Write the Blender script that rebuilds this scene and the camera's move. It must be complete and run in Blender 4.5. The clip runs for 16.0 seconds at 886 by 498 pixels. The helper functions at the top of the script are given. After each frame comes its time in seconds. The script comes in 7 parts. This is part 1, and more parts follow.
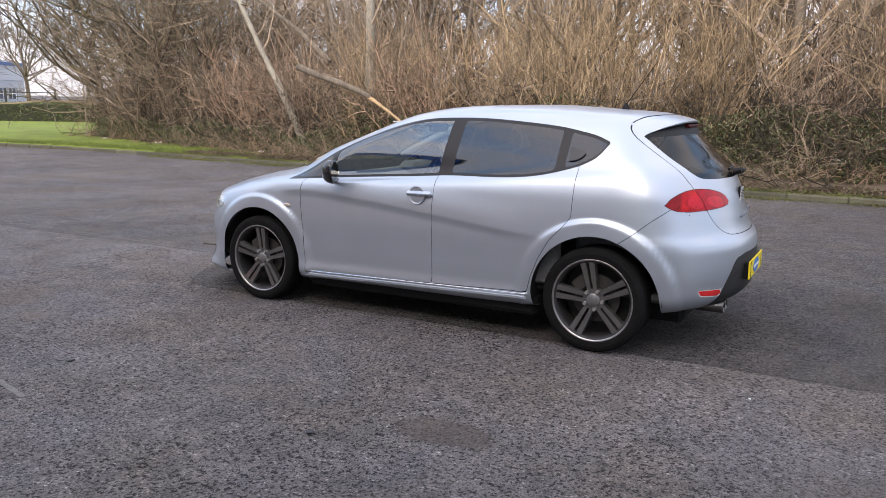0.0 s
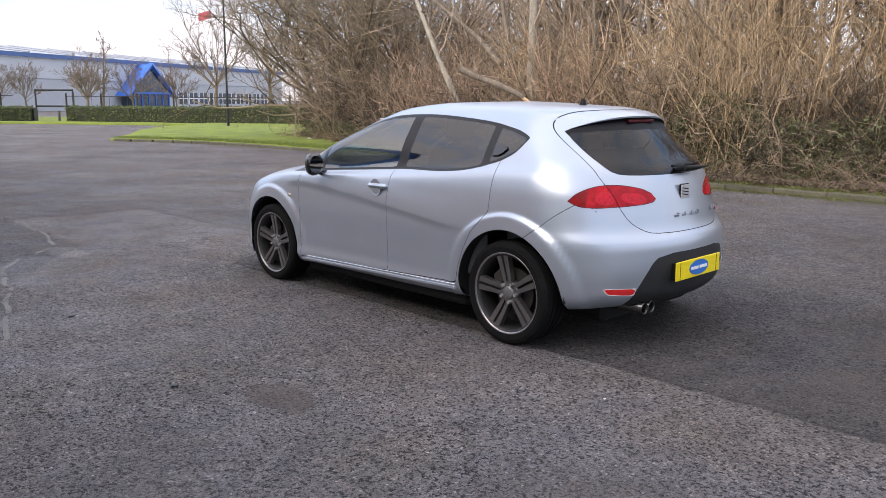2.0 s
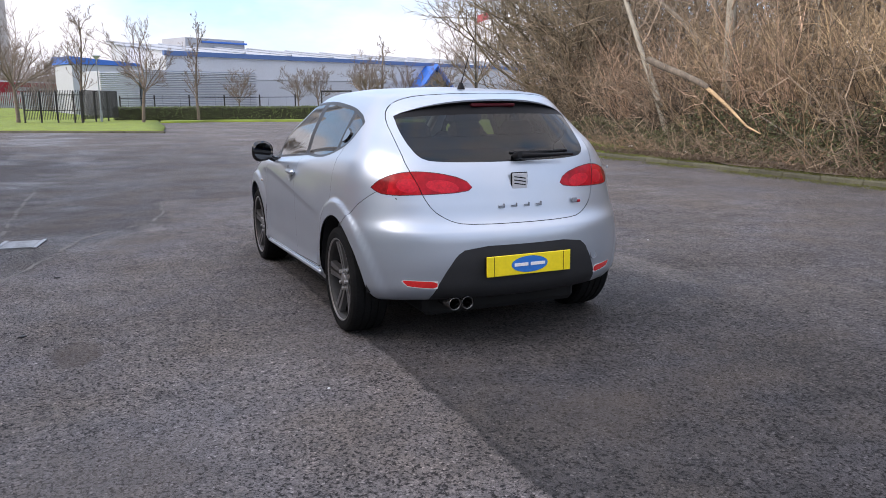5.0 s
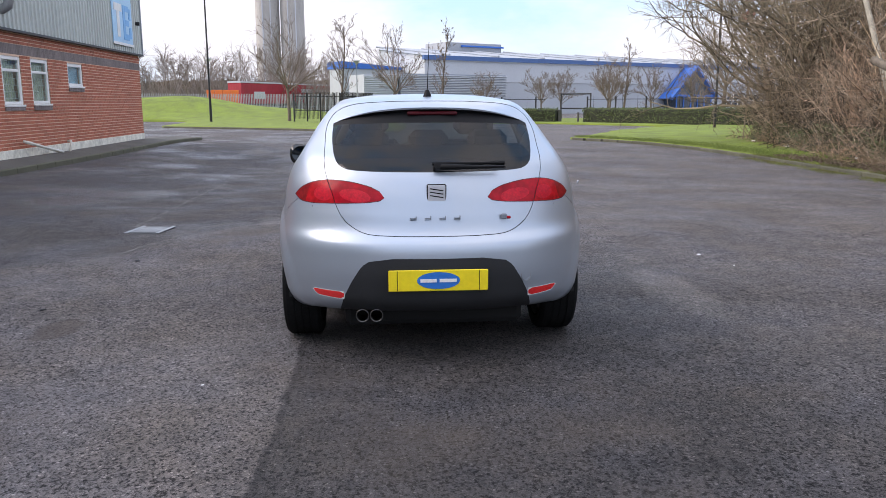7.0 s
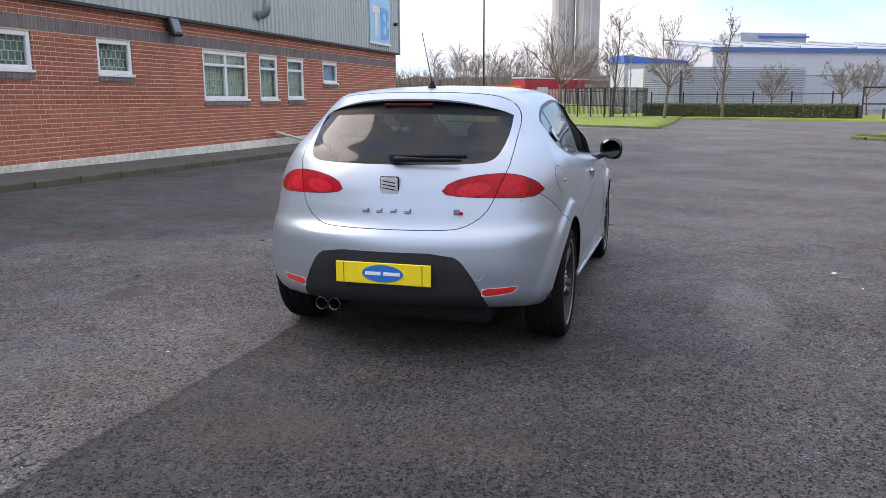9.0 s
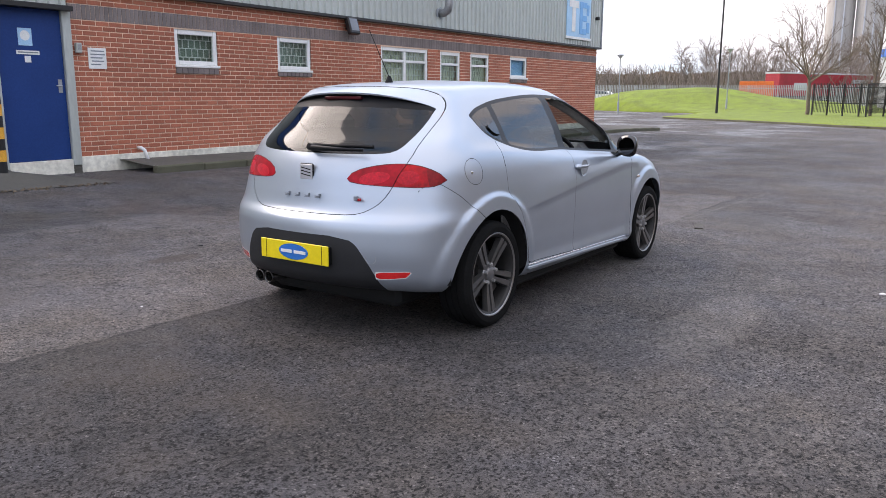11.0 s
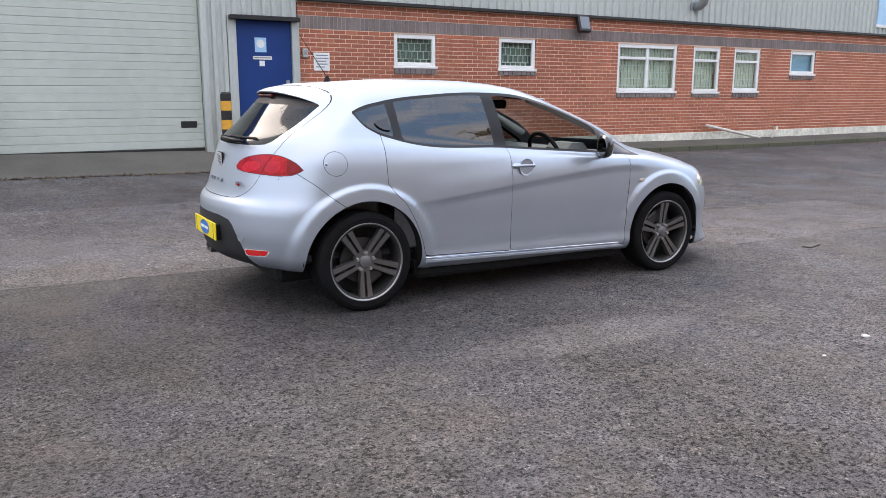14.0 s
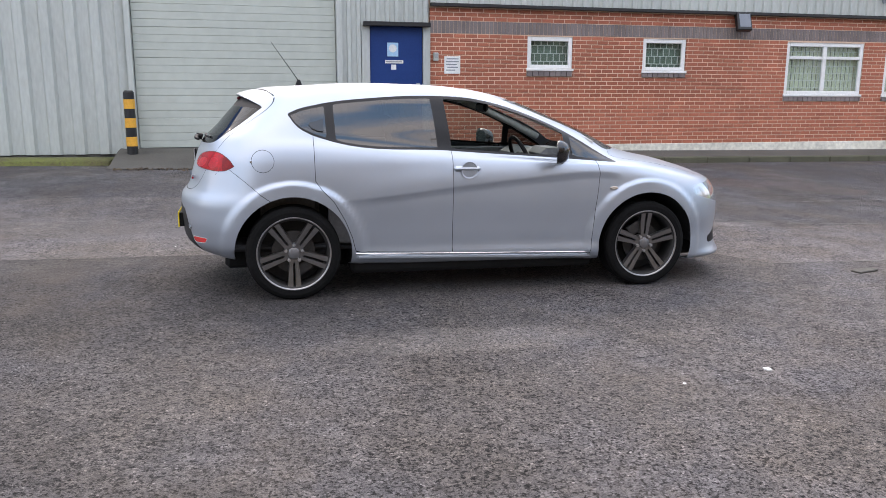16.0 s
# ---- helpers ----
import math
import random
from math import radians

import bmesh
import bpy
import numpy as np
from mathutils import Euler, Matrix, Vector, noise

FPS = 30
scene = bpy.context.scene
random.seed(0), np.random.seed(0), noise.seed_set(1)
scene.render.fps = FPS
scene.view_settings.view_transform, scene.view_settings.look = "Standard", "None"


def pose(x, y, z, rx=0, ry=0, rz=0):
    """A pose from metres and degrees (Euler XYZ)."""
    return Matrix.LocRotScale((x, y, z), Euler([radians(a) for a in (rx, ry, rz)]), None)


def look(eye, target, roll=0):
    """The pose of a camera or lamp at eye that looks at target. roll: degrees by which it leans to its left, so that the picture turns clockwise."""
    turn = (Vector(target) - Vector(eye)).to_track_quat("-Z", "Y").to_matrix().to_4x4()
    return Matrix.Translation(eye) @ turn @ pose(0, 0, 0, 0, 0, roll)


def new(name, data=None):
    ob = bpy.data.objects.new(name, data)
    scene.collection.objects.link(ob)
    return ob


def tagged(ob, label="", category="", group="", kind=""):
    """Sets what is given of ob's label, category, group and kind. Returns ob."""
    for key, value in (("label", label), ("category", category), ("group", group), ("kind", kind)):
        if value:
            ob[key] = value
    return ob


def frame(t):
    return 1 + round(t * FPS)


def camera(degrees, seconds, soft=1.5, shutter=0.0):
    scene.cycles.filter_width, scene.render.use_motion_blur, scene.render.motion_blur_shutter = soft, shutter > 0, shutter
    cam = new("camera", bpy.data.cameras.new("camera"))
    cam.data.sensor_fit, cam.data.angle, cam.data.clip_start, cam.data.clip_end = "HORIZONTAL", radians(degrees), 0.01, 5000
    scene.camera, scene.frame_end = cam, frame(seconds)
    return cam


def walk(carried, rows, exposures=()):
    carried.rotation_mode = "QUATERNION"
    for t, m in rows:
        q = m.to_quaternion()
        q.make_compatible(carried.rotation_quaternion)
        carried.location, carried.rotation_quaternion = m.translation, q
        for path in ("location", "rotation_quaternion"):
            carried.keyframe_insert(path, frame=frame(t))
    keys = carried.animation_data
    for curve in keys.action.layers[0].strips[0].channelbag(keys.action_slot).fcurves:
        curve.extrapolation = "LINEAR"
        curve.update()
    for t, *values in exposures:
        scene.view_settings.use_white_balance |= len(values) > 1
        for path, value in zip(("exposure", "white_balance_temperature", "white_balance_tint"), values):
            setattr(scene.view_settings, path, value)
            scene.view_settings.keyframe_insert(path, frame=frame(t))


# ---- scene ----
cam = camera(59.0, 16.0, soft=0.5)

PATH = [
    (0, (-2.698, 5.213, 1.466), (-1.742, 3.495, 1.099), 1.1),
    (0.5, (-3.132, 5.039, 1.473), (-2.036, 3.408, 1.103), 1.0),
    (1, (-3.531, 4.816, 1.467), (-2.318, 3.27, 1.096), 0.8),
    (1.5, (-3.923, 4.558, 1.469), (-2.608, 3.097, 1.098), 0.6),
    (2, (-4.305, 4.3, 1.46), (-2.892, 2.934, 1.09), 0.5),
    (2.5, (-4.63, 4.007, 1.442), (-3.136, 2.73, 1.072), 0.5),
    (3, (-4.954, 3.697, 1.444), (-3.398, 2.496, 1.074), 0.5),
    (3.2, (-5.06, 3.577, 1.451), (-3.481, 2.407, 1.081), 0.5),
    (5.3, (-5.817, 1.806, 1.387), (-3.982, 1.105, 1.012), -0.3),
    (5.5, (-5.872, 1.625, 1.392), (-4.019, 0.971, 1.019), -0.1),
    (6, (-5.945, 1.201, 1.395), (-4.048, 0.687, 1.021), -0.1),
    (6.5, (-5.98, 0.756, 1.401), (-4.042, 0.431, 1.029), -0.2),
    (7, (-6.027, 0.292, 1.413), (-4.067, 0.136, 1.044), -0.1),
    (7.5, (-6.008, -0.134, 1.391), (-4.042, -0.107, 1.023), -0.3),
    (8, (-5.979, -0.586, 1.389), (-4.027, -0.346, 1.023), -0.3),
    (8.5, (-5.903, -1.013, 1.366), (-3.977, -0.62, 0.997), -0.2),
    (8.7, (-5.839, -1.162, 1.378), (-3.927, -0.708, 1.005), -0.2),
    (10.8, (-5.283, -2.972, 1.401), (-3.631, -1.913, 1.012), 0.1),
    (11, (-5.191, -3.12, 1.38), (-3.563, -2.025, 0.99), 0.2),
    (11.5, (-4.946, -3.502, 1.402), (-3.383, -2.318, 1.006), 0.2),
    (12, (-4.696, -3.909, 1.406), (-3.227, -2.612, 1.007), 0.3),
    (12.5, (-4.403, -4.289, 1.388), (-3.037, -2.884, 0.989), 0.2),
    (13, (-4.054, -4.647, 1.395), (-2.797, -3.144, 0.994), 0.2),
    (13.5, (-3.69, -4.957, 1.383), (-2.557, -3.359, 0.984), 0.1),
    (14, (-3.302, -5.218, 1.385), (-2.308, -3.529, 0.989), 0.1),
    (14.5, (-2.877, -5.508, 1.397), (-2.016, -3.746, 1.001), 0.1),
    (15, (-2.445, -5.7, 1.403), (-1.709, -3.884, 1.005), 0.1),
    (15.5, (-1.96, -5.932, 1.396), (-1.367, -4.063, 1.004), -0.0),
    (16, (-1.515, -6.078, 1.4), (-1.057, -4.171, 1.007), 0.2),
]
walk(cam, [(t, look(eye, target, roll)) for t, eye, target, roll in PATH],
     exposures=[(0, 0.68, 6850, 19), (3, 0.62, 6800, 19), (7, 0.51, 6600, 18), (9, 0.57, 6700, 18), (11, 0.7, 6900, 19), (12, 1.12, 7000, 19), (13, 1.14, 7050, 19), (14, 1.06, 7050, 18), (16, 1.03, 7050, 18)])

# ---- sky and sun ----
SUN_AZ, SUN_EL = radians(90), radians(33)
world = bpy.data.worlds.new("sky")
scene.world = world
world.use_nodes = True
wn, wl = world.node_tree.nodes, world.node_tree.links
wn.clear()
w_out, w_bg = wn.new("ShaderNodeOutputWorld"), wn.new("ShaderNodeBackground")
w_sky, w_mix = wn.new("ShaderNodeTexSky"), wn.new("ShaderNodeMixRGB")
w_sky.sky_type, w_sky.sun_disc = "NISHITA", False
w_sky.sun_elevation, w_sky.sun_rotation = SUN_EL, radians(90) - SUN_AZ
w_sky.air_density, w_sky.dust_density = 1.0, 1.5
w_co, w_map = wn.new("ShaderNodeTexCoord"), wn.new("ShaderNodeMapping")
w_map.inputs["Scale"].default_value = (1.3, 1.3, 3.4)
w_map.inputs["Location"].default_value = (0.35, 0.1, 0.2)
w_noise, w_ramp = wn.new("ShaderNodeTexNoise"), wn.new("ShaderNodeValToRGB")
w_noise.inputs["Scale"].default_value, w_noise.inputs["Detail"].default_value = 1.6, 7.0
w_noise.inputs["Roughness"].default_value = 0.55
w_ramp.color_ramp.elements[0].position, w_ramp.color_ramp.elements[1].position = 0.39, 0.56
w_mix.inputs[2].default_value = (9.4, 9.7, 10.3, 1)
wl.new(w_co.outputs["Generated"], w_map.inputs["Vector"])
wl.new(w_map.outputs["Vector"], w_noise.inputs["Vector"])
wl.new(w_noise.outputs["Fac"], w_ramp.inputs["Fac"])
wl.new(w_ramp.outputs["Color"], w_mix.inputs[0])
w_haze = wn.new("ShaderNodeMixRGB")
w_haze.blend_type, w_haze.inputs[0].default_value, w_haze.inputs[2].default_value = "ADD", 1.0, (2.6, 4.6, 7.2, 1)
wl.new(w_sky.outputs["Color"], w_haze.inputs[1])
wl.new(w_haze.outputs["Color"], w_mix.inputs[1])
# an overcast sky is brighter overhead than at the horizon
w_sep, w_up, w_grade = wn.new("ShaderNodeSeparateXYZ"), wn.new("ShaderNodeMapRange"), wn.new("ShaderNodeMixRGB")
w_up.inputs["To Min"].default_value, w_up.inputs["To Max"].default_value = 0.67, 1.26
w_grade.blend_type, w_grade.inputs[0].default_value = "MULTIPLY", 1.0
wl.new(w_co.outputs["Generated"], w_sep.inputs[0])
wl.new(w_sep.outputs["Z"], w_up.inputs["Value"])
wl.new(w_mix.outputs["Color"], w_grade.inputs[1])
wl.new(w_up.outputs["Result"], w_grade.inputs[2])
wl.new(w_grade.outputs["Color"], w_bg.inputs["Color"])
wl.new(w_bg.outputs["Background"], w_out.inputs["Surface"])
w_bg.inputs["Strength"].default_value = 0.11
sun = new("sun", bpy.data.lights.new("sun", "SUN"))
sun.data.energy, sun.data.angle, sun.data.color = 2.2, radians(48), (1.0, 0.94, 0.85)
sun.matrix_world = look((0, 0, 0), (-math.cos(SUN_AZ) * math.cos(SUN_EL), -math.sin(SUN_AZ) * math.cos(SUN_EL), -math.sin(SUN_EL)))

# ---- materials ----
def material(name, color, rough=0.7, metal=0.0, vary=0.15, scale=6.0, fine=60.0, bump=0.0, bump_scale=None, spec=0.5,
             coat=0.0, island=0.0, tint=None, per_object=0.0, stretch=(1, 1, 1), dark=None):
    """A surface with colour variation at two scales, some relief, and optional variation from piece to piece."""
    m = bpy.data.materials.new(name)
    m.use_nodes = True
    n, l = m.node_tree.nodes, m.node_tree.links
    b = n["Principled BSDF"]
    b.inputs["Roughness"].default_value, b.inputs["Metallic"].default_value = rough, metal
    b.inputs["Specular IOR Level"].default_value, b.inputs["Coat Weight"].default_value = spec, coat
    b.inputs["Coat Roughness"].default_value = 0.03
    co, mp = n.new("ShaderNodeTexCoord"), n.new("ShaderNodeMapping")
    mp.inputs["Scale"].default_value = stretch
    l.new(co.outputs["Object"], mp.inputs["Vector"])
    big, small = n.new("ShaderNodeTexNoise"), n.new("ShaderNodeTexNoise")
    for t, s, d in ((big, scale, 5), (small, fine, 3)):
        t.inputs["Scale"].default_value, t.inputs["Detail"].default_value = s, d
        l.new(mp.outputs["Vector"], t.inputs["Vector"])
    add = n.new("ShaderNodeMath"); add.operation = "ADD"
    l.new(big.outputs["Fac"], add.inputs[0]); l.new(small.outputs["Fac"], add.inputs[1])
    rmp = n.new("ShaderNodeValToRGB")
    lo = dark or tuple(c * (1 - 1.6 * vary) for c in color)
    hi = tint or tuple(min(1, c * (1 + 1.6 * vary)) for c in color)
    half = n.new("ShaderNodeMath"); half.operation = "MULTIPLY"; half.inputs[1].default_value = 0.5
    l.new(add.outputs[0], half.inputs[0]); l.new(half.outputs[0], rmp.inputs["Fac"])
    rmp.color_ramp.elements[0].position, rmp.color_ramp.elements[1].position = 0.33, 0.67
    rmp.color_ramp.elements[0].color, rmp.color_ramp.elements[1].color = (*lo, 1), (*hi, 1)
    last = rmp.outputs["Color"]
    for amount, node, sock in ((island, "ShaderNodeNewGeometry", "Random Per Island"), (per_object, "ShaderNodeObjectInfo", "Random")):
        if amount:
            g, hs, mr = n.new(node), n.new("ShaderNodeHueSaturation"), n.new("ShaderNodeMapRange")
            mr.inputs["To Min"].default_value, mr.inputs["To Max"].default_value = 1 - amount, 1 + amount
            l.new(g.outputs[sock], mr.inputs["Value"]); l.new(mr.outputs["Result"], hs.inputs["Value"])
            l.new(last, hs.inputs["Color"]); last = hs.outputs["Color"]
    l.new(last, b.inputs["Base Color"])
    if bump:
        bp = n.new("ShaderNodeBump"); bp.inputs["Distance"].default_value, bp.inputs["Strength"].default_value = bump, 1.0
        src = small
        if bump_scale:
            src = n.new("ShaderNodeTexNoise"); src.inputs["Scale"].default_value, src.inputs["Detail"].default_value = bump_scale, 4
            l.new(mp.outputs["Vector"], src.inputs["Vector"])
        l.new(src.outputs["Fac"], bp.inputs["Height"]); l.new(bp.outputs["Normal"], b.inputs["Normal"])
    return m


def glass(name, color, rough=0.0, mirror=0.05):
    """Tinted thin glass: part clear, part mirror, the more so the flatter it is seen."""
    m = bpy.data.materials.new(name)
    m.use_nodes = True
    n, l = m.node_tree.nodes, m.node_tree.links
    n.clear()
    out, mix, tr, gl, fr, pw, mr = (n.new("ShaderNode" + k) for k in ("OutputMaterial", "MixShader", "BsdfTransparent", "BsdfGlossy", "LayerWeight", "Math", "MapRange"))
    tr.inputs["Color"].default_value = (*color, 1)
    gl.inputs["Roughness"].default_value = rough
    fr.inputs["Blend"].default_value = 0.5
    pw.operation, pw.inputs[1].default_value = "POWER", 5.0
    mr.inputs["To Min"].default_value, mr.inputs["To Max"].default_value = mirror, 1.0
    l.new(fr.outputs["Facing"], pw.inputs[0]); l.new(pw.outputs[0], mr.inputs["Value"])
    l.new(mr.outputs["Result"], mix.inputs[0]); l.new(tr.outputs[0], mix.inputs[1]); l.new(gl.outputs[0], mix.inputs[2])
    l.new(mix.outputs[0], out.inputs["Surface"])
    return m


def paint_material():
    """Silver metallic paint with a faint flake and a clear coat."""
    m = material("silver_paint", (0.424, 0.47, 0.528), 0.37, 0.64, 0.03, 3.0, 900.0, coat=1.0)
    m.node_tree.nodes["Principled BSDF"].inputs["Coat Roughness"].default_value = 0.17
    m.node_tree.nodes["Principled BSDF"].inputs["Coat Weight"].default_value = 0.7
    return m


def asphalt_material():
    m = bpy.data.materials.new("asphalt")
    m.use_nodes = True
    n, l = m.node_tree.nodes, m.node_tree.links
    b = n["Principled BSDF"]
    geo, sep = n.new("ShaderNodeNewGeometry"), n.new("ShaderNodeSeparateXYZ")
    l.new(geo.outputs["Position"], sep.inputs[0])

    def noise_node(scale, detail, rough=0.5):
        t = n.new("ShaderNodeTexNoise")
        t.inputs["Scale"].default_value, t.inputs["Detail"].default_value, t.inputs["Roughness"].default_value = scale, detail, rough
        l.new(geo.outputs["Position"], t.inputs["Vector"])
        return t.outputs["Fac"]

    def ramp(fac, p0, p1, c0=(0, 0, 0), c1=(1, 1, 1)):
        r = n.new("ShaderNodeValToRGB")
        r.color_ramp.elements[0].position, r.color_ramp.elements[1].position = p0, p1
        r.color_ramp.elements[0].color, r.color_ramp.elements[1].color = (*c0, 1), (*c1, 1)
        l.new(fac, r.inputs["Fac"])
        return r.outputs["Color"]

    def calc(op, a, c, clamp=False):
        k = n.new("ShaderNodeMath")
        k.operation, k.use_clamp = op, clamp
        for i, v in enumerate((a, c)):
            if isinstance(v, (int, float)):
                k.inputs[i].default_value = v
            else:
                l.new(v, k.inputs[i])
        return k.outputs[0]

    def mixc(fac, a, c, kind="MIX"):
        k = n.new("ShaderNodeMixRGB")
        k.blend_type = kind
        for i, v in enumerate((fac, a, c)):
            if isinstance(v, (int, float)):
                k.inputs[i].default_value = v
            elif isinstance(v, tuple):
                k.inputs[i].default_value = (*v, 1)
            else:
                l.new(v, k.inputs[i])
        return k.outputs[0]

    def stone_cells(scale):
        t = n.new("ShaderNodeTexVoronoi")
        t.inputs["Scale"].default_value = scale
        l.new(geo.outputs["Position"], t.inputs["Vector"])
        return t
    wob = calc("MULTIPLY", calc("SUBTRACT", noise_node(1.6, 6, 0.7), 0.5), 0.16)
    yy, xx = calc("ADD", sep.outputs["Y"], wob), calc("ADD", sep.outputs["X"], wob)

    def above(v, edge, soft):
        return calc("DIVIDE", calc("SUBTRACT", v, edge), soft, True)
    # an older, paler strip along the lot, and a paler patch ahead of the car
    turn = above(xx, 2.3, 1.9)
    upper = calc("SUBTRACT", calc("ADD", 2.75, calc("MULTIPLY", calc("SUBTRACT", 1.0, above(xx, 0.2, 1.4)), 1.6)), calc("MULTIPLY", turn, 1.32))
    lower = calc("SUBTRACT", 0.75, calc("MULTIPLY", above(xx, 2.2, 0.6), 1.1))
    strip = calc("MULTIPLY", above(calc("SUBTRACT", yy, lower), 0.0, 0.03), above(calc("SUBTRACT", upper, yy), 0.0, 0.05))
    strip = calc("MULTIPLY", strip, calc("SUBTRACT", 1.0, above(xx, 6.6, 0.06)))
    near = calc("MULTIPLY", calc("SUBTRACT", 1.0, above(yy, -2.2, 1.2)), above(xx, -3.0, 3.5))
    pale = calc("MAXIMUM", strip, calc("MULTIPLY", near, 0.45))
    cells = stone_cells(105.0)
    rough_d = calc("ADD", calc("MULTIPLY", cells.outputs["Distance"], 0.6), calc("MULTIPLY", calc("SUBTRACT", noise_node(48, 6, 0.75), 0.5), 1.7))
    pick = n.new("ShaderNodeSeparateColor")
    l.new(cells.outputs["Color"], pick.inputs["Color"])
    chips = ramp(pick.outputs["Red"], 0.0, 1.0, (0.078, 0.0748, 0.073), (0.15, 0.142, 0.136))
    chips = mixc(ramp(pick.outputs["Green"], 0.95, 0.99), chips, (0.32, 0.30, 0.285))
    chips = mixc(ramp(pick.outputs["Blue"], 0.86, 0.95), chips, (0.026, 0.025, 0.025))
    base = mixc(0.4, chips, ramp(noise_node(330, 2), 0.36, 0.64, (0.02, 0.0195, 0.0195), (0.21, 0.198, 0.19)))
    big = ramp(noise_node(0.45, 6, 0.6), 0.3, 0.72, (0.72, 0.72, 0.74), (1.25, 1.22, 1.19))
    base = mixc(1.0, base, big, "MULTIPLY")
    mid = ramp(noise_node(3.2, 6, 0.66), 0.3, 0.7, (0.78, 0.78, 0.79), (1.22, 1.2, 1.18))
    base = mixc(1.0, base, mid, "MULTIPLY")
    cast = ramp(noise_node(0.9, 4, 0.6), 0.36, 0.64, (1.05, 1.0, 0.94), (0.95, 0.985, 1.09))
    base = mixc(1.0, base, cast, "MULTIPLY")
    base = mixc(pale, base, mixc(1.0, base, (1.4, 1.365, 1.33), "MULTIPLY"))
    # newer, darker surfacing behind the car, up to a tarred joint
    newer = calc("MULTIPLY", calc("MULTIPLY", calc("SUBTRACT", 1.0, above(yy, 0.75, 0.02)), above(yy, -2.6, 1.6)), calc("SUBTRACT", 1.0, above(xx, -1.2, 2.4)))
    base = mixc(newer, base, mixc(1.0, base, (0.67, 0.67, 0.675), "MULTIPLY"))
    # a darker corner of the lot
    darkened = calc("MULTIPLY", calc("SUBTRACT", 1.0, above(xx, -2.8, 1.4)), calc("SUBTRACT", 1.0, above(yy, -2.8, 0.8)))
    base = mixc(darkened, base, mixc(1.0, base, (0.76, 0.75, 0.74), "MULTIPLY"))
    wander = calc("MULTIPLY", calc("SUBTRACT", noise_node(7.0, 4, 0.6), 0.5), 0.03)
    off = calc("ABSOLUTE", calc("ADD", calc("SUBTRACT", yy, lower), wander), 0.0)
    joint = calc("MULTIPLY", calc("SUBTRACT", 1.0, above(off, 0.012, 0.012)), calc("SUBTRACT", 1.0, above(xx, 5.5, 0.8)))
    base = mixc(calc("MULTIPLY", joint, 0.35), base, (0.022, 0.021, 0.021))
    pits = ramp(rough_d, 0.34, 0.58, (1.1, 1.1, 1.1), (0.3, 0.3, 0.305))
    base = mixc(1.0, base, pits, "MULTIPLY")
    voids = ramp(noise_node(52, 4, 0.62), 0.40, 0.46, (0.16, 0.16, 0.165), (1.15, 1.15, 1.15))
    base = mixc(1.0, base, voids, "MULTIPLY")
    bits = ramp(stone_cells(30.0).outputs["Distance"], 0.06, 0.14, (1, 1, 1), (0, 0, 0))
    rare = ramp(noise_node(9.0, 2), 0.56, 0.62)
    base = mixc(calc("MULTIPLY", calc("MULTIPLY", bits, rare), 0.7), base, (0.34, 0.32, 0.29))
    mottle = ramp(noise_node(24, 5, 0.72), 0.32, 0.66, (0.64, 0.64, 0.65), (1.24, 1.23, 1.22))
    base = mixc(1.0, base, mottle, "MULTIPLY")
    clump = ramp(noise_node(9, 6, 0.72), 0.36, 0.64, (0.88, 0.88, 0.885), (1.14, 1.13, 1.12))
    base = mixc(1.0, base, clump, "MULTIPLY")

    # open, stony texture where the lot is most worn
    open_grain = ramp(noise_node(19, 5, 0.68), 0.37, 0.46, (0.5, 0.5, 0.51), (1.07, 1.07, 1.07))
    worn = calc("MULTIPLY", calc("SUBTRACT", 1.0, above(yy, -1.2, 1.0)), 0.8)
    base = mixc(worn, base, mixc(1.0, base, open_grain, "MULTIPLY"))

    def spot(cx, cy, rx, ry, ragged=0.9):
        q = calc("ADD", calc("POWER", calc("DIVIDE", calc("SUBTRACT", xx, cx), rx), 2.0), calc("POWER", calc("DIVIDE", calc("SUBTRACT", yy, cy), ry), 2.0))
        q = calc("ADD", q, calc("MULTIPLY", calc("SUBTRACT", noise_node(5.0, 5, 0.65), 0.5), 2.2 * ragged))
        return calc("SUBTRACT", 1.0, above(q, 0.45, 0.6))
    dust = calc("MAXIMUM", calc("MAXIMUM", spot(-0.35, -1.92, 0.85, 0.26), spot(3.8, 1.65, 0.45, 0.17)), calc("MAXIMUM", spot(18.6, 4.1, 1.6, 0.45), spot(17.2, 2.8, 1.3, 0.5)))
    base = mixc(calc("MULTIPLY", dust, 0.75), base, mixc(0.3, mixc(1.0, base, (1.7, 1.66, 1.6), "MULTIPLY"), (0.2, 0.188, 0.175)))
    base = mixc(calc("MULTIPLY", spot(-1.11, 2.33, 0.3, 0.14), 0.6), base, (0.09, 0.07, 0.055))
    # earthy stains
    soil = calc("MULTIPLY", ramp(noise_node(0.8, 5, 0.6), 0.5, 0.68), 0.42)
    base = mixc(soil, base, (0.115, 0.09, 0.068))
    l.new(base, b.inputs["Base Color"])
    damp = ramp(noise_node(0.33, 6, 0.62), 0.46, 0.6)
    wet = calc("ADD", 0.22, calc("MULTIPLY", above(yy, 1.5, 2.0), 0.3))
    rough = calc("SUBTRACT", 0.86, calc("MULTIPLY", damp, wet))
    l.new(rough, b.inputs["Roughness"])
    b.inputs["Specular IOR Level"].default_value = 0.3
    h = calc("ADD", calc("MULTIPLY", rough_d, -1.0), calc("MULTIPLY", voids, 0.35))
    bp = n.new("ShaderNodeBump")
    bp.inputs["Distance"].default_value, bp.inputs["Strength"].default_value = 0.012, 1.0
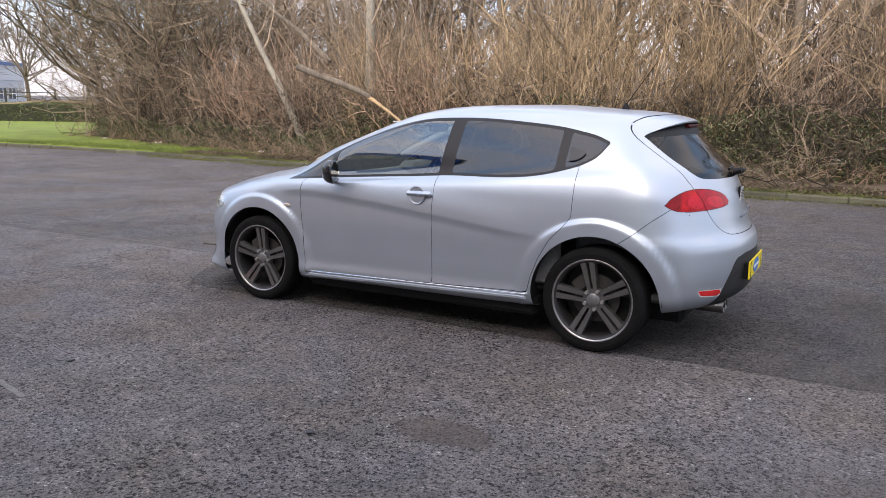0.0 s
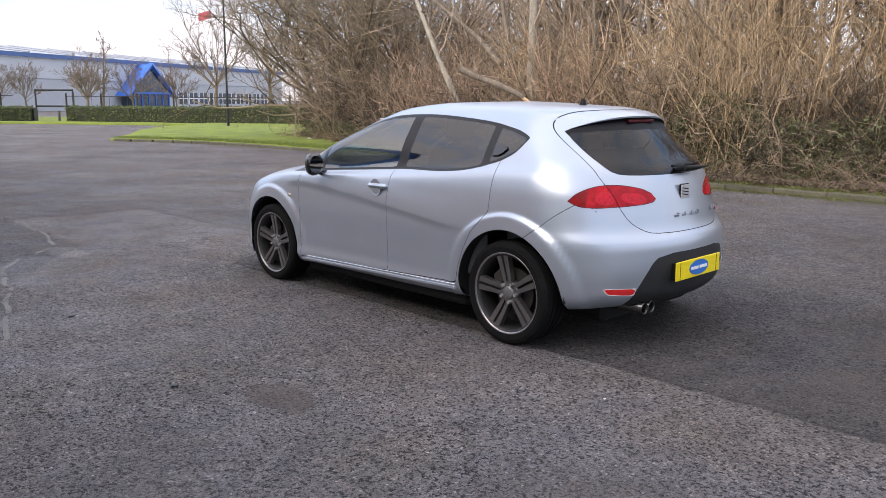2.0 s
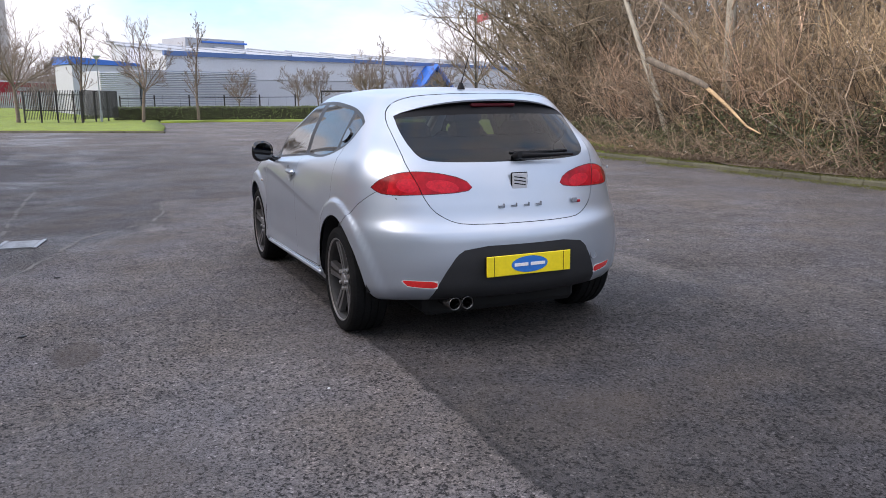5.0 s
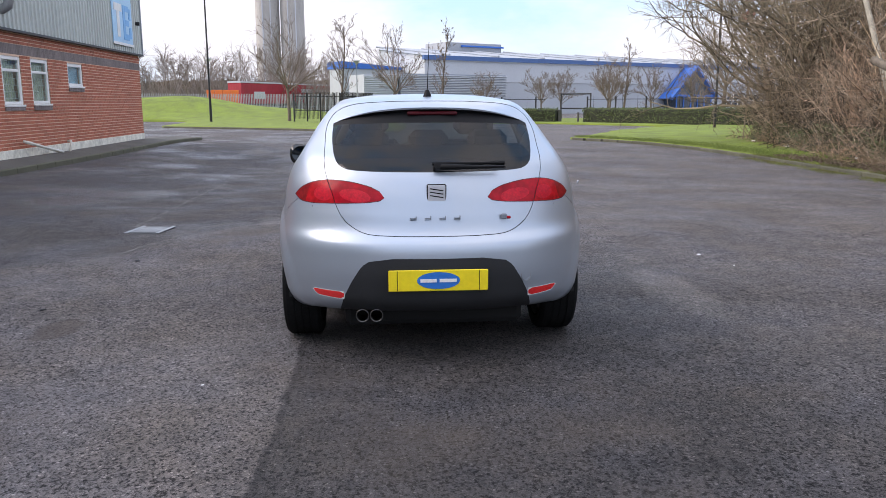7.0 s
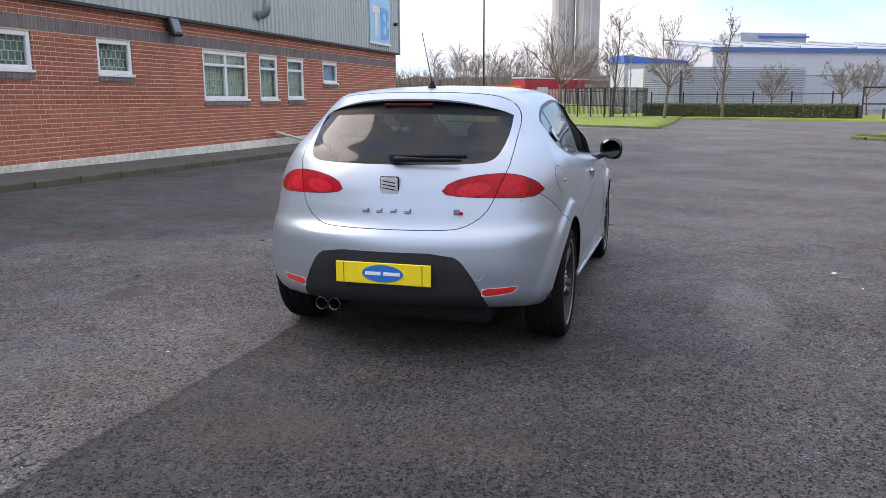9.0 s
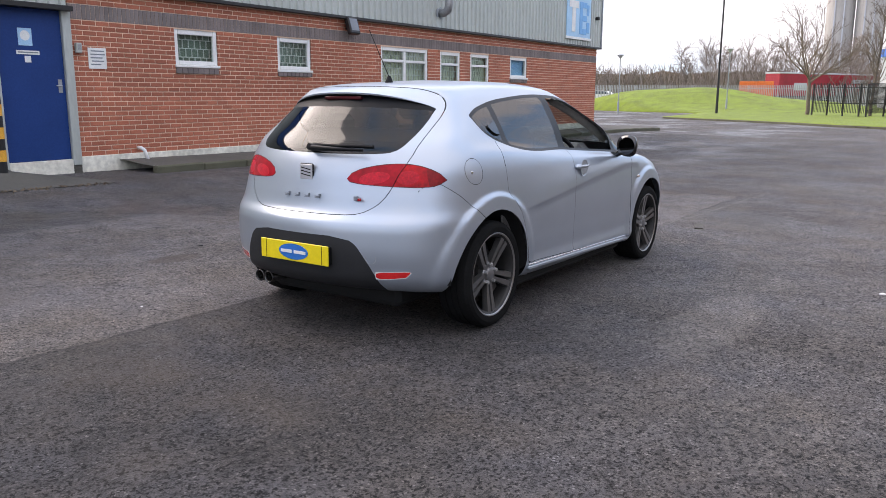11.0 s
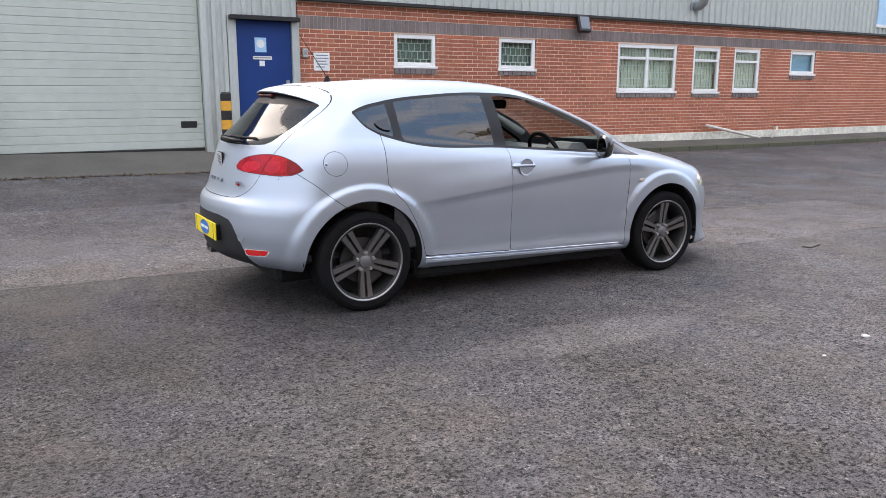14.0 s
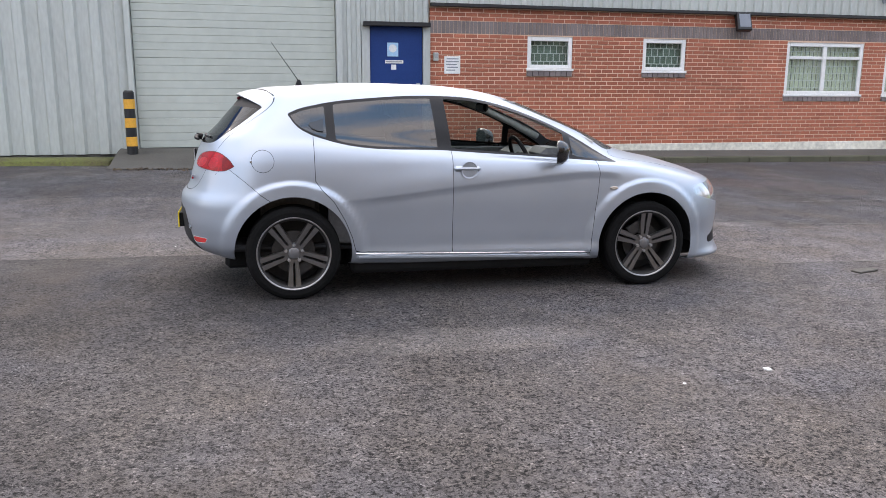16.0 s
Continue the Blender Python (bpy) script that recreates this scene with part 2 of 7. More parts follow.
    l.new(h, bp.inputs["Height"]); l.new(bp.outputs["Normal"], b.inputs["Normal"])
    return m


M_ASPHALT = asphalt_material()
M_GRASS = material("grass_soil", (0.115, 0.17, 0.017), 0.95, vary=0.3, scale=0.9, fine=40, bump=0.02, tint=(0.2, 0.275, 0.022), dark=(0.095, 0.115, 0.025))
M_BLADE = material("grass_blade", (0.125, 0.165, 0.03), 0.8, vary=0.25, scale=2.0, fine=30, island=0.3)
M_MOSS = material("moss_verge", (0.115, 0.12, 0.04), 0.95, vary=0.4, scale=1.6, fine=30, bump=0.03, dark=(0.075, 0.055, 0.035), tint=(0.16, 0.19, 0.042))
M_LITTER = material("leaf_litter", (0.13, 0.09, 0.06), 0.95, vary=0.4, scale=1.5, fine=35, bump=0.04, dark=(0.06, 0.042, 0.03), tint=(0.2, 0.15, 0.1))
M_KERB = material("kerb_concrete", (0.085, 0.079, 0.06), 0.9, vary=0.3, scale=3, fine=50, bump=0.006, per_object=0.2, tint=(0.12, 0.115, 0.075), dark=(0.055, 0.054, 0.035))
M_CONC = material("concrete", (0.088, 0.082, 0.07), 0.9, vary=0.2, scale=1.3, fine=50, bump=0.004)
M_BRICK = material("red_brick", (0.375, 0.12, 0.069), 0.85, vary=0.12, scale=3, fine=70, bump=0.003, island=0.12, per_object=0.12)
M_BRICK_BLUE = material("grey_brick", (0.19, 0.158, 0.15), 0.85, vary=0.14, scale=3, fine=70, bump=0.003, island=0.14, per_object=0.14)
M_MORTAR = material("mortar", (0.70, 0.5, 0.375), 0.95, vary=0.15, scale=2, fine=60, bump=0.003)
M_RENDER = material("white_plinth_paint", (0.6, 0.58, 0.5), 0.85, vary=0.3, scale=2.5, fine=14, bump=0.003, dark=(0.48, 0.46, 0.39))
M_CLAD = material("grey_cladding", (0.458, 0.486, 0.458), 0.5, 0.2, 0.08, 0.8, 25, stretch=(1, 1, 0.25))
M_CLAD_DARK = material("cladding_trim", (0.3, 0.33, 0.35), 0.5, 0.2, 0.1, 1.0, 25)
M_ROLLER = material("roller_door_paint", (0.455, 0.488, 0.438), 0.45, 0.0, 0.05, 0.7, 6)
M_DOOR = material("blue_door_paint", (0.01, 0.042, 0.175), 0.5, spec=0.25, vary=0.08, scale=2, fine=40)
M_UPVC = material("white_upvc", (0.78, 0.78, 0.76), 0.35, vary=0.05, scale=4, fine=30)
M_BLUE = material("blue_paint", (0.03, 0.14, 0.5), 0.4, vary=0.1)
M_STEEL = material("galvanised_steel", (0.35, 0.36, 0.37), 0.45, 0.6, 0.12, 5, 50)
M_BLACK = material("black_paint", (0.012, 0.012, 0.013), 0.45, vary=0.15)
M_YELLOW = material("yellow_paint", (0.72, 0.36, 0.04), 0.55, vary=0.12, scale=8)
M_WHITE = material("white_paint", (0.75, 0.75, 0.73), 0.6, vary=0.08)
M_INK = material("grey_ink", (0.2, 0.22, 0.25), 0.7, vary=0.05)
M_SIGN_BLUE = material("pale_blue_sign", (0.35, 0.58, 0.78), 0.4, vary=0.1, scale=2)
M_DIM = material("dim_room", (0.17, 0.2, 0.17), 0.9, vary=0.2)
M_BARK = material("grey_brown_bark", (0.17, 0.14, 0.105), 0.95, vary=0.35, scale=6, fine=60, bump=0.01, per_object=0.2, stretch=(1, 1, 0.3))
M_PALE_BARK = material("pale_bark", (0.29, 0.265, 0.21), 0.9, vary=0.3, scale=5, fine=50, bump=0.01, stretch=(1, 1, 0.4))
M_TWIG = material("brown_twigs", (0.225, 0.172, 0.12), 0.9, vary=0.3, scale=1.2, fine=20, island=0.7, per_object=0.15)
M_TWIG_GOLD = material("ochre_stems", (0.33, 0.242, 0.143), 0.9, vary=0.3, scale=1.2, fine=20, island=0.7, per_object=0.15)
M_TWIG_RED = material("reddish_stems", (0.32, 0.218, 0.148), 0.9, vary=0.3, scale=1.2, fine=20, island=0.7, per_object=0.15)
M_TWIG_SHADE = material("shade_dark_twigs", (0.05, 0.043, 0.03), 0.9, vary=0.3, scale=1.2, fine=20, island=0.6)
M_THORN_CROWN = material("grey_thorn_twigs", (0.175, 0.142, 0.094), 0.9, vary=0.3, scale=1.2, fine=20, island=0.6)
M_IVY = material("bramble_leaf", (0.088, 0.1, 0.042), 0.6, vary=0.35, scale=3, fine=20, island=0.5)
M_HEDGE = material("hedge_leaf", (0.072, 0.096, 0.023), 0.6, vary=0.3, scale=3, fine=20, island=0.6)
M_GLASS_DARK = glass("dim_window_glass", (0.85, 0.9, 0.88), 0.0, 0.04)

# ---- shape helpers ----
class Shape:
    """Vertices and faces gathered piece by piece."""

    def __init__(self):
        self.v, self.f = [], []

    def add(self, verts, faces):
        o = len(self.v)
        self.v += [tuple(p) for p in verts]
        self.f += [tuple(o + i for i in f) for f in faces]
        return self

    def box(self, x0, x1, y0, y1, z0, z1, b=0.004, m=None):
        """A box with chamfered edges."""
        b = min(b, (x1 - x0) * 0.45, (y1 - y0) * 0.45, (z1 - z0) * 0.45)
        lim = ((x0, x1), (y0, y1), (z0, z1))
        vs, idx = [], {}
        for cx in (0, 1):
            for cy in (0, 1):
                for cz in (0, 1):
                    for a in range(3):
                        p = []
                        for k, c in enumerate((cx, cy, cz)):
                            p.append(lim[k][c] + (0 if k == a else (b if c == 0 else -b)))
                        idx[cx, cy, cz, a] = len(vs)
                        vs.append(p)
        fs = []
        for a in range(3):
            u, w = [k for k in range(3) if k != a]
            for s in (0, 1):
                loop = []
                for cu, cw in ((0, 0), (1, 0), (1, 1), (0, 1)):
                    c = [0, 0, 0]
                    c[a], c[u], c[w] = s, cu, cw
                    loop.append(idx[(*c, a)])
                flip = (s == 1) == (a != 1)
                fs.append(loop if flip else loop[::-1])
            for cu in (0, 1):
                for cw in (0, 1):
                    q = []
                    for s in (0, 1):
                        c = [0, 0, 0]
                        c[a], c[u], c[w] = s, cu, cw
                        q.append((idx[(*c, u)], idx[(*c, w)]))
                    loop = [q[0][0], q[1][0], q[1][1], q[0][1]]
                    fs.append(loop if ((cu == cw) == (a == 1)) else loop[::-1])
        for cx in (0, 1):
            for cy in (0, 1):
                for cz in (0, 1):
                    loop = [idx[cx, cy, cz, a] for a in range(3)]
                    fs.append(loop if (cx + cy + cz) % 2 else loop[::-1])
        if m is not None:
            vs = [m @ Vector(p) for p in vs]
        return self.add(vs, fs)

    def tube(self, pts, radii, sides=6, cap=True):
        """A round tube along points; radii: one for all, or one a point."""
        if isinstance(radii, (int, float)):
            radii = [radii] * len(pts)
        pts = [Vector(p) for p in pts]
        rings, vs, fs = [], [], []
        ref = None
        for i, p in enumerate(pts):
            d = (pts[min(i + 1, len(pts) - 1)] - pts[max(i - 1, 0)]).normalized()
            if ref is None:
                ref = Vector((1, 0, 0)) if abs(d.x) < 0.8 else Vector((0, 1, 0))
            a = (ref - d * ref.dot(d)).normalized()
            ref = a
            c = d.cross(a)
            rings.append([len(vs) + k for k in range(sides)])
            for k in range(sides):
                t = 2 * math.pi * k / sides
                vs.append(p + (a * math.cos(t) + c * math.sin(t)) * radii[i])
        for r, q in zip(rings, rings[1:]):
            fs += [(r[k], r[(k + 1) % sides], q[(k + 1) % sides], q[k]) for k in range(sides)]
        if cap:
            fs += [tuple(rings[0][::-1]), tuple(rings[-1])]
        return self.add(vs, fs)

    def lathe(self, profile, sides=32, m=None, close=False):
        """Profile of (radius, height) turned about z."""
        vs, fs, n = [], [], len(profile)
        for k in range(sides):
            t = 2 * math.pi * k / sides
            vs += [(r * math.cos(t), r * math.sin(t), h) for r, h in profile]
        for k in range(sides):
            a, c = k * n, (k + 1) % sides * n
            for i in range(n if close else n - 1):
                j = (i + 1) % n
                fs.append((a + i, c + i, c + j, a + j))
        if m is not None:
            vs = [m @ Vector(p) for p in vs]
        return self.add(vs, fs)

    def prism(self, poly, depth, m=None, b=0.0):
        """A flat outline in x, y given a thickness in z, from 0 to depth; b: chamfer of the upper edge."""
        n = len(poly)
        cx, cy = sum(p[0] for p in poly) / n, sum(p[1] for p in poly) / n
        inner = [(cx + (x - cx) * (1 - b), cy + (y - cy) * (1 - b)) for x, y in poly]
        vs = [(x, y, 0) for x, y in poly] + [(x, y, depth * (0.75 if b else 1)) for x, y in poly]
        fs = [tuple(range(n))[::-1]]
        fs += [(i, (i + 1) % n, n + (i + 1) % n, n + i) for i in range(n)]
        if b:
            vs += [(x, y, depth) for x, y in inner]
            fs += [(n + i, n + (i + 1) % n, 2 * n + (i + 1) % n, 2 * n + i) for i in range(n)]
            fs.append(tuple(range(2 * n, 3 * n)))
        else:
            fs.append(tuple(range(n, 2 * n)))
        if m is not None:
            vs = [m @ Vector(p) for p in vs]
        return self.add(vs, fs)

    def grid(self, fn, us, ws):
        """A sheet fn(u, w) over two lists of parameters."""
        vs = [fn(u, w) for u in us for w in ws]
        k = len(ws)
        return self.add(vs, [(i * k + j, (i + 1) * k + j, (i + 1) * k + j + 1, i * k + j + 1) for i in range(len(us) - 1) for j in range(k - 1)])

    def mesh(self, name, mats, smooth=False):
        me = bpy.data.meshes.new(name)
        me.from_pydata(self.v, [], self.f)
        for m in (mats if isinstance(mats, (list, tuple)) else [mats]):
            me.materials.append(m)
        if smooth:
            me.polygons.foreach_set("use_smooth", [True] * len(me.polygons))
        me.update()
        return me


def thing(name, shape, mat, label="", category="", group="", kind="", at=None, smooth=False):
    ob = new(name, shape.mesh(name, mat, smooth) if shape is not None else None)
    if at is not None:
        ob.matrix_world = at
    return tagged(ob, label, category, group, kind)


def part(name, shape, mat, parent, label="", smooth=False, at=None):
    ob = new(name, shape.mesh(name, mat, smooth))
    ob.parent = parent
    if at is not None:
        ob.matrix_basis = at
    return tagged(ob, label)


def smoothstep(a, b, x):
    t = min(1.0, max(0.0, (x - a) / (b - a)))
    return t * t * (3 - 2 * t)


def lerp_list(stops, x):
    """Smooth interpolation through (x, value) stops."""
    if x <= stops[0][0]:
        return stops[0][1]
    for (a, p), (c, q) in zip(stops, stops[1:]):
        if x <= c:
            return p + (q - p) * (x - a) / (c - a)
    return stops[-1][1]


def spline(stops, x):
    """A smooth curve through (x, value) stops (monotone-limited tangents)."""
    n = len(stops)
    if x <= stops[0][0]:
        return stops[0][1]
    if x >= stops[-1][0]:
        return stops[-1][1]
    for i in range(n - 1):
        if x <= stops[i + 1][0]:
            break
    d = [(stops[k + 1][1] - stops[k][1]) / (stops[k + 1][0] - stops[k][0]) for k in range(n - 1)]

    def tangent(k):
        if k == 0:
            return d[0]
        if k == n - 1:
            return d[-1]
        h0, h1 = stops[k][0] - stops[k - 1][0], stops[k + 1][0] - stops[k][0]
        return (d[k - 1] * h1 + d[k] * h0) / (h0 + h1)
    (x0, a), (x1, c) = stops[i], stops[i + 1]
    h = x1 - x0
    t = (x - x0) / h
    m0, m1 = tangent(i) * h, tangent(i + 1) * h
    return a * (1 + 2 * t) * (1 - t) ** 2 + m0 * t * (1 - t) ** 2 + c * t * t * (3 - 2 * t) + m1 * t * t * (t - 1)

# ---- ground ----
def lot_height(x, y):
    """Height of the tarmac: it falls gently along the car, and rises to the building."""
    fall = spline([(-40, 0.13), (-12, 0.13), (-6, 0.08), (0, 0.0), (6, -0.08), (12, -0.13), (22, -0.13), (30, -0.165), (38, -0.2), (60, -0.27)], x)
    rise = 0.2 * smoothstep(2.8, 7.4, y) * (1 - smoothstep(20, 32, x))
    return fall + rise


def kerb_line(x):
    """The far kerb's place across the lot, as the road runs along."""
    return spline([(-60, -8.0), (-4, -8.4), (4, -9.1), (10, -9.65), (15, -9.95), (20, -9.7), (24, -8.75), (26.2, -7.75)], x)


ground = Shape()
xs = [-400, -150, -60, -35] + [-25 + 0.75 * i for i in range(121)] + [75, 95, 140, 260, 600, 1500]
ys = [-1500, -400, -150, -80, -50] + [-38 + 0.75 * i for i in range(101)] + [50, 70, 120, 300, 1500]
ground.grid(lambda x, y: (x, y, lot_height(x, y)), xs, ys)
thing("ground", ground, M_ASPHALT, "dark worn asphalt lot with paler patched strips", "ground", kind="structure", smooth=True)


def verge(name, outline, top, mat, label, step=0.5, hump=None):
    """A raised sheet of turf inside an outline, with skirts down to the tarmac."""
    x0, x1 = min(p[0] for p in outline), max(p[0] for p in outline)
    y0, y1 = min(p[1] for p in outline), max(p[1] for p in outline)
    bm = bmesh.new()
    vs = [bm.verts.new((x, y, 0)) for x, y in outline]
    bm.faces.new(vs)
    x = x0 + step
    while x < x1:
        g = bm.verts[:] + bm.edges[:] + bm.faces[:]
        bmesh.ops.bisect_plane(bm, geom=g, plane_co=(x, 0, 0), plane_no=(1, 0, 0))
        x += step
    y = y0 + step
    while y < y1:
        g = bm.verts[:] + bm.edges[:] + bm.faces[:]
        bmesh.ops.bisect_plane(bm, geom=g, plane_co=(0, y, 0), plane_no=(0, 1, 0))
        y += step
    border = {v for e in bm.edges if len(e.link_faces) == 1 for v in e.verts}
    for v in bm.verts:
        z = lot_height(v.co.x, v.co.y) + top
        if v not in border:
            z += 0.035 + 0.03 * noise.noise(v.co * 0.7) + (hump(v.co.x, v.co.y) if hump else 0)
        v.co.z = z
    edges = [e for e in bm.edges if len(e.link_faces) == 1]
    ext = bmesh.ops.extrude_edge_only(bm, edges=edges)
    for v in ext["geom"]:
        if isinstance(v, bmesh.types.BMVert):
            v.co.z -= top + 0.15
    bmesh.ops.recalc_face_normals(bm, faces=bm.faces)
    me = bpy.data.meshes.new(name)
    bm.to_mesh(me)
    bm.free()
    me.materials.append(mat)
    me.polygons.foreach_set("use_smooth", [True] * len(me.polygons))
    return tagged(new(name, me), label, "grass", kind="structure")


COPSE_FOOT = [(-40, -10.4), (-3, -10.2), (0.5, -9.95), (5, -10.1), (9, -10.6), (13, -11.6), (19, -12.7), (23.5, -14.0), (30, -18)]


def foot(x):
    """Where the copse begins behind the verge."""
    return spline(COPSE_FOOT, x)


near_edge = [(x, kerb_line(x) - 0.14) for x in [-60, -40, -20, -10, -6] + [-4 + 1.5 * i for i in range(11)]]
lawn_edge = [(x, kerb_line(x) - 0.14) for x in [11 + 1.5 * i for i in range(10)] + [25.6]]
tip = [(26.9, -7.75), (27.5, -8.2), (30, -9.7), (34, -11.9), (40, -16), (44, -20), (50, -30), (56, -50)]
verge("verge_copse", near_edge + [(11, -30), (-60, -30)], 0.09, M_MOSS, "mossy grass verge below the copse", 1.0,
      lambda x, y: 0.12 * smoothstep(1.0, 4, kerb_line(x) - y))
verge("lawn_copse", lawn_edge + tip + [(11, -50)], 0.09, M_GRASS, "short bright green grass beside the road", 1.0,
      lambda x, y: 0.06 * smoothstep(0.5, 3, kerb_line(min(x, 26)) - y))
litter = Shape().grid(lambda x, d: (x, foot(x) + 0.35 + 0.45 * smoothstep(11, 7, x) - d + 0.25 * noise.noise((x * 0.9, d * 0.8, 0)), lot_height(x, -10) + 0.14 + 0.25 * smoothstep(0, 3, d) + 0.07 * noise.noise((x * 1.7, d * 1.7, 3))),
                      [-30 + 0.6 * i for i in range(91)], [0, 0.3, 0.7, 1.2, 1.8, 2.5, 3.5, 5, 7, 10, 16, 24])
thing("leaf_litter", litter, M_LITTER, "brown leaf litter and dead stalks under the copse", "leaf litter", kind="structure", smooth=True)


def mounds(x, y):
    a = 2.0 * math.exp(-(((x - 77) / 7.5) ** 2 + ((y - 24.2) / 8.6) ** 2) ** 1.5)
    c = 1.0 * math.exp(-(((x - 76) / 8) ** 2 + ((y - 12.5) / 8) ** 2) ** 1.5)
    return a + c


verge("lawn_far", [(36.0, -0.6), (38.2, 2.2), (39.8, 3.7), (41.7, 5.9), (44.8, 10.1), (47.6, 14.4), (49, 15.0), (55, 15.4), (60, 15.9), (63.5, 16.8), (65.5, 18.5), (66.5, 21), (68, 25), (71.5, 30), (78, 42), (100, 70), (140, 70), (140, -5), (66, -2.5), (58, -1.8), (45, -1.4)],
      0.1, M_GRASS, "bright green lawn with grassy mounds", 1.6, mounds)
HEDGE_LINE = [(66, 1.2), (60, -7), (56, -14), (50, -18.7), (42, -22.8), (33, -27.5), (20, -33)]
verge("verge_hedge", [(57.2, -1.9)] + [(x - 2.6, y + 1.6) for x, y in HEDGE_LINE[1:]] + [(x + 14, y - 6) for x, y in HEDGE_LINE[::-1]] + [(66, -2.6)], 0.1, M_GRASS, "strip of grass along the hedge", 2.0)
kerb_far = thing("kerb_verge", None, None, "low mossy kerb along the copse verge", "kerb", kind="structure")
stone = Shape().box(-0.447, 0.447, -0.07, 0.07, -0.2, 0.115, 0.02).mesh("kerb_stone", M_KERB)
x = -14.0
while x < 26.0:
    x1 = x + 0.9
    a = math.atan2(kerb_line(x1) - kerb_line(x), 0.9)
    k = new("kerb_stone", stone)
    k.parent = kerb_far
    k.matrix_basis = pose(x + 0.45, kerb_line(x + 0.45) - 0.07, lot_height(x + 0.45, -8) - 0.02 + random.uniform(-0.006, 0.006), 0, 0, math.degrees(a) + random.uniform(-0.6, 0.6))
    x = x1 * 1.0
lk = thing("kerb_lawn", None, None, "low kerb at the lawn's edge", "kerb", kind="structure")
for (xa, ya), (xb, yb) in zip([(35.9, -0.7), (38.1, 2.2), (41.6, 5.9), (44.7, 10.1)], [(38.1, 2.2), (41.6, 5.9), (44.7, 10.1), (47.5, 14.4)]):
    n = int(math.hypot(xb - xa, yb - ya) / 0.9) + 1
    for i in range(n):
        t = (i + 0.5) / n
        k = new("kerb_stone", stone)
        k.parent = lk
        k.matrix_basis = pose(xa + (xb - xa) * t - 0.06, ya + (yb - ya) * t + 0.03, lot_height(xa, ya) - 0.01, 0, 0, math.degrees(math.atan2(yb - ya, xb - xa)))

# ---- brick and metal unit ----
WY = 8.14                    # the front face of the brick wall
X_END, X_BRICK = 21.1, 1.64
COURSE, BRICK_L = 0.075, 0.225
OPEN = ((3.50, 4.40, 1.83, 2.42), (5.85, 6.77, 1.81, 2.42), (9.03, 10.86, 1.37, 2.41), (11.40, 12.32, 1.36, 2.40),
        (12.82, 13.78, 1.38, 2.40), (14.96, 15.98, 1.82, 2.40))
Z_BASE, Z_BAND, Z_BAND2, Z_CLAD, Z_TOP = 0.42, 2.445, 2.67, 2.96, 5.6


def wall_with_openings():
    s = Shape()
    xs = sorted({X_BRICK, X_END, *[o[0] for o in OPEN], *[o[1] for o in OPEN]})
    for a, c in zip(xs, xs[1:]):
        hole = [o for o in OPEN if o[0] <= a and o[1] >= c]
        if hole:
            s.box(a, c, WY + 0.007, WY + 0.3, -0.2, hole[0][2], 0.001)
            s.box(a, c, WY + 0.007, WY + 0.3, hole[0][3], Z_CLAD + 0.1, 0.001)
        else:
            s.box(a, c, WY + 0.007, WY + 0.3, -0.2, Z_CLAD + 0.1, 0.001)
    return s


wall_front = thing("wall_brick", wall_with_openings(), M_MORTAR, "red brick wall with pale mortar joints", "wall", kind="structure")
side = Shape().box(X_END - 0.3, X_END - 0.012, WY + 0.31, WY + 26, -0.3, Z_CLAD + 0.1, 0.001)
thing("wall_brick_gable", side, M_BRICK, "red brick gable wall", "wall", kind="structure")
rear = Shape().box(-16, X_END - 0.31, WY + 26, WY + 26.3, -0.3, Z_TOP, 0.001)
thing("wall_rear", rear, M_CLAD_DARK, "plain rear wall of the unit", "wall", kind="structure")

plinth = Shape().box(X_BRICK + 0.004, X_END + 0.02, WY - 0.02, WY + 0.011, 0.02, Z_BASE - 0.004, 0.006)
thing("plinth", plinth, M_RENDER, "white painted plinth, stained and chipped", "plinth", kind="structure")


def corrugated(x0, x1, z0, z1, y, pitch=0.2, depth=0.035):
    """Vertical trapezoid ribs, facing the lot."""
    s = Shape()
    prof, x = [], x0
    while x < x1:
        for dx, dy in ((0, 0), (0.45, 0), (0.55, 1), (0.9, 1)):
            if x + dx * pitch < x1:
                prof.append((x + dx * pitch, y - dy * depth))
        x += pitch
    prof.append((x1, y))
    n = len(prof)
    vs = [(px, py, z0) for px, py in prof] + [(px, py, z1) for px, py in prof]
    s.add(vs, [(i, i + 1, n + i + 1, n + i) for i in range(n - 1)])
    s.box(x0, x1, y + 0.004, y + 0.06, z0, z1, 0.001)
    return s


upper = thing("wall_cladding_upper", corrugated(X_BRICK, X_END + 0.1, Z_CLAD, 4.95, WY - 0.06), M_CLAD, "grey ribbed steel wall cladding", "wall", kind="structure")
part("drip_trim", Shape().box(X_BRICK, X_END + 0.12, WY - 0.13, WY - 0.005, Z_CLAD - 0.06, Z_CLAD - 0.004, 0.004), M_BLACK, upper, "dark drip trim")
part("corner_trim", Shape().box(X_END + 0.1, X_END + 0.16, WY - 0.12, WY + 0.2, Z_CLAD - 0.06, Z_TOP, 0.006), M_CLAD_DARK, upper)
part("eaves_fascia", Shape().box(-16, X_END + 0.14, WY - 0.16, WY - 0.02, 4.96, Z_TOP, 0.01), M_BLUE, upper, "blue eaves fascia")
gable = Shape().box(X_END, X_END + 0.06, WY + 0.2, WY + 26, Z_CLAD, Z_TOP, 0.004)
thing("wall_cladding_gable", gable, M_CLAD, "grey steel gable cladding", "wall", kind="structure")
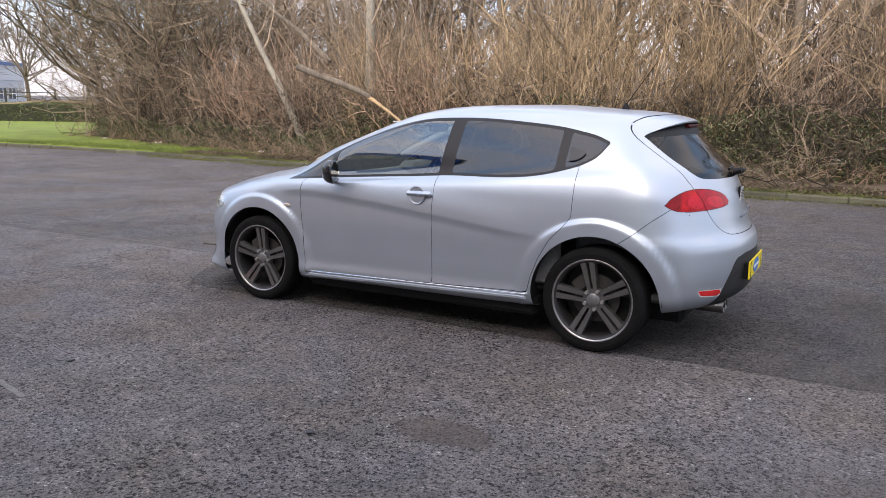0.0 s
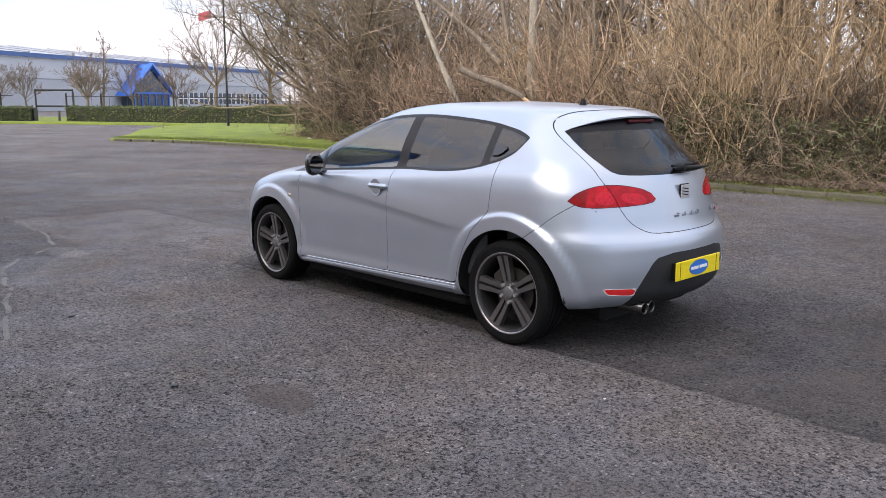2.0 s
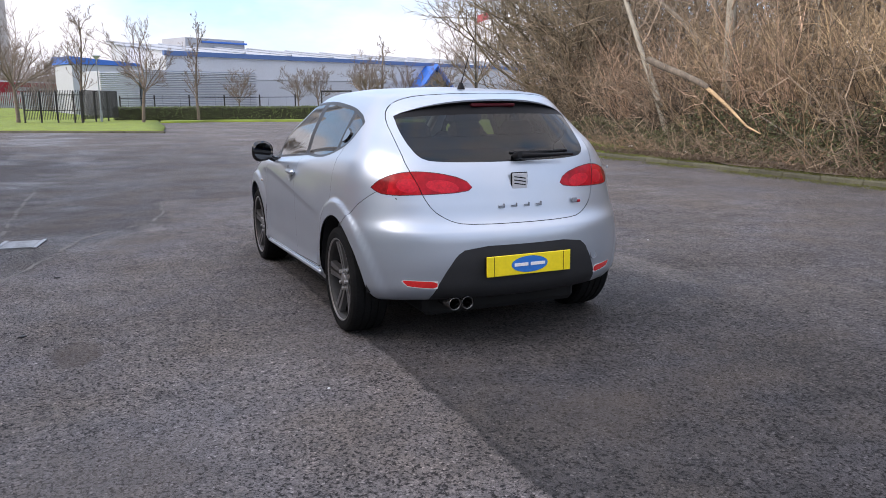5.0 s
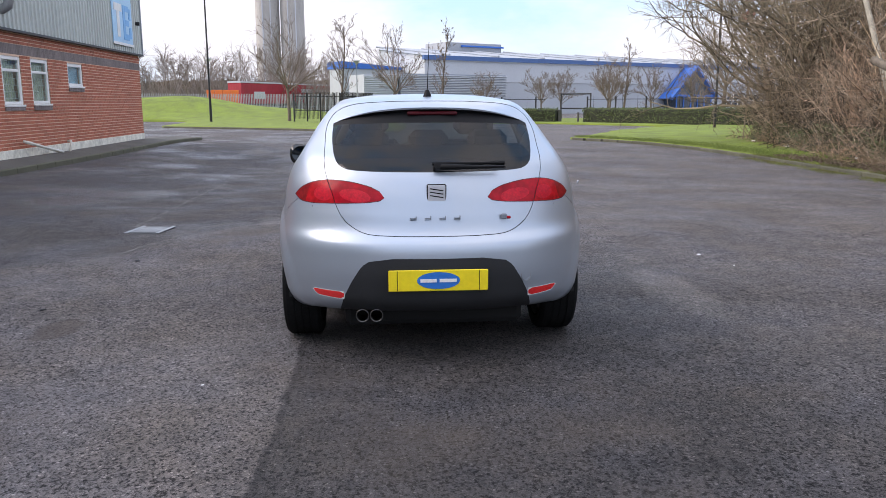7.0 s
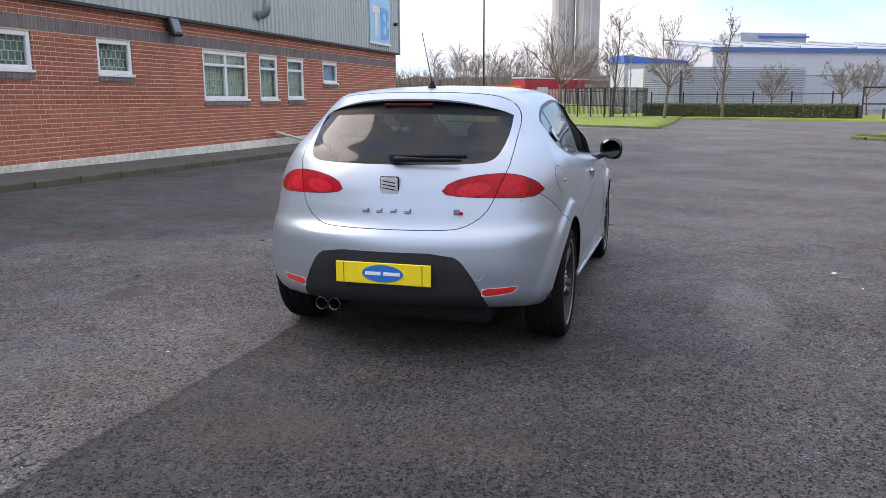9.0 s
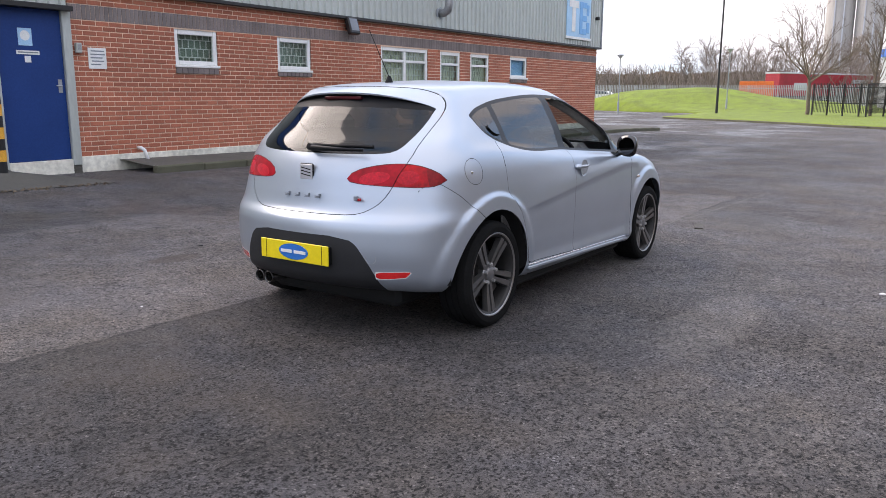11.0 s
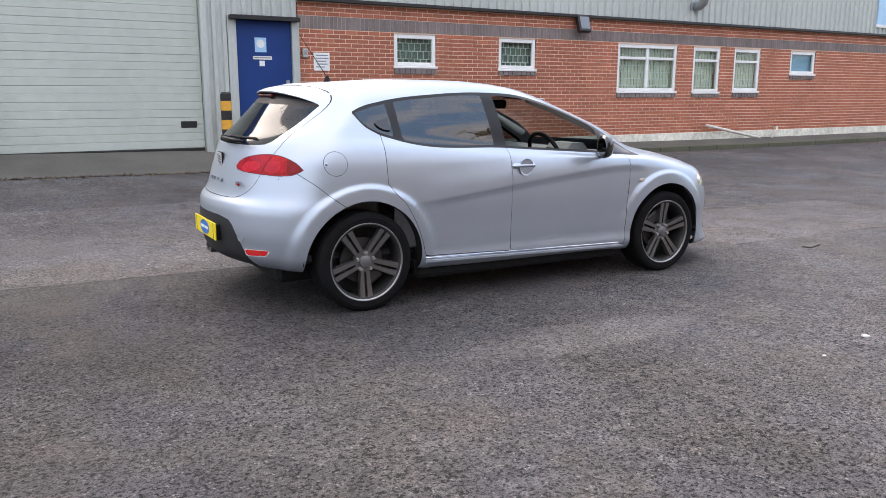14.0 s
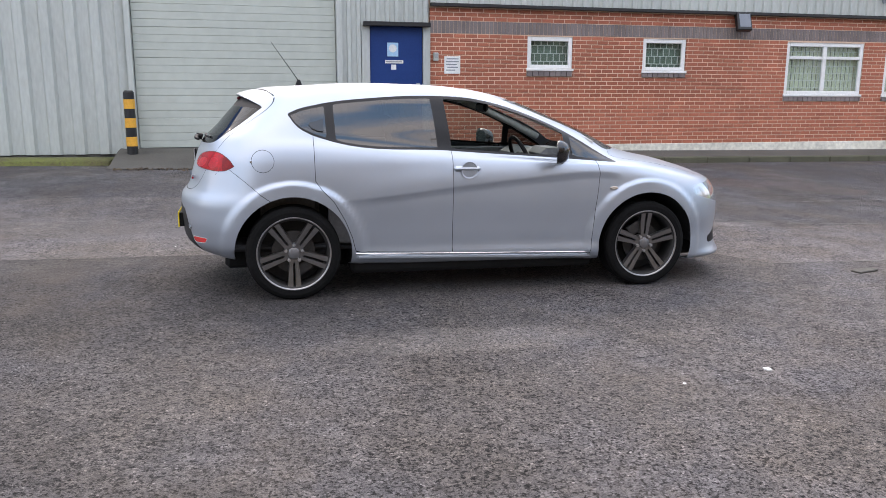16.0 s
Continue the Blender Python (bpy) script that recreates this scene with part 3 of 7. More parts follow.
thing("roof", Shape().box(-16, X_END + 0.2, WY - 0.2, WY + 26.4, Z_TOP + 0.004, Z_TOP + 0.12, 0.01), M_CLAD_DARK, "shallow grey metal roof", "roof", kind="structure")

door_bay = thing("wall_cladding_door_bay", corrugated(0.06, 0.4, 0.3, 4.95, WY - 0.03, 0.17), M_CLAD, "grey ribbed steel cladding beside the blue door", "wall", kind="structure")
part("panel_above_door", corrugated(0.4, X_BRICK - 0.03, 2.62, 4.95, WY - 0.03, 0.17), M_CLAD, door_bay)
part("jamb", Shape().box(1.505, X_BRICK - 0.002, WY - 0.07, WY + 0.1, 0.3, 2.61, 0.006), M_CLAD, door_bay)
part("jamb", Shape().box(0.4, 0.545, WY - 0.07, WY + 0.1, 0.3, 2.61, 0.006), M_CLAD, door_bay)
part("lintel", Shape().box(0.547, 1.503, WY - 0.07, WY + 0.1, 2.54, 2.61, 0.006), M_BLACK, door_bay)
part("door_hood", Shape().box(0.42, 1.62, WY - 0.2, WY - 0.075, 2.53, 2.605, 0.008), M_BLACK, door_bay, "dark hood over the door")
part("threshold", Shape().box(0.547, 1.503, WY - 0.06, WY + 0.1, 0.05, 0.39, 0.006), M_RENDER, door_bay, "white painted threshold")
part("door_bay_base", Shape().box(-0.04, 0.545, WY - 0.055, WY + 0.1, 0.0, 0.297, 0.006).box(1.505, X_BRICK, WY - 0.055, WY + 0.1, 0.0, 0.297, 0.006), M_CONC, door_bay)
part("door_bay_trim", Shape().box(-0.04, 0.06, WY - 0.1, WY + 0.1, 0.3, 4.95, 0.006), M_CLAD, door_bay)
left_bay = thing("wall_cladding_end_bay", corrugated(-16, -3.5, 0.36, 4.95, WY - 0.03, 0.38, 0.06), M_CLAD, "grey ribbed steel wall cladding streaked with dirt", "wall", kind="structure")
part("end_bay_trim", Shape().box(-3.5, -3.41, WY - 0.1, WY + 0.1, 0.3, 4.95, 0.006), M_CLAD, left_bay)
part("end_bay_base", Shape().box(-16, -3.5, WY - 0.02, WY + 0.2, -0.1, 0.355, 0.006), M_CONC, left_bay)

roller = thing("door_roller", None, None, "closed pale grey sectional roller door", "door", kind="structure")
for k in range(9):
    z0 = 0.45 + 0.5 * k
    s = Shape()
    for q in range(4):
        s.box(-3.4, -0.05, WY + 0.02, WY + 0.06, z0 + 0.125 * q, z0 + 0.125 * q + (0.1238 if q < 3 else 0.122), 0.006)
    part("panel", s, M_ROLLER, roller)
part("rubber_seal", Shape().box(-3.4, -0.05, WY + 0.015, WY + 0.065, 0.40, 0.447, 0.01), M_BLACK, roller)
part("pull_handle", Shape().box(-0.42, -0.16, WY + 0.005, WY + 0.03, 0.78, 0.89, 0.02), M_BLACK, roller, "black recessed pull handle")

door = thing("door_blue", Shape().box(0.549, 1.501, WY - 0.02, WY + 0.03, 0.394, 2.535, 0.006), M_DOOR, "closed dark blue steel door with notices", "door", kind="structure")
part("notice", Shape().box(0.86, 1.06, WY - 0.026, WY - 0.021, 2.02, 2.26, 0.001), M_SIGN_BLUE, door, "pale blue notice")
part("notice_mark", Shape().prism([(0.07 * math.cos(a * 0.3), 0.07 * math.sin(a * 0.3)) for a in range(21)], 0.002, pose(0.96, WY - 0.026, 2.16, 90)), M_WHITE, door)
strip = part("notice", Shape().box(0.82, 1.15, WY - 0.026, WY - 0.021, 1.9, 1.955, 0.001), M_WHITE, door, "white notice strip")
part("text_bar", Shape().box(0.84, 1.13, WY - 0.029, WY - 0.0265, 1.92, 1.937, 0.0005), M_INK, strip)
part("notice", Shape().box(0.93, 1.02, WY - 0.026, WY - 0.021, 1.79, 1.88, 0.001), M_WHITE, door)
handle = part("lock_plate", Shape().box(1.39, 1.45, WY - 0.028, WY - 0.021, 1.37, 1.56, 0.002), M_STEEL, door, "steel lock plate")
part("lever", Shape().tube([(1.42, WY - 0.03, 1.47), (1.42, WY - 0.07, 1.47), (1.33, WY - 0.075, 1.47)], 0.009, 8), M_STEEL, handle)

def sill_foot(z0):
    """The course line at which the brick sill under a window ends."""
    return Z_BASE + math.floor((z0 - 0.10 - Z_BASE) / COURSE) * COURSE


win_n = 0
M_OBSCURE = material("obscured_green_glass", (0.2, 0.25, 0.21), 0.5, vary=0.15, scale=4, fine=40)
M_BLIND = material("yellowed_blind", (0.7, 0.72, 0.55), 0.7, vary=0.1, scale=2, fine=30)
for x0, x1, z0, z1 in OPEN:
    win_n += 1
    w = thing("window_%d" % win_n, Shape().box(x0 - 0.02, x1 + 0.02, WY - 0.035, WY + 0.02, z0 - 0.035, z0 + 0.01, 0.008), M_UPVC,
              "white upvc window with a lattice guard behind the glass", "window", kind="structure")
    f, fy = 0.08, (WY + 0.02, WY + 0.085)
    fr = Shape().box(x0, x0 + f, *fy, z0 + 0.01, z1, 0.008).box(x1 - f, x1, *fy, z0 + 0.01, z1, 0.008)
    fr.box(x0 + f, x1 - f, *fy, z0 + 0.011, z0 + f, 0.008).box(x0 + f, x1 - f, *fy, z1 - f, z1 - 0.001, 0.008)
    part("window_frame", fr, M_UPVC, w)
    tall, wide = z1 - z0 > 0.8, x1 - x0 > 1.5
    bars = Shape()
    if wide:
        bars.box((x0 + x1) / 2 - 0.045, (x0 + x1) / 2 + 0.045, *fy, z0 + f, z1 - f, 0.008)
    if tall:
        zt = z1 - 0.3
        bars.box(x0 + f, (x0 + x1) / 2 - 0.045 if wide else x1 - f, fy[0] + 0.001, fy[1], zt - 0.03, zt + 0.03, 0.008)
        if wide:
            bars.box((x0 + x1) / 2 + 0.045, x1 - f, fy[0] + 0.001, fy[1], zt - 0.03, zt + 0.03, 0.008)
    if tall or wide:
        part("glazing_bar", bars, M_UPVC, w)
    pane = part("pane", Shape().box(x0 + f, x1 - f, WY + 0.05, WY + 0.056, z0 + f, z1 - f, 0.0005), M_GLASS_DARK, w)
    pane.visible_shadow = False
    part("reveal", Shape().box(x0 - 0.2, x1 + 0.2, WY + 0.55, WY + 0.6, z0 - 0.2, z1 + 0.2, 0.01), M_DIM, w)
    lat = Shape()
    n_x, step = int((x1 - x0) / 0.125), 0.125
    if win_n < 6:
        for k in range(1, n_x):
            for r in range(int((z1 - z0) / 0.145)):
                xa = x0 + step * (k + 0.5 * (r % 2))
                lat.box(xa - 0.007, xa + 0.007, WY + 0.12, WY + 0.135, z0 + 0.145 * r, z0 + 0.145 * r + 0.145, 0.001)
        for r in range(1, int((z1 - z0) / 0.145) + 1):
            lat.box(x0, x1, WY + 0.121, WY + 0.134, z0 + 0.145 * r - 0.007, z0 + 0.145 * r + 0.007, 0.001)
        part("lattice_guard", lat, M_UPVC, w, "white lattice guard")
    if tall:
        bl = Shape()
        k = x0 + 0.05
        while k < x1 - 0.08:
            bl.box(k, k + 0.085, WY + 0.15, WY + 0.154, z0 + 0.02, z1 - 0.05, 0.001, None)
            k += 0.1
        part("blind", bl, M_BLIND, w, "pale vertical blind")
    if win_n < 3:
        part("obscured_panel", Shape().box(x0, x1, WY + 0.15, WY + 0.156, z0, z1, 0.001), M_OBSCURE, w, "pale green obscured panel")
    if win_n == 6:
        part("blind", Shape().box(x0, x1, WY + 0.14, WY + 0.15, z0, z1, 0.002), M_SIGN_BLUE, w, "pale blue blind")
    sl, k = Shape(), x0 - 0.005
    while k < x1 - 0.02:
        sl.box(k, min(k + 0.105, x1 + 0.005), WY - 0.025, WY + 0.011, sill_foot(z0), z0 - 0.038, 0.006)
        k += 0.113
    part("brick_sill", sl, M_BRICK_BLUE, w, "dark brick sill")

pave = Shape()
PX0, PX1 = 2.3, 25.4
k = PX0
while k < PX1 - 0.01:
    z = lot_height(k + 0.45, 7.1) + 0.115
    e = min(k + 0.9, PX1)
    pave.box(k, e - 0.006, 7.18, 7.30, z - 0.4, z, 0.02)
    k += 0.9
thing("kerb_building", pave, M_KERB, "row of weathered kerb stones along the building", "kerb", kind="structure")
pv = Shape().grid(lambda x, y: (x, y, lot_height(x, 7.1) + 0.108 + 0.06 * smoothstep(7.3, 8.1, y)), [PX0 + (PX1 - PX0) * i / 40 for i in range(41)], [7.3, 7.6, 7.9, WY + (0.0)])
pv.grid(lambda x, y: (x, y, lot_height(x, 7.1) + 0.108), [X_END + 0.02 + (PX1 - X_END - 0.02) * i / 8 for i in range(9)], [WY, 9, 11, 14, 20, 34])
thing("pavement", pv, M_CONC, "mossy tarmac and concrete footway at the wall", "pavement", kind="structure")
def apron_point(u, y):
    x = -3.7 + (4.1 + 0.75 * smoothstep(7.9, 6.7, y)) * u
    return (x, y, lot_height(x, y) + 0.008 + (0.42 - lot_height(-2, 7.9)) * smoothstep(6.6, WY, y) * (1 - 0.35 * smoothstep(0.86, 1.0, u)))


ap = Shape().grid(apron_point, [i / 16 for i in range(17)], [6.55 + (WY + 0.05 - 6.55) * i / 12 for i in range(13)])
ap.grid(lambda w, y: (lambda p: (p[0] + 0.002, y, p[2] * (1 - w) + (lot_height(p[0], y) - 0.05) * w))(apron_point(1.0, y)), [0, 1], [6.55 + (WY + 0.05 - 6.55) * i / 12 for i in range(13)])
thing("apron", ap, M_CONC, "stained concrete ramp up to the roller door", "ramp", kind="structure", smooth=True)
verge("verge_building", [(-16, 7.2), (-3.75, 7.1), (-3.75, WY - 0.06), (-16, WY - 0.06)], 0.06, M_MOSS, "strip of dead leaves and moss at the foot of the cladding")


def bollard(x, y, h=1.14):
    z = lot_height(x, y) + 0.02
    b = thing("bollard", Shape().lathe([(0.0, 0), (0.085, 0), (0.085, h - 0.03), (0.06, h), (0, h)], 20), M_BLACK,
              "yellow and black striped steel bollard at the roller door", "bollard", "bollards", at=pose(x, y, z), smooth=False)
    for k in range(3):
        part("yellow_band", Shape().lathe([(0.0875, 0.0), (0.0875, 0.152)], 20), M_YELLOW, b, at=pose(0, 0, 0.25 + 0.3 * k))
    return b


bollard(-3.45, 7.62)
bollard(0.19, 7.62)

kp = thing("entry_box", Shape().box(1.7, 1.79, WY - 0.07, WY - 0.002, 1.95, 2.1, 0.01), M_CLAD, "small grey door entry box on the brick", "entry box")
part("cover", Shape().box(1.715, 1.775, WY - 0.078, WY - 0.07, 2.0, 2.08, 0.004), M_STEEL, kp)
sg = thing("wall_sign", Shape().box(1.91, 2.21, WY - 0.012, WY - 0.002, 1.73, 2.04, 0.002), M_WHITE, "white printed notice screwed to the brick wall", "sign")
for k, (a, c) in enumerate(((0.06, 0.28), (0.05, 0.29), (0.05, 0.25), (0.07, 0.27), (0.05, 0.22))):
    part("text_bar", Shape().box(1.895 + a, 1.895 + c, WY - 0.0145, WY - 0.0125, 1.985 - 0.05 * k, 2.003 - 0.05 * k, 0.0005), M_INK, sg)
fl = thing("floodlight", Shape().box(-0.155, 0.155, -0.22, -0.1, -0.19, 0.17, 0.02, pose(0, 0, 0, -18)), M_BLACK, "black floodlight on the brick wall", "lamp", at=pose(7.88, WY, 2.72))
part("bracket", Shape().box(-0.04, 0.04, -0.14, -0.002, -0.03, 0.03, 0.006), M_BLACK, fl)
part("lens", Shape().box(-0.12, 0.12, -0.226, -0.22, -0.13, 0.13, 0.002, pose(0, 0, 0, -18)), M_INK, fl)
fp = thing("flue_pipe", Shape().tube([(0, 0, 0.1), (0, -0.16, 0.1), (0, -0.26, 0.16), (0, -0.3, 0.3), (0, -0.3, 0.75)], 0.1, 14), M_STEEL, "grey gooseneck flue pipe on the cladding", "pipe", at=pose(11.25, WY - 0.06, 3.2), smooth=True)
part("collar", Shape().lathe([(0.15, 0), (0.15, 0.03), (0.1, 0.04)], 16, pose(0, 0, 0.1, 90)), M_CLAD_DARK, fp)
cc = thing("wall_camera", Shape().tube([(0, 0, 0), (0, -0.12, 0)], 0.06, 10), M_BLACK, "small dark security camera on the cladding", "camera", at=pose(20.75, WY - 0.08, 3.9))
board = thing("logo_board", Shape().box(18.35, 20.2, WY - 0.13, WY - 0.1, 3.16, 4.62, 0.01), M_SIGN_BLUE, "pale blue sign board with a blue and white emblem", "sign")
part("board_edge", Shape().box(18.3, 20.25, WY - 0.135, WY - 0.131, 3.12, 3.2, 0.002), M_WHITE, board)
M_EMBLEM = material("mid_blue_vinyl", (0.13, 0.38, 0.7), 0.4, vary=0.08)
for bx in ((18.5, 19.2, 4.1, 4.32), (18.72, 18.98, 3.35, 4.096), (19.3, 19.52, 3.3, 4.32), (19.524, 19.85, 4.14, 4.32), (19.524, 19.85, 3.72, 3.9), (19.524, 19.85, 3.3, 3.48), (19.854, 20.03, 3.92, 4.26), (19.854, 20.05, 3.36, 3.70)):
    part("emblem_bar", Shape().box(bx[0], bx[1], WY - 0.142, WY - 0.131, bx[2], bx[3], 0.003), M_EMBLEM if bx[0] > 19.25 else M_WHITE, board)
M_PIPE = material("weathered_white_plastic", (0.6, 0.57, 0.5), 0.5, vary=0.15, scale=4, fine=30)
dp = thing("waste_pipe", Shape().tube([(11.85, WY - 0.12, 0.58), (12.6, WY - 0.15, 0.44), (13.6, WY - 0.18, 0.26), (13.75, WY - 0.18, 0.24)], 0.036, 8), M_PIPE, "white plastic pipe slanting down the wall", "pipe", smooth=True)
thing("overflow_pipe", Shape().tube([(14.5, WY - 0.02, 0.47), (14.5, WY - 0.1, 0.47), (14.45, WY - 0.14, 0.42), (14.25, WY - 0.16, 0.22)], 0.03, 8), M_PIPE, "short bent white pipe at the wall", "pipe", smooth=True)
thing("overflow_pipe", Shape().tube([(2.65, WY - 0.02, 0.5), (2.65, WY - 0.1, 0.5), (2.68, WY - 0.14, 0.46), (2.72, WY - 0.16, 0.3)], 0.03, 8), M_UPVC, "short bent white pipe at the wall", "pipe", smooth=True)

# ---- the car ----
M_PAINT = paint_material()
M_TRIM = material("black_trim", (0.008, 0.008, 0.009), 0.5, vary=0.1, spec=0.15)
M_SURROUND = material("satin_black_trim", (0.014, 0.0135, 0.014), 0.42, vary=0.1, spec=0.3)
M_GLOSS = material("gloss_black", (0.008, 0.008, 0.009), 0.12, vary=0.1, coat=0.6)
M_PLASTIC = material("dark_grey_plastic", (0.02, 0.0205, 0.022), 0.6, vary=0.12, fine=200, bump=0.0006, spec=0.35)
M_SEAM = material("seam_shadow", (0.008, 0.008, 0.008), 0.9, vary=0.1)
M_TYRE = material("tyre_rubber", (0.009, 0.009, 0.009), 0.85, vary=0.2, scale=8, fine=90, spec=0.1)
M_ALLOY = material("gunmetal_alloy", (0.23, 0.224, 0.22), 0.3, 0.85, 0.06)
M_CAP = material("grey_cap", (0.2, 0.195, 0.195), 0.4, 0.5, 0.06)
M_BOLT = material("bright_bolt_steel", (0.5, 0.49, 0.48), 0.3, 0.7, 0.06)
M_ALLOY_LIP = material("worn_alloy_lip", (0.34, 0.33, 0.325), 0.3, 0.85, 0.12)
M_RIM_DARK = material("dark_barrel", (0.03, 0.029, 0.028), 0.6, 0.3, 0.15)
M_DISC = material("brake_disc_steel", (0.07, 0.066, 0.063), 0.5, 0.6, 0.15)
M_CHROME = material("chrome", (0.72, 0.72, 0.73), 0.12, 1.0, 0.02)
M_MIRROR = material("mirror_glass", (0.09, 0.095, 0.1), 0.05, 1.0, 0.02)
M_RED = material("red_lamp", (0.36, 0.004, 0.012), 0.25, vary=0.22, scale=14, fine=40, coat=0.12, spec=0.15)
M_RED_DEEP = material("deep_red_lamp", (0.42, 0.008, 0.012), 0.25, vary=0.3, scale=12, fine=40, coat=0.12, spec=0.15)
M_RED_LIT = material("bright_red_lamp", (0.50, 0.012, 0.024), 0.3, vary=0.2, scale=30, fine=90, coat=0.12, spec=0.15)
M_RED_BROWN = material("brownish_red_lamp", (0.22, 0.008, 0.009), 0.25, vary=0.25, scale=20, fine=60, coat=0.12, spec=0.15)
M_EXHAUST = material("dark_tip_steel", (0.12, 0.115, 0.11), 0.25, 0.9, 0.2)
M_RED_DARK = material("dark_red_lens", (0.06, 0.004, 0.008), 0.4, vary=0.1, coat=0.05, spec=0.2)
M_REFLECTOR = material("red_reflector", (0.72, 0.02, 0.02), 0.2, vary=0.1, coat=1.0)
M_AMBER = material("amber_lamp", (0.5, 0.42, 0.34), 0.2, vary=0.2, coat=1.0)
M_LAMP = material("headlamp_lens", (0.52, 0.55, 0.565), 0.1, 0.5, 0.2, 20, 60, coat=1.0)
M_PLATE = material("yellow_plate", (0.86, 0.66, 0.012), 0.35, vary=0.04)
M_PLATE_BLUE = material("blue_oval", (0.02, 0.16, 0.52), 0.35, vary=0.05)
M_CLOTH = material("grey_cloth", (0.05, 0.052, 0.056), 0.9, vary=0.2, fine=120)
M_DASH = material("dash_plastic", (0.16, 0.16, 0.162), 0.6, vary=0.15)
M_LINING = material("pale_headlining", (0.5, 0.49, 0.46), 0.9, vary=0.1)
M_TINT = glass("tinted_glass", (0.085, 0.095, 0.095), 0.0, 0.11)
M_TINT_REAR = glass("rear_tinted_glass", (0.2, 0.225, 0.22), 0.05, 0.045)
M_CLEAR = glass("windscreen_glass", (0.6, 0.68, 0.66), 0.0, 0.2)
HUB_X, HUB_Z, ARCH_R = 1.289, 0.312, 0.388


def rail(xr, xf, w, ar, af, nr, nf, zs, crown=0.02, mr=1.9, mf=1.9):
    """Half a loop round the car, from the middle of the rear to the middle of the front, at about one height.
    xr, xf: its ends; w: half width; ar, af: lengths of the curved ends; nr, nf, mr, mf: how square their corners are; zs: (x, height)."""
    pts = []
    for k in range(COLS + 1):
        t = k / COLS
        if t < 0.24:
            a = (t / 0.24) * math.pi / 2
            x, y = xr + ar * (1 - math.cos(a) ** (2 / nr)), w * math.sin(a) ** (2 / mr)
        elif t <= 0.76:
            q = (t - 0.24) / 0.52
            x, y = xr + ar + (xf - af - xr - ar) * q, w
        else:
            a = ((1 - t) / 0.24) * math.pi / 2
            x, y = xf - af * (1 - math.cos(a) ** (2 / nf)), w * math.sin(a) ** (2 / mf)
        y *= 1 - crown * ((x - 0.1) / 2.0) ** 2
        pts.append((x, y, spline(zs, x)))
    return pts


COLS = 200
RAILS = []
RAILS.append(rail(-1.90, 2.14, 0.70, 0.5, 0.6, 2.6, 2.9, [(-2, 0.28), (-1.5, 0.245), (-0.9, 0.215), (0, 0.205), (0.9, 0.195), (1.6, 0.175), (2.1, 0.18)]))
RAILS.append(rail(-1.99, 2.26, 0.80, 0.6, 0.75, 2.6, 2.75, [(-2, 0.29), (-1.6, 0.262), (-0.9, 0.232), (0.9, 0.21), (1.7, 0.178), (2.2, 0.18)]))
RAILS.append(rail(-2.035, 2.23, 0.845, 0.62, 0.8, 2.7, 2.45, [(-2.1, 0.34), (-0.9, 0.30), (0.9, 0.262), (2.2, 0.245)]))
RAILS.append(rail(-2.055, 2.222, 0.862, 0.64, 0.85, 2.8, 2.3, [(-2.1, 0.43), (0, 0.40), (2.2, 0.36)]))
RAILS.append(rail(-2.062, 2.228, 0.872, 0.66, 0.85, 2.8, 2.3, [(-2.1, 0.565), (0, 0.54), (2.2, 0.50)]))
RAILS.append(rail(-2.05, 2.226, 0.874, 0.66, 0.88, 2.8, 2.3, [(-2.1, 0.655), (0, 0.65), (2.2, 0.59)]))
RAILS.append(rail(-2.008, 2.213, 0.868, 0.64, 0.9, 2.8, 2.3, [(-2.1, 0.70), (-1.5, 0.735), (0, 0.735), (1.5, 0.70), (2.2, 0.65)]))
RAILS.append(rail(-1.975, 2.155, 0.857, 0.61, 0.95, 2.7, 2.3, [(-2.1, 0.80), (-1.5, 0.84), (0, 0.83), (1.5, 0.795), (2.2, 0.73)]))
RAILS.append(rail(-1.943, 2.03, 0.838, 0.57, 0.95, 2.6, 2.2, [(-2.1, 0.91), (-1.5, 0.945), (0, 0.915), (1.2, 0.872), (1.75, 0.822), (2.1, 0.785)]))
RAILS.append(rail(-1.915, 1.72, 0.812, 0.54, 0.85, 2.4, 2.2, [(-2.1, 0.98), (-1.5, 1.02), (0, 0.955), (0.9, 0.912), (1.3, 0.903), (1.75, 0.888)]))
RAILS.append(rail(-1.895, 1.31, 0.775, 0.50, 0.55, 2.3, 2.0, [(-2.0, 1.02), (-1.4, 1.085), (-1.06, 1.07), (-0.2, 1.0), (0.7, 0.945), (1.0, 0.955), (1.3, 0.982)], 0.03))
RAILS.append(rail(-1.80, 1.045, 0.724, 0.50, 0.55, 2.3, 2.0, [(-2.0, 1.10), (-1.4, 1.18), (-0.9, 1.165), (0, 1.13), (0.95, 1.11)], 0.05))
RAILS.append(rail(-1.715, 0.725, 0.668, 0.50, 0.55, 2.3, 2.0, [(-2.0, 1.185), (-1.4, 1.265), (-0.9, 1.265), (0, 1.25), (0.6, 1.24)], 0.05))
RAILS.append(rail(-1.64, 0.415, 0.602, 0.45, 0.5, 2.4, 2.1, [(-2.0, 1.265), (-1.3, 1.345), (-0.8, 1.362), (0, 1.355), (0.3, 1.35)], 0.05))
RAILS.append(rail(-1.595, 0.285, 0.555, 0.42, 0.45, 2.6, 2.2, [(-2.0, 1.335), (-1.3, 1.38), (-0.8, 1.405), (0, 1.393), (0.2, 1.385)], 0.05))
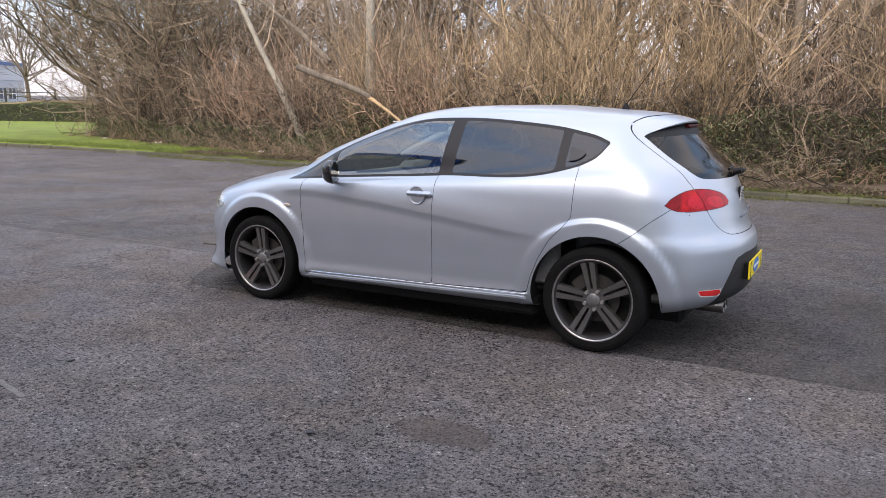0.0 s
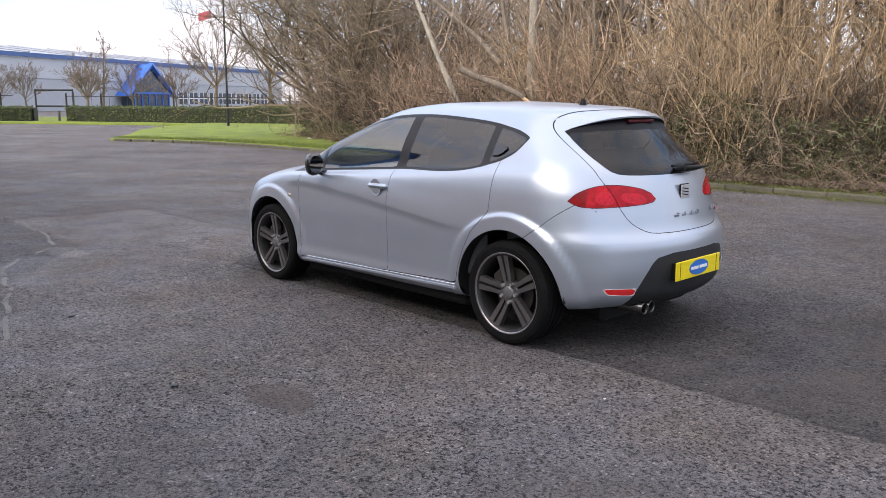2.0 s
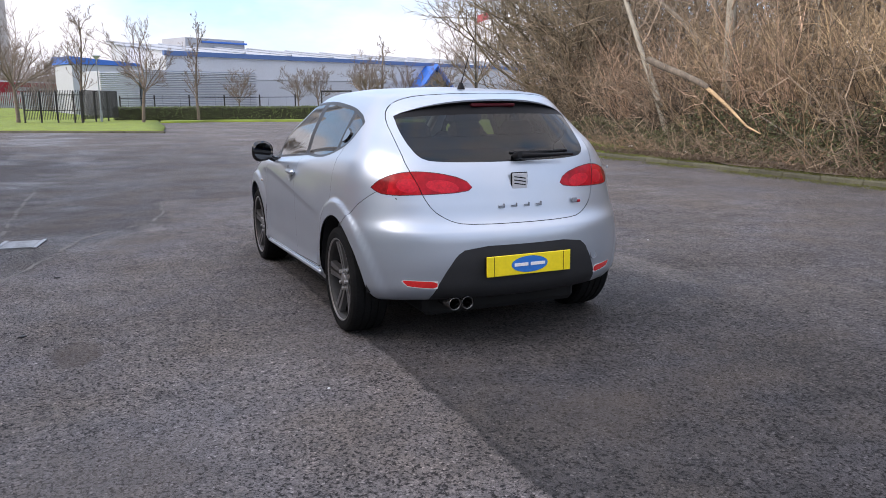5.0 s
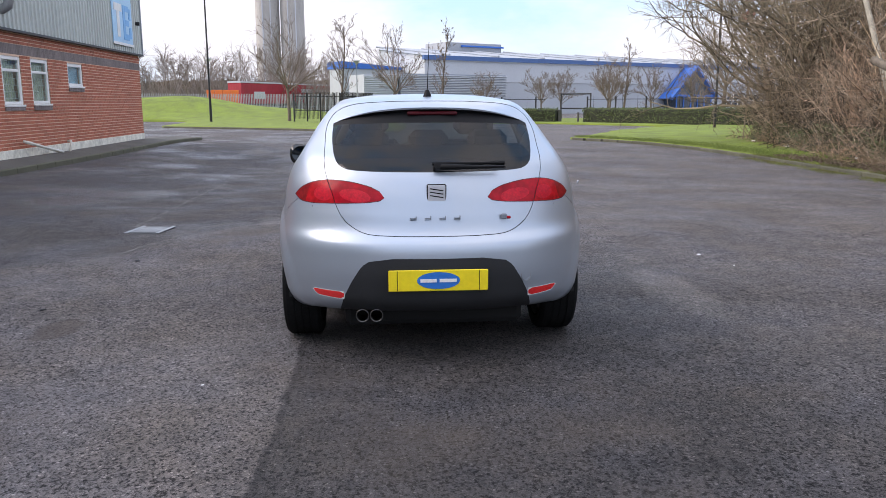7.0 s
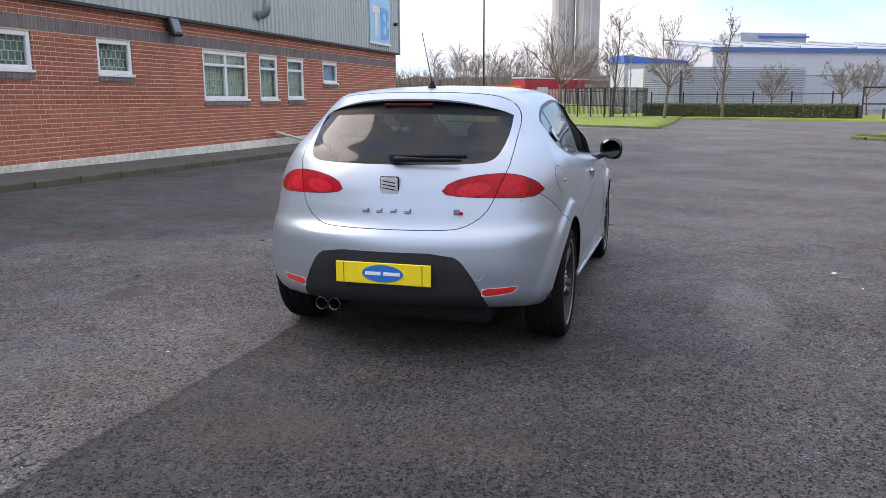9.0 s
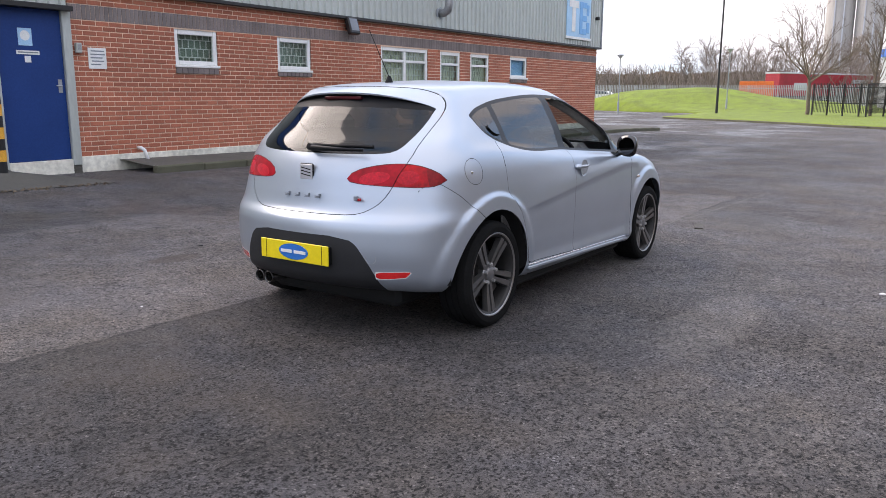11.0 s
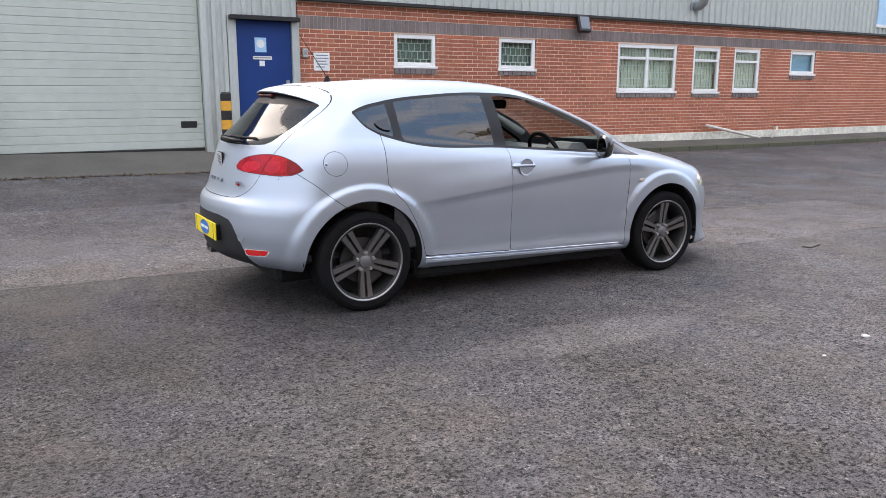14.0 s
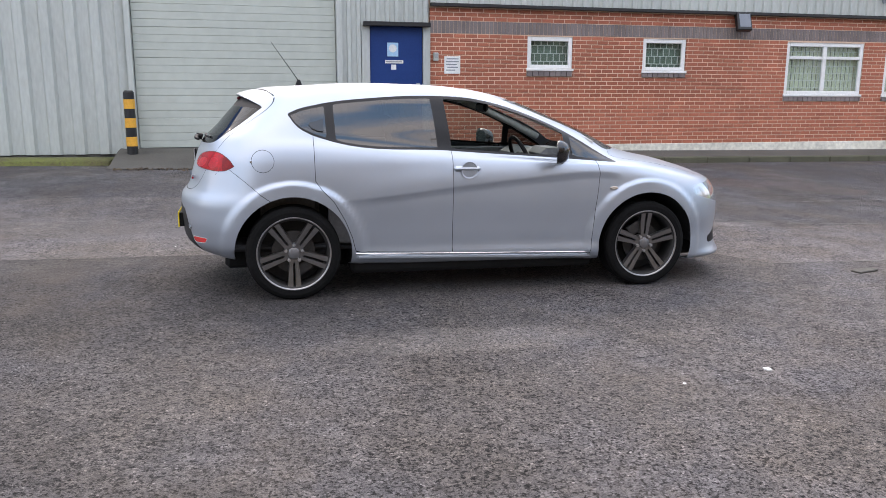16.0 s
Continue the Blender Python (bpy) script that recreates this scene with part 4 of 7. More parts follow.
RAILS.append(rail(-1.51, 0.09, 0.44, 0.4, 0.4, 2.6, 2.2, [(-2.0, 1.372), (-1.3, 1.408), (-0.8, 1.432), (-0.3, 1.435), (0.2, 1.415)], 0.05))
RAILS.append(rail(-1.35, -0.25, 0.2, 0.3, 0.3, 2.2, 2.2, [(-2.0, 1.40), (-1.3, 1.42), (-0.8, 1.449), (-0.3, 1.449), (0.2, 1.43)], 0.05))
RAILS.append(rail(-1.25, -0.35, 0.0, 0.2, 0.2, 2.0, 2.0, [(-2.0, 1.41), (-1.25, 1.425), (-0.8, 1.454), (-0.35, 1.452)], 0.05))


def crease_height(x):
    return spline([(-1.0, 0.645), (-0.7, 0.677), (-0.3, 0.724), (0.1, 0.771), (0.5, 0.809), (0.82, 0.832), (1.15, 0.815), (1.6, 0.77)], x)


def body_point(p):
    """Swells the arches and hollows the doors below the crease."""
    x, y, z = p
    out = 0.0
    for hx in (-HUB_X, HUB_X):
        d = math.hypot(x - hx, z - HUB_Z)
        if y > 0.5 and z < 0.85:
            out = max(out, 0.018 * smoothstep(0.492, 0.466, d) * smoothstep(0.12, 0.24, z + 0.06))
    zc = crease_height(x)
    if y > 0.5 and z < 1.0:
        side = smoothstep(-1.02, -0.7, x) * smoothstep(1.1, 0.95, x)
        out += side * (0.0065 * smoothstep(zc - 0.004, zc + 0.018, z) * smoothstep(zc + 0.2, zc + 0.05, z) - 0.0075 * smoothstep(zc + 0.006, zc - 0.034, z) * smoothstep(0.36, 0.52, z))
        out += 0.022 * smoothstep(0.36, 0.27, z) * smoothstep(-0.9, -0.8, x) * smoothstep(0.95, 0.85, x)
    return (x, y + out, z)


def half_shell():
    """The half skin as vertices and quads, smooth between the rails."""
    steps = [2, 5, 6, 7, 5, 10, 10, 7, 5, 5, 6, 6, 6, 4, 4, 3, 3]
    R = np.array(RAILS)
    rows = []
    n = len(R)
    for i in range(n - 1):
        p0, p1, p2, p3 = R[max(i - 1, 0)], R[i], R[i + 1], R[min(i + 2, n - 1)]
        d1 = np.maximum(np.linalg.norm(p2 - p1, axis=1), 1e-4)[:, None]
        d0 = np.maximum(np.linalg.norm(p1 - p0, axis=1), 1e-4)[:, None] if i else d1
        d2 = np.maximum(np.linalg.norm(p3 - p2, axis=1), 1e-4)[:, None] if i < n - 2 else d1
        m1 = (p2 - p1) if i == 0 else d1 * ((p1 - p0) / d0 * d1 + (p2 - p1) / d1 * d0) / (d0 + d1)
        m2 = (p2 - p1) if i == n - 2 else d1 * ((p2 - p1) / d1 * d2 + (p3 - p2) / d2 * d1) / (d1 + d2)
        for k in range(steps[i]):
            t = k / steps[i]
            rows.append(p1 * (1 + 2 * t) * (1 - t) ** 2 + m1 * t * (1 - t) ** 2 + p2 * t * t * (3 - 2 * t) + m2 * t * t * (t - 1))
    rows.append(R[-1])
    V = [body_point(tuple(p)) for row in rows for p in row]
    k = COLS + 1
    F = [[i * k + j, i * k + j + 1, (i + 1) * k + j + 1, (i + 1) * k + j] for i in range(len(rows) - 1) for j in range(COLS)]
    return V, F


class Cutter:
    """Splits faces along the zero line of a field, exactly."""

    def __init__(self, v):
        self.v = v

    def split(self, faces, field):
        val, cuts, inside, outside = {}, {}, [], []
        v = self.v

        def value(i):
            if i not in val:
                q = field(*v[i])
                val[i] = q if abs(q) > 1e-7 else 1e-7
            return val[i]
        for f in faces:
            vals = [value(i) for i in f]
            if min(vals) > 0:
                inside.append(f)
            elif max(vals) < 0:
                outside.append(f)
            else:
                a, b = [], []
                for k, i in enumerate(f):
                    j = f[(k + 1) % len(f)]
                    (a if vals[k] > 0 else b).append(i)
                    s = vals[(k + 1) % len(f)]
                    if (vals[k] > 0) != (s > 0):
                        key = (min(i, j), max(i, j))
                        if key not in cuts:
                            vi, vj = value(key[0]), value(key[1])
                            t = vi / (vi - vj)
                            p, q = v[key[0]], v[key[1]]
                            cuts[key] = len(v)
                            v.append(tuple(p[c] + (q[c] - p[c]) * t for c in range(3)))
                        a.append(cuts[key])
                        b.append(cuts[key])
                if len(a) > 2:
                    inside.append(a)
                if len(b) > 2:
                    outside.append(b)
        return inside, outside


def poly_field(poly, px, pz):
    """Signed distance to an outline, positive within."""
    best, inside = 1e9, False
    n = len(poly)
    for i in range(n):
        x0, z0 = poly[i]
        x1, z1 = poly[(i + 1) % n]
        ex, ez = x1 - x0, z1 - z0
        t = max(0.0, min(1.0, ((px - x0) * ex + (pz - z0) * ez) / (ex * ex + ez * ez)))
        best = min(best, math.hypot(px - x0 - t * ex, pz - z0 - t * ez))
        if (z0 > pz) != (z1 > pz) and px < x0 + (pz - z0) / (z1 - z0) * ex:
            inside = not inside
    return best if inside else -best


def belt(x):
    return spline([(-1.31, 1.235), (-1.26, 1.165), (-1.17, 1.105), (-1.06, 1.068), (-0.2, 0.996), (0.6, 0.945), (1.06, 0.913)], x)


def window_top(x):
    return spline([(-1.31, 1.235), (-1.25, 1.262), (-1.10, 1.30), (-0.7, 1.35), (-0.3, 1.368), (0.0, 1.352), (0.25, 1.298), (0.55, 1.19), (0.85, 1.035), (1.06, 0.913)], x)


def lamp_top(y):
    return spline([(0.272, 0.885), (0.285, 0.908), (0.325, 0.936), (0.40, 0.960), (0.50, 0.976), (0.58, 0.978), (0.65, 0.967), (0.70, 0.948), (0.74, 0.922), (0.766, 0.890)], y)


def lamp_low(y):
    return spline([(0.272, 0.885), (0.285, 0.876), (0.33, 0.866), (0.45, 0.857), (0.58, 0.853), (0.68, 0.853), (0.735, 0.864), (0.766, 0.890)], y)


def hatch_edge(z):
    return spline([(0.76, 0.478), (0.795, 0.507), (0.84, 0.53), (0.91, 0.553), (0.965, 0.575), (1.025, 0.597), (1.1, 0.613)], z)


FAR = -9.0

def arch(x, y, z):
    return ARCH_R - min(math.hypot(x - HUB_X, z - HUB_Z), math.hypot(x + HUB_X, z - HUB_Z)) if z < 0.8 and y > 0.4 else FAR


REAR_GLASS = [(-0.1, 1.019), (0.15, 1.020), (0.32, 1.022), (0.42, 1.026), (0.475, 1.032), (0.513, 1.048), (0.535, 1.075), (0.55, 1.12), (0.558, 1.17), (0.560, 1.215), (0.557, 1.245), (0.549, 1.258), (0.53, 1.264), (0.42, 1.270), (0.3, 1.274), (0.15, 1.277), (-0.1, 1.278)]


def lip_height(y):
    return 1.354 - 0.077 * min(1.0, abs(y) / 0.548) ** 2.6


def rear_glass(x, y, z):
    return poly_field(REAR_GLASS, y, z) if x < -1.30 else FAR


def under_spoiler(x, y, z):
    return min(z - 1.24, lip_height(y) - z, 0.557 - y) if x < -1.32 else FAR


def windscreen(x, y, z):
    if x < 0.02:
        return FAR
    return min(spline([(0.95, 0.60), (1.34, 0.445)], z) - y, z - 0.99, 1.35 - z)


def side_light(x, y, z):
    return min(z - belt(x), window_top(x) - z, x + 1.31, 1.06 - x) if y > 0.4 and z > 0.88 and z < 1.4 else FAR


def tail_lamp(x, y, z):
    return min(lamp_top(y) - z, z - lamp_low(y), y - 0.272, 0.766 - y) if x < -1.5 else FAR


HATCH = [(-0.3, 0.693), (0.2, 0.694), (0.31, 0.697), (0.365, 0.702), (0.405, 0.714), (0.445, 0.735), (0.478, 0.76), (0.507, 0.795), (0.53, 0.84), (0.553, 0.91), (0.575, 0.965), (0.593, 1.025), (0.6, 1.09), (0.599, 1.16), (0.6, 1.22), (0.593, 1.26), (0.581, 1.292), (0.563, 1.318), (0.538, 1.341), (0.505, 1.36), (0.463, 1.374), (0.418, 1.383), (0.358, 1.389), (0.2, 1.396), (-0.3, 1.398)]


def hatch(x, y, z):
    return poly_field(HATCH, y, z) if x < -1.3 and z < 1.42 else FAR


def diffuser(x, y, z):
    return lerp_list([(0.1, 0.52), (0.296, 0.517), (0.37, 0.495), (0.456, 0.452), (0.53, 0.405), (0.556, 0.378), (0.572, 0.345), (0.581, 0.28), (0.586, 0.15), (0.588, -0.2)], z) - y if x < -1.5 and z < 0.6 else FAR


def reflector(x, y, z):
    return poly_field(((0.494, 0.350), (0.492, 0.397), (0.58, 0.400), (0.678, 0.405), (0.642, 0.364), (0.57, 0.356)), y, z) if x < -1.5 else FAR


REAR_DOOR = [(-0.20, 1.03), (-0.20, 0.297), (-0.875, 0.318), (-0.90, 0.42), (-0.95, 0.54), (-1.02, 0.66), (-1.10, 0.745), (-1.14, 0.80), (-1.148, 1.2)]
FRONT_DOOR = [(-0.20, 1.03), (-0.20, 0.297), (0.835, 0.262), (0.85, 0.45), (0.885, 0.72), (0.895, 0.83), (0.86, 1.03)]


def rear_door(x, y, z):
    return poly_field(REAR_DOOR, x, z) if y > 0.5 and -1.4 < x < 0 else FAR


def front_door(x, y, z):
    return poly_field(FRONT_DOOR, x, z) if y > 0.5 and -0.6 < x < 1.2 else FAR


def bonnet(x, y, z):
    return min(spline([(0.9, 0.66), (1.3, 0.66), (1.75, 0.60), (2.0, 0.5)], x) - y, z - 0.70, x - 1.13 + 0.2 * y * y, 2.06 - 0.4 * y * y - x) if x > 0.9 and z < 0.99 else FAR


def headlamp(x, y, z):
    return min(y - 0.45, spline([(0.57, 0.50), (0.64, 0.74), (0.70, 0.80), (0.74, 0.72), (0.76, 0.5)], z) - y, z - 0.575, 0.755 - z, x - 1.70) if x > 1.5 else FAR


def front_grille(x, y, z):
    if x < 1.7:
        return FAR
    low = min(0.62 - y, z - 0.25, 0.40 - z)
    fog = min(y - 0.48, 0.69 - y, z - 0.275, 0.35 - 0.3 * (y - 0.6) - z)
    top = min(0.30 - y, z - 0.55, 0.66 - z)
    return max(low if y < 0.4 else FAR, fog, top)


def fuel_disc(x, y, z):
    return 0.073 - math.hypot(x + 1.478, z - 0.93) if y > 0.5 and abs(x + 1.478) < 0.2 else FAR


def bumper_line(x, y, z):
    """Positive below the line that parts bumper from wing, behind the rear arch."""
    line = lerp_list([(-2.2, 0.70), (-1.9, 0.70), (-1.76, 0.86), (-1.70, 0.875), (-1.60, 0.80), (-1.50, 0.715), (-1.40, 0.645), (-1.3, 0.58)], x)
    return min((line - z) * 0.75, -1.36 - x)


def build_car(at):
    V, F = half_shell()
    cut = Cutter(V)
    G = {}
    _, F = cut.split(F, arch)
    G["rear_glass"], F = cut.split(F, rear_glass)
    G["under_spoiler"], F = cut.split(F, under_spoiler)
    G["windscreen"], F = cut.split(F, windscreen)
    dlo, F = cut.split(F, side_light)
    G["tail_lamp"], F = cut.split(F, tail_lamp)
    rim, G["lamp_outer"] = cut.split(G["tail_lamp"], lambda x, y, z: hatch_edge(z) - y + 0.002)
    G["lamp_inner"], lamp_gap = cut.split(rim, lambda x, y, z: hatch_edge(z) - y - 0.002)
    for key in ("lamp_inner", "lamp_outer"):
        G[key], rim = cut.split(G[key], lambda x, y, z: tail_lamp(x, y, z) - 0.004)
        G[key + "_rim"] = rim
    G["lamp_bowl"], G["lamp_inner"] = cut.split(G["lamp_inner"], lambda x, y, z: 1 - ((y - 0.43) / 0.085) ** 2 - ((z - 0.898 - 0.12 * (y - 0.43)) / 0.034) ** 2)
    G["lamp_stop"], G["lamp_outer"] = cut.split(G["lamp_outer"], lambda x, y, z: 1 - ((y - 0.60) / 0.055) ** 2 - ((z - 0.905) / 0.038) ** 2)
    G["lamp_turn"], G["lamp_outer"] = cut.split(G["lamp_outer"], lambda x, y, z: y - 0.69 + 0.3 * (z - 0.9))
    G["reflector"], F = cut.split(F, reflector)
    G["reflector"], G["reflector_rim"] = cut.split(G["reflector"], lambda x, y, z: reflector(x, y, z) - 0.0035)
    G["diffuser"], F = cut.split(F, diffuser)
    G["headlamp"], F = cut.split(F, headlamp)
    G["grille"], F = cut.split(F, front_grille)
    seams = list(lamp_gap)
    for name, fn in (("hatch", hatch), ("rear_door", rear_door), ("front_door", front_door), ("bonnet", bonnet)):
        rim, rest = cut.split(F, lambda x, y, z: fn(x, y, z) + 0.0019)
        G[name], gap = cut.split(rim, lambda x, y, z: fn(x, y, z) - 0.0019)
        seams += gap
        F = rest
    rim, F = cut.split(F, lambda x, y, z: fuel_disc(x, y, z) + 0.0015)
    G["fuel_flap"], G["fuel_ring"] = cut.split(rim, lambda x, y, z: fuel_disc(x, y, z) - 0.0015)
    rim, F = cut.split(F, lambda x, y, z: bumper_line(x, y, z) + 0.0017)
    G["bumper"], gap = cut.split(rim, lambda x, y, z: bumper_line(x, y, z) - 0.0017)
    seams += [f for f in gap if V[f[0]][0] > -1.78]
    G["bumper"] += [f for f in gap if V[f[0]][0] <= -1.78]
    # the side windows: panes within a black frame
    panes = {"quarter_window": [(-1.075, 1.5), (-1.04, 0.8), (-1.5, 0.8), (-1.5, 1.5)],
             "rear_window": [(-0.985, 0.8), (-1.01, 1.5), (-0.335, 1.5), (-0.275, 0.8)],
             "front_window": [(-0.245, 1.5), (-0.17, 0.8), (0.665, 0.8), (0.62, 1.5)],
             "corner_window": [(0.715, 0.8), (0.68, 1.5), (1.5, 1.5), (1.5, 0.8)]}
    trim = dlo
    for name, poly in panes.items():
        G[name], trim = cut.split(trim, lambda x, y, z: min(poly_field(poly, x, z), side_light(x, y, z) - (0.016 if z - belt(x) < 0.05 else 0.02)))
    G["window_trim"], G["seam"], G["body"] = trim, seams, F

    def shell(keys, sides=(1, -1), sink=0.0):
        s = Shape()
        for sg in sides:
            ids, vs, fs = {}, [], []
            for key in keys:
                for f in G[key]:
                    loop = []
                    for i in f:
                        if i not in ids:
                            ids[i] = len(vs)
                            x, y, z = V[i]
                            vs.append((x, (y - (sink if y > 0.3 else 0)) * sg, z) if y > 1e-5 or sink else (x, 0.0, z))
                        loop.append(ids[i])
                    q = []
                    for i in loop:
                        if not q or vs[i] != vs[q[-1]]:
                            q.append(i)
                    if len(q) > 2:
                        fs.append(q[::-1] if sg == 1 else q)
            s.add(vs, fs)
        return s

    def welded(name, shape, mat, parent, label=""):
        ob = part(name, shape, mat, parent, label, smooth=True)
        bm = bmesh.new()
        bm.from_mesh(ob.data)
        bmesh.ops.remove_doubles(bm, verts=bm.verts, dist=0.0004)
        bmesh.ops.recalc_face_normals(bm, faces=bm.faces)
        bm.to_mesh(ob.data)
        bm.free()
        return ob

    car = thing("car", None, None, "silver blue five-door hatchback with dark alloy wheels, parked on asphalt", "car", at=at)
    body = welded("body", shell(["body"]), M_PAINT, car)
    welded("roof_and_pillar_trim", shell(["window_trim"], (1,)), M_SURROUND, car, "satin black window surround")
    welded("roof_and_pillar_trim", shell(["window_trim"], (-1,)), M_SURROUND, car, "satin black window surround")
    welded("seam", shell(["seam"], sink=0.004), M_SEAM, body)
    welded("fuel_flap", shell(["fuel_flap"], (-1,)), M_PAINT, car, "round fuel flap")
    welded("fuel_flap_gap", shell(["fuel_ring"], (-1,), 0.003), M_SEAM, body)
    welded("wing_panel", shell(["fuel_flap", "fuel_ring"], (1,)), M_PAINT, body)
    welded("bonnet", shell(["bonnet"]), M_PAINT, car)
    tail = welded("tailgate", shell(["hatch"]), M_PAINT, car)
    welded("spoiler_shadow_panel", shell(["under_spoiler"]), M_TRIM, tail, "black panel below the spoiler")
    bumper = welded("rear_bumper", shell(["bumper"]), M_PAINT, car)
    welded("diffuser", shell(["diffuser"]), M_PLASTIC, bumper, "dark grey plastic lower bumper")
    welded("rear_window_glass", shell(["rear_glass"]), M_TINT_REAR, tail, "tinted rear window")
    welded("windscreen", shell(["windscreen"]), M_CLEAR, car)
    welded("front_grille", shell(["grille"]), M_TRIM, car, "black grille mesh")
    for sg, side in ((1, "left"), (-1, "right")):
        fd = welded("front_door", shell(["front_door"], (sg,)), M_PAINT, car)
        rd = welded("rear_door", shell(["rear_door"], (sg,)), M_PAINT, car)
        welded("window", shell(["rear_window"], (sg,)), M_TINT, rd, "tinted rear door window")
        welded("quarter_window", shell(["quarter_window"], (sg,)), M_TINT, car, "tinted quarter window")
        welded("corner_window", shell(["corner_window"], (sg,)), M_TINT, fd)
        if sg == 1:
            welded("window", shell(["front_window"], (sg,)), M_CLEAR, fd)
        lamp = welded("tail_light", shell(["lamp_outer"], (sg,)), M_RED_DEEP, car, "red tail light")
        welded("lamp_rim", shell(["lamp_outer_rim"], (sg,)), M_RED_DARK, lamp)
        welded("stop_bowl", shell(["lamp_stop"], (sg,)), M_RED_LIT, lamp)
        welded("turn_lens", shell(["lamp_turn"], (sg,)), M_RED_BROWN, lamp)
        inner = welded("tail_light_inner", shell(["lamp_inner"], (sg,)), M_RED, tail, "red tail light")
        welded("lamp_rim", shell(["lamp_inner_rim"], (sg,)), M_RED_DARK, inner)
        welded("lamp_bowl", shell(["lamp_bowl"], (sg,)), M_RED_LIT, inner)
        rf = welded("reflector", shell(["reflector"], (sg,)), M_REFLECTOR, bumper, "red reflector with a pale edge")
        welded("reflector_edge", shell(["reflector_rim"], (sg,)), M_WHITE, rf)
        welded("headlight", shell(["headlamp"], (sg,)), M_LAMP, car, "clear headlight")
        # handle in its scooped recess
        hm = pose(-0.1, 0.864 * sg, 0.879)
        h = part("door_handle", Shape().box(-0.1, 0.095, -0.014, 0.022, -0.019, 0.019, 0.016), M_PAINT, fd, smooth=False, at=hm)
        part("recess", Shape().lathe([(0.0, 0.0), (0.05, 0.001), (0.058, 0.004)], 24, pose(0.01, 0.006 * sg, -0.01, -90 * sg)), M_PAINT, fd, at=hm)
        rp = part("side_repeater", Shape().lathe([(0.0, 0.008), (0.012, 0.007), (0.017, 0.0)], 20, pose(0, 0, 0, -90 * sg) @ Matrix.Diagonal((1.9, 0.75, 1, 1))), M_AMBER, car, "small clear amber side repeater", at=pose(1.0, 0.872 * sg, 0.735))
        # mirror
        mir = part("door_mirror", mirror_shape(sg), M_GLOSS, fd, "gloss black door mirror", smooth=True)
        part("mirror_glass", Shape().lathe([(0.0, 0.003), (0.98, 0.003), (1.0, 0.0)], 28, pose(0.5205, 0.942 * sg, 1.0, 0, 0, 18.8 * sg) @ pose(0, 0, 0, 0, -90, 0) @ Matrix.Diagonal((0.066, 0.077, 1, 1))), M_MIRROR, mir)
    add_wheels(car)
    add_car_details(car, tail, bumper, body)
    add_cabin(car)
    return car


def mirror_shape(sg):
    s = Shape()
    rings = []
    for k in range(9):
        a = k / 8
        x = 0.52 + 0.095 * a
        r = math.sqrt(max(0.0, 1 - (a * 0.96) ** 2.4))
        ring = []
        for j in range(20):
            t = 2 * math.pi * j / 20
            cy = math.copysign(abs(math.cos(t)) ** 0.78, math.cos(t)) * 0.089 * r
            cz = math.copysign(abs(math.sin(t)) ** 0.78, math.sin(t)) * (0.080 + 0.012 * math.cos(t)) * r
            ring.append((x - 0.34 * cy, (0.94 + cy) * sg, 1.0 + cz))
        rings.append(ring)
    vs = [p for r in rings for p in r]
    fs = [(i * 20 + j, i * 20 + (j + 1) % 20, (i + 1) * 20 + (j + 1) % 20, (i + 1) * 20 + j) for i in range(8) for j in range(20)]
    fs += [tuple(range(20))[::-1], tuple(range(160, 180))]
    s.add(vs, [f if sg == 1 else f[::-1] for f in fs])
    s.tube([(0.62, 0.77 * sg, 0.915), (0.60, 0.84 * sg, 0.93), (0.575, 0.9 * sg, 0.97)], [0.03, 0.022, 0.03], 10)
    return s


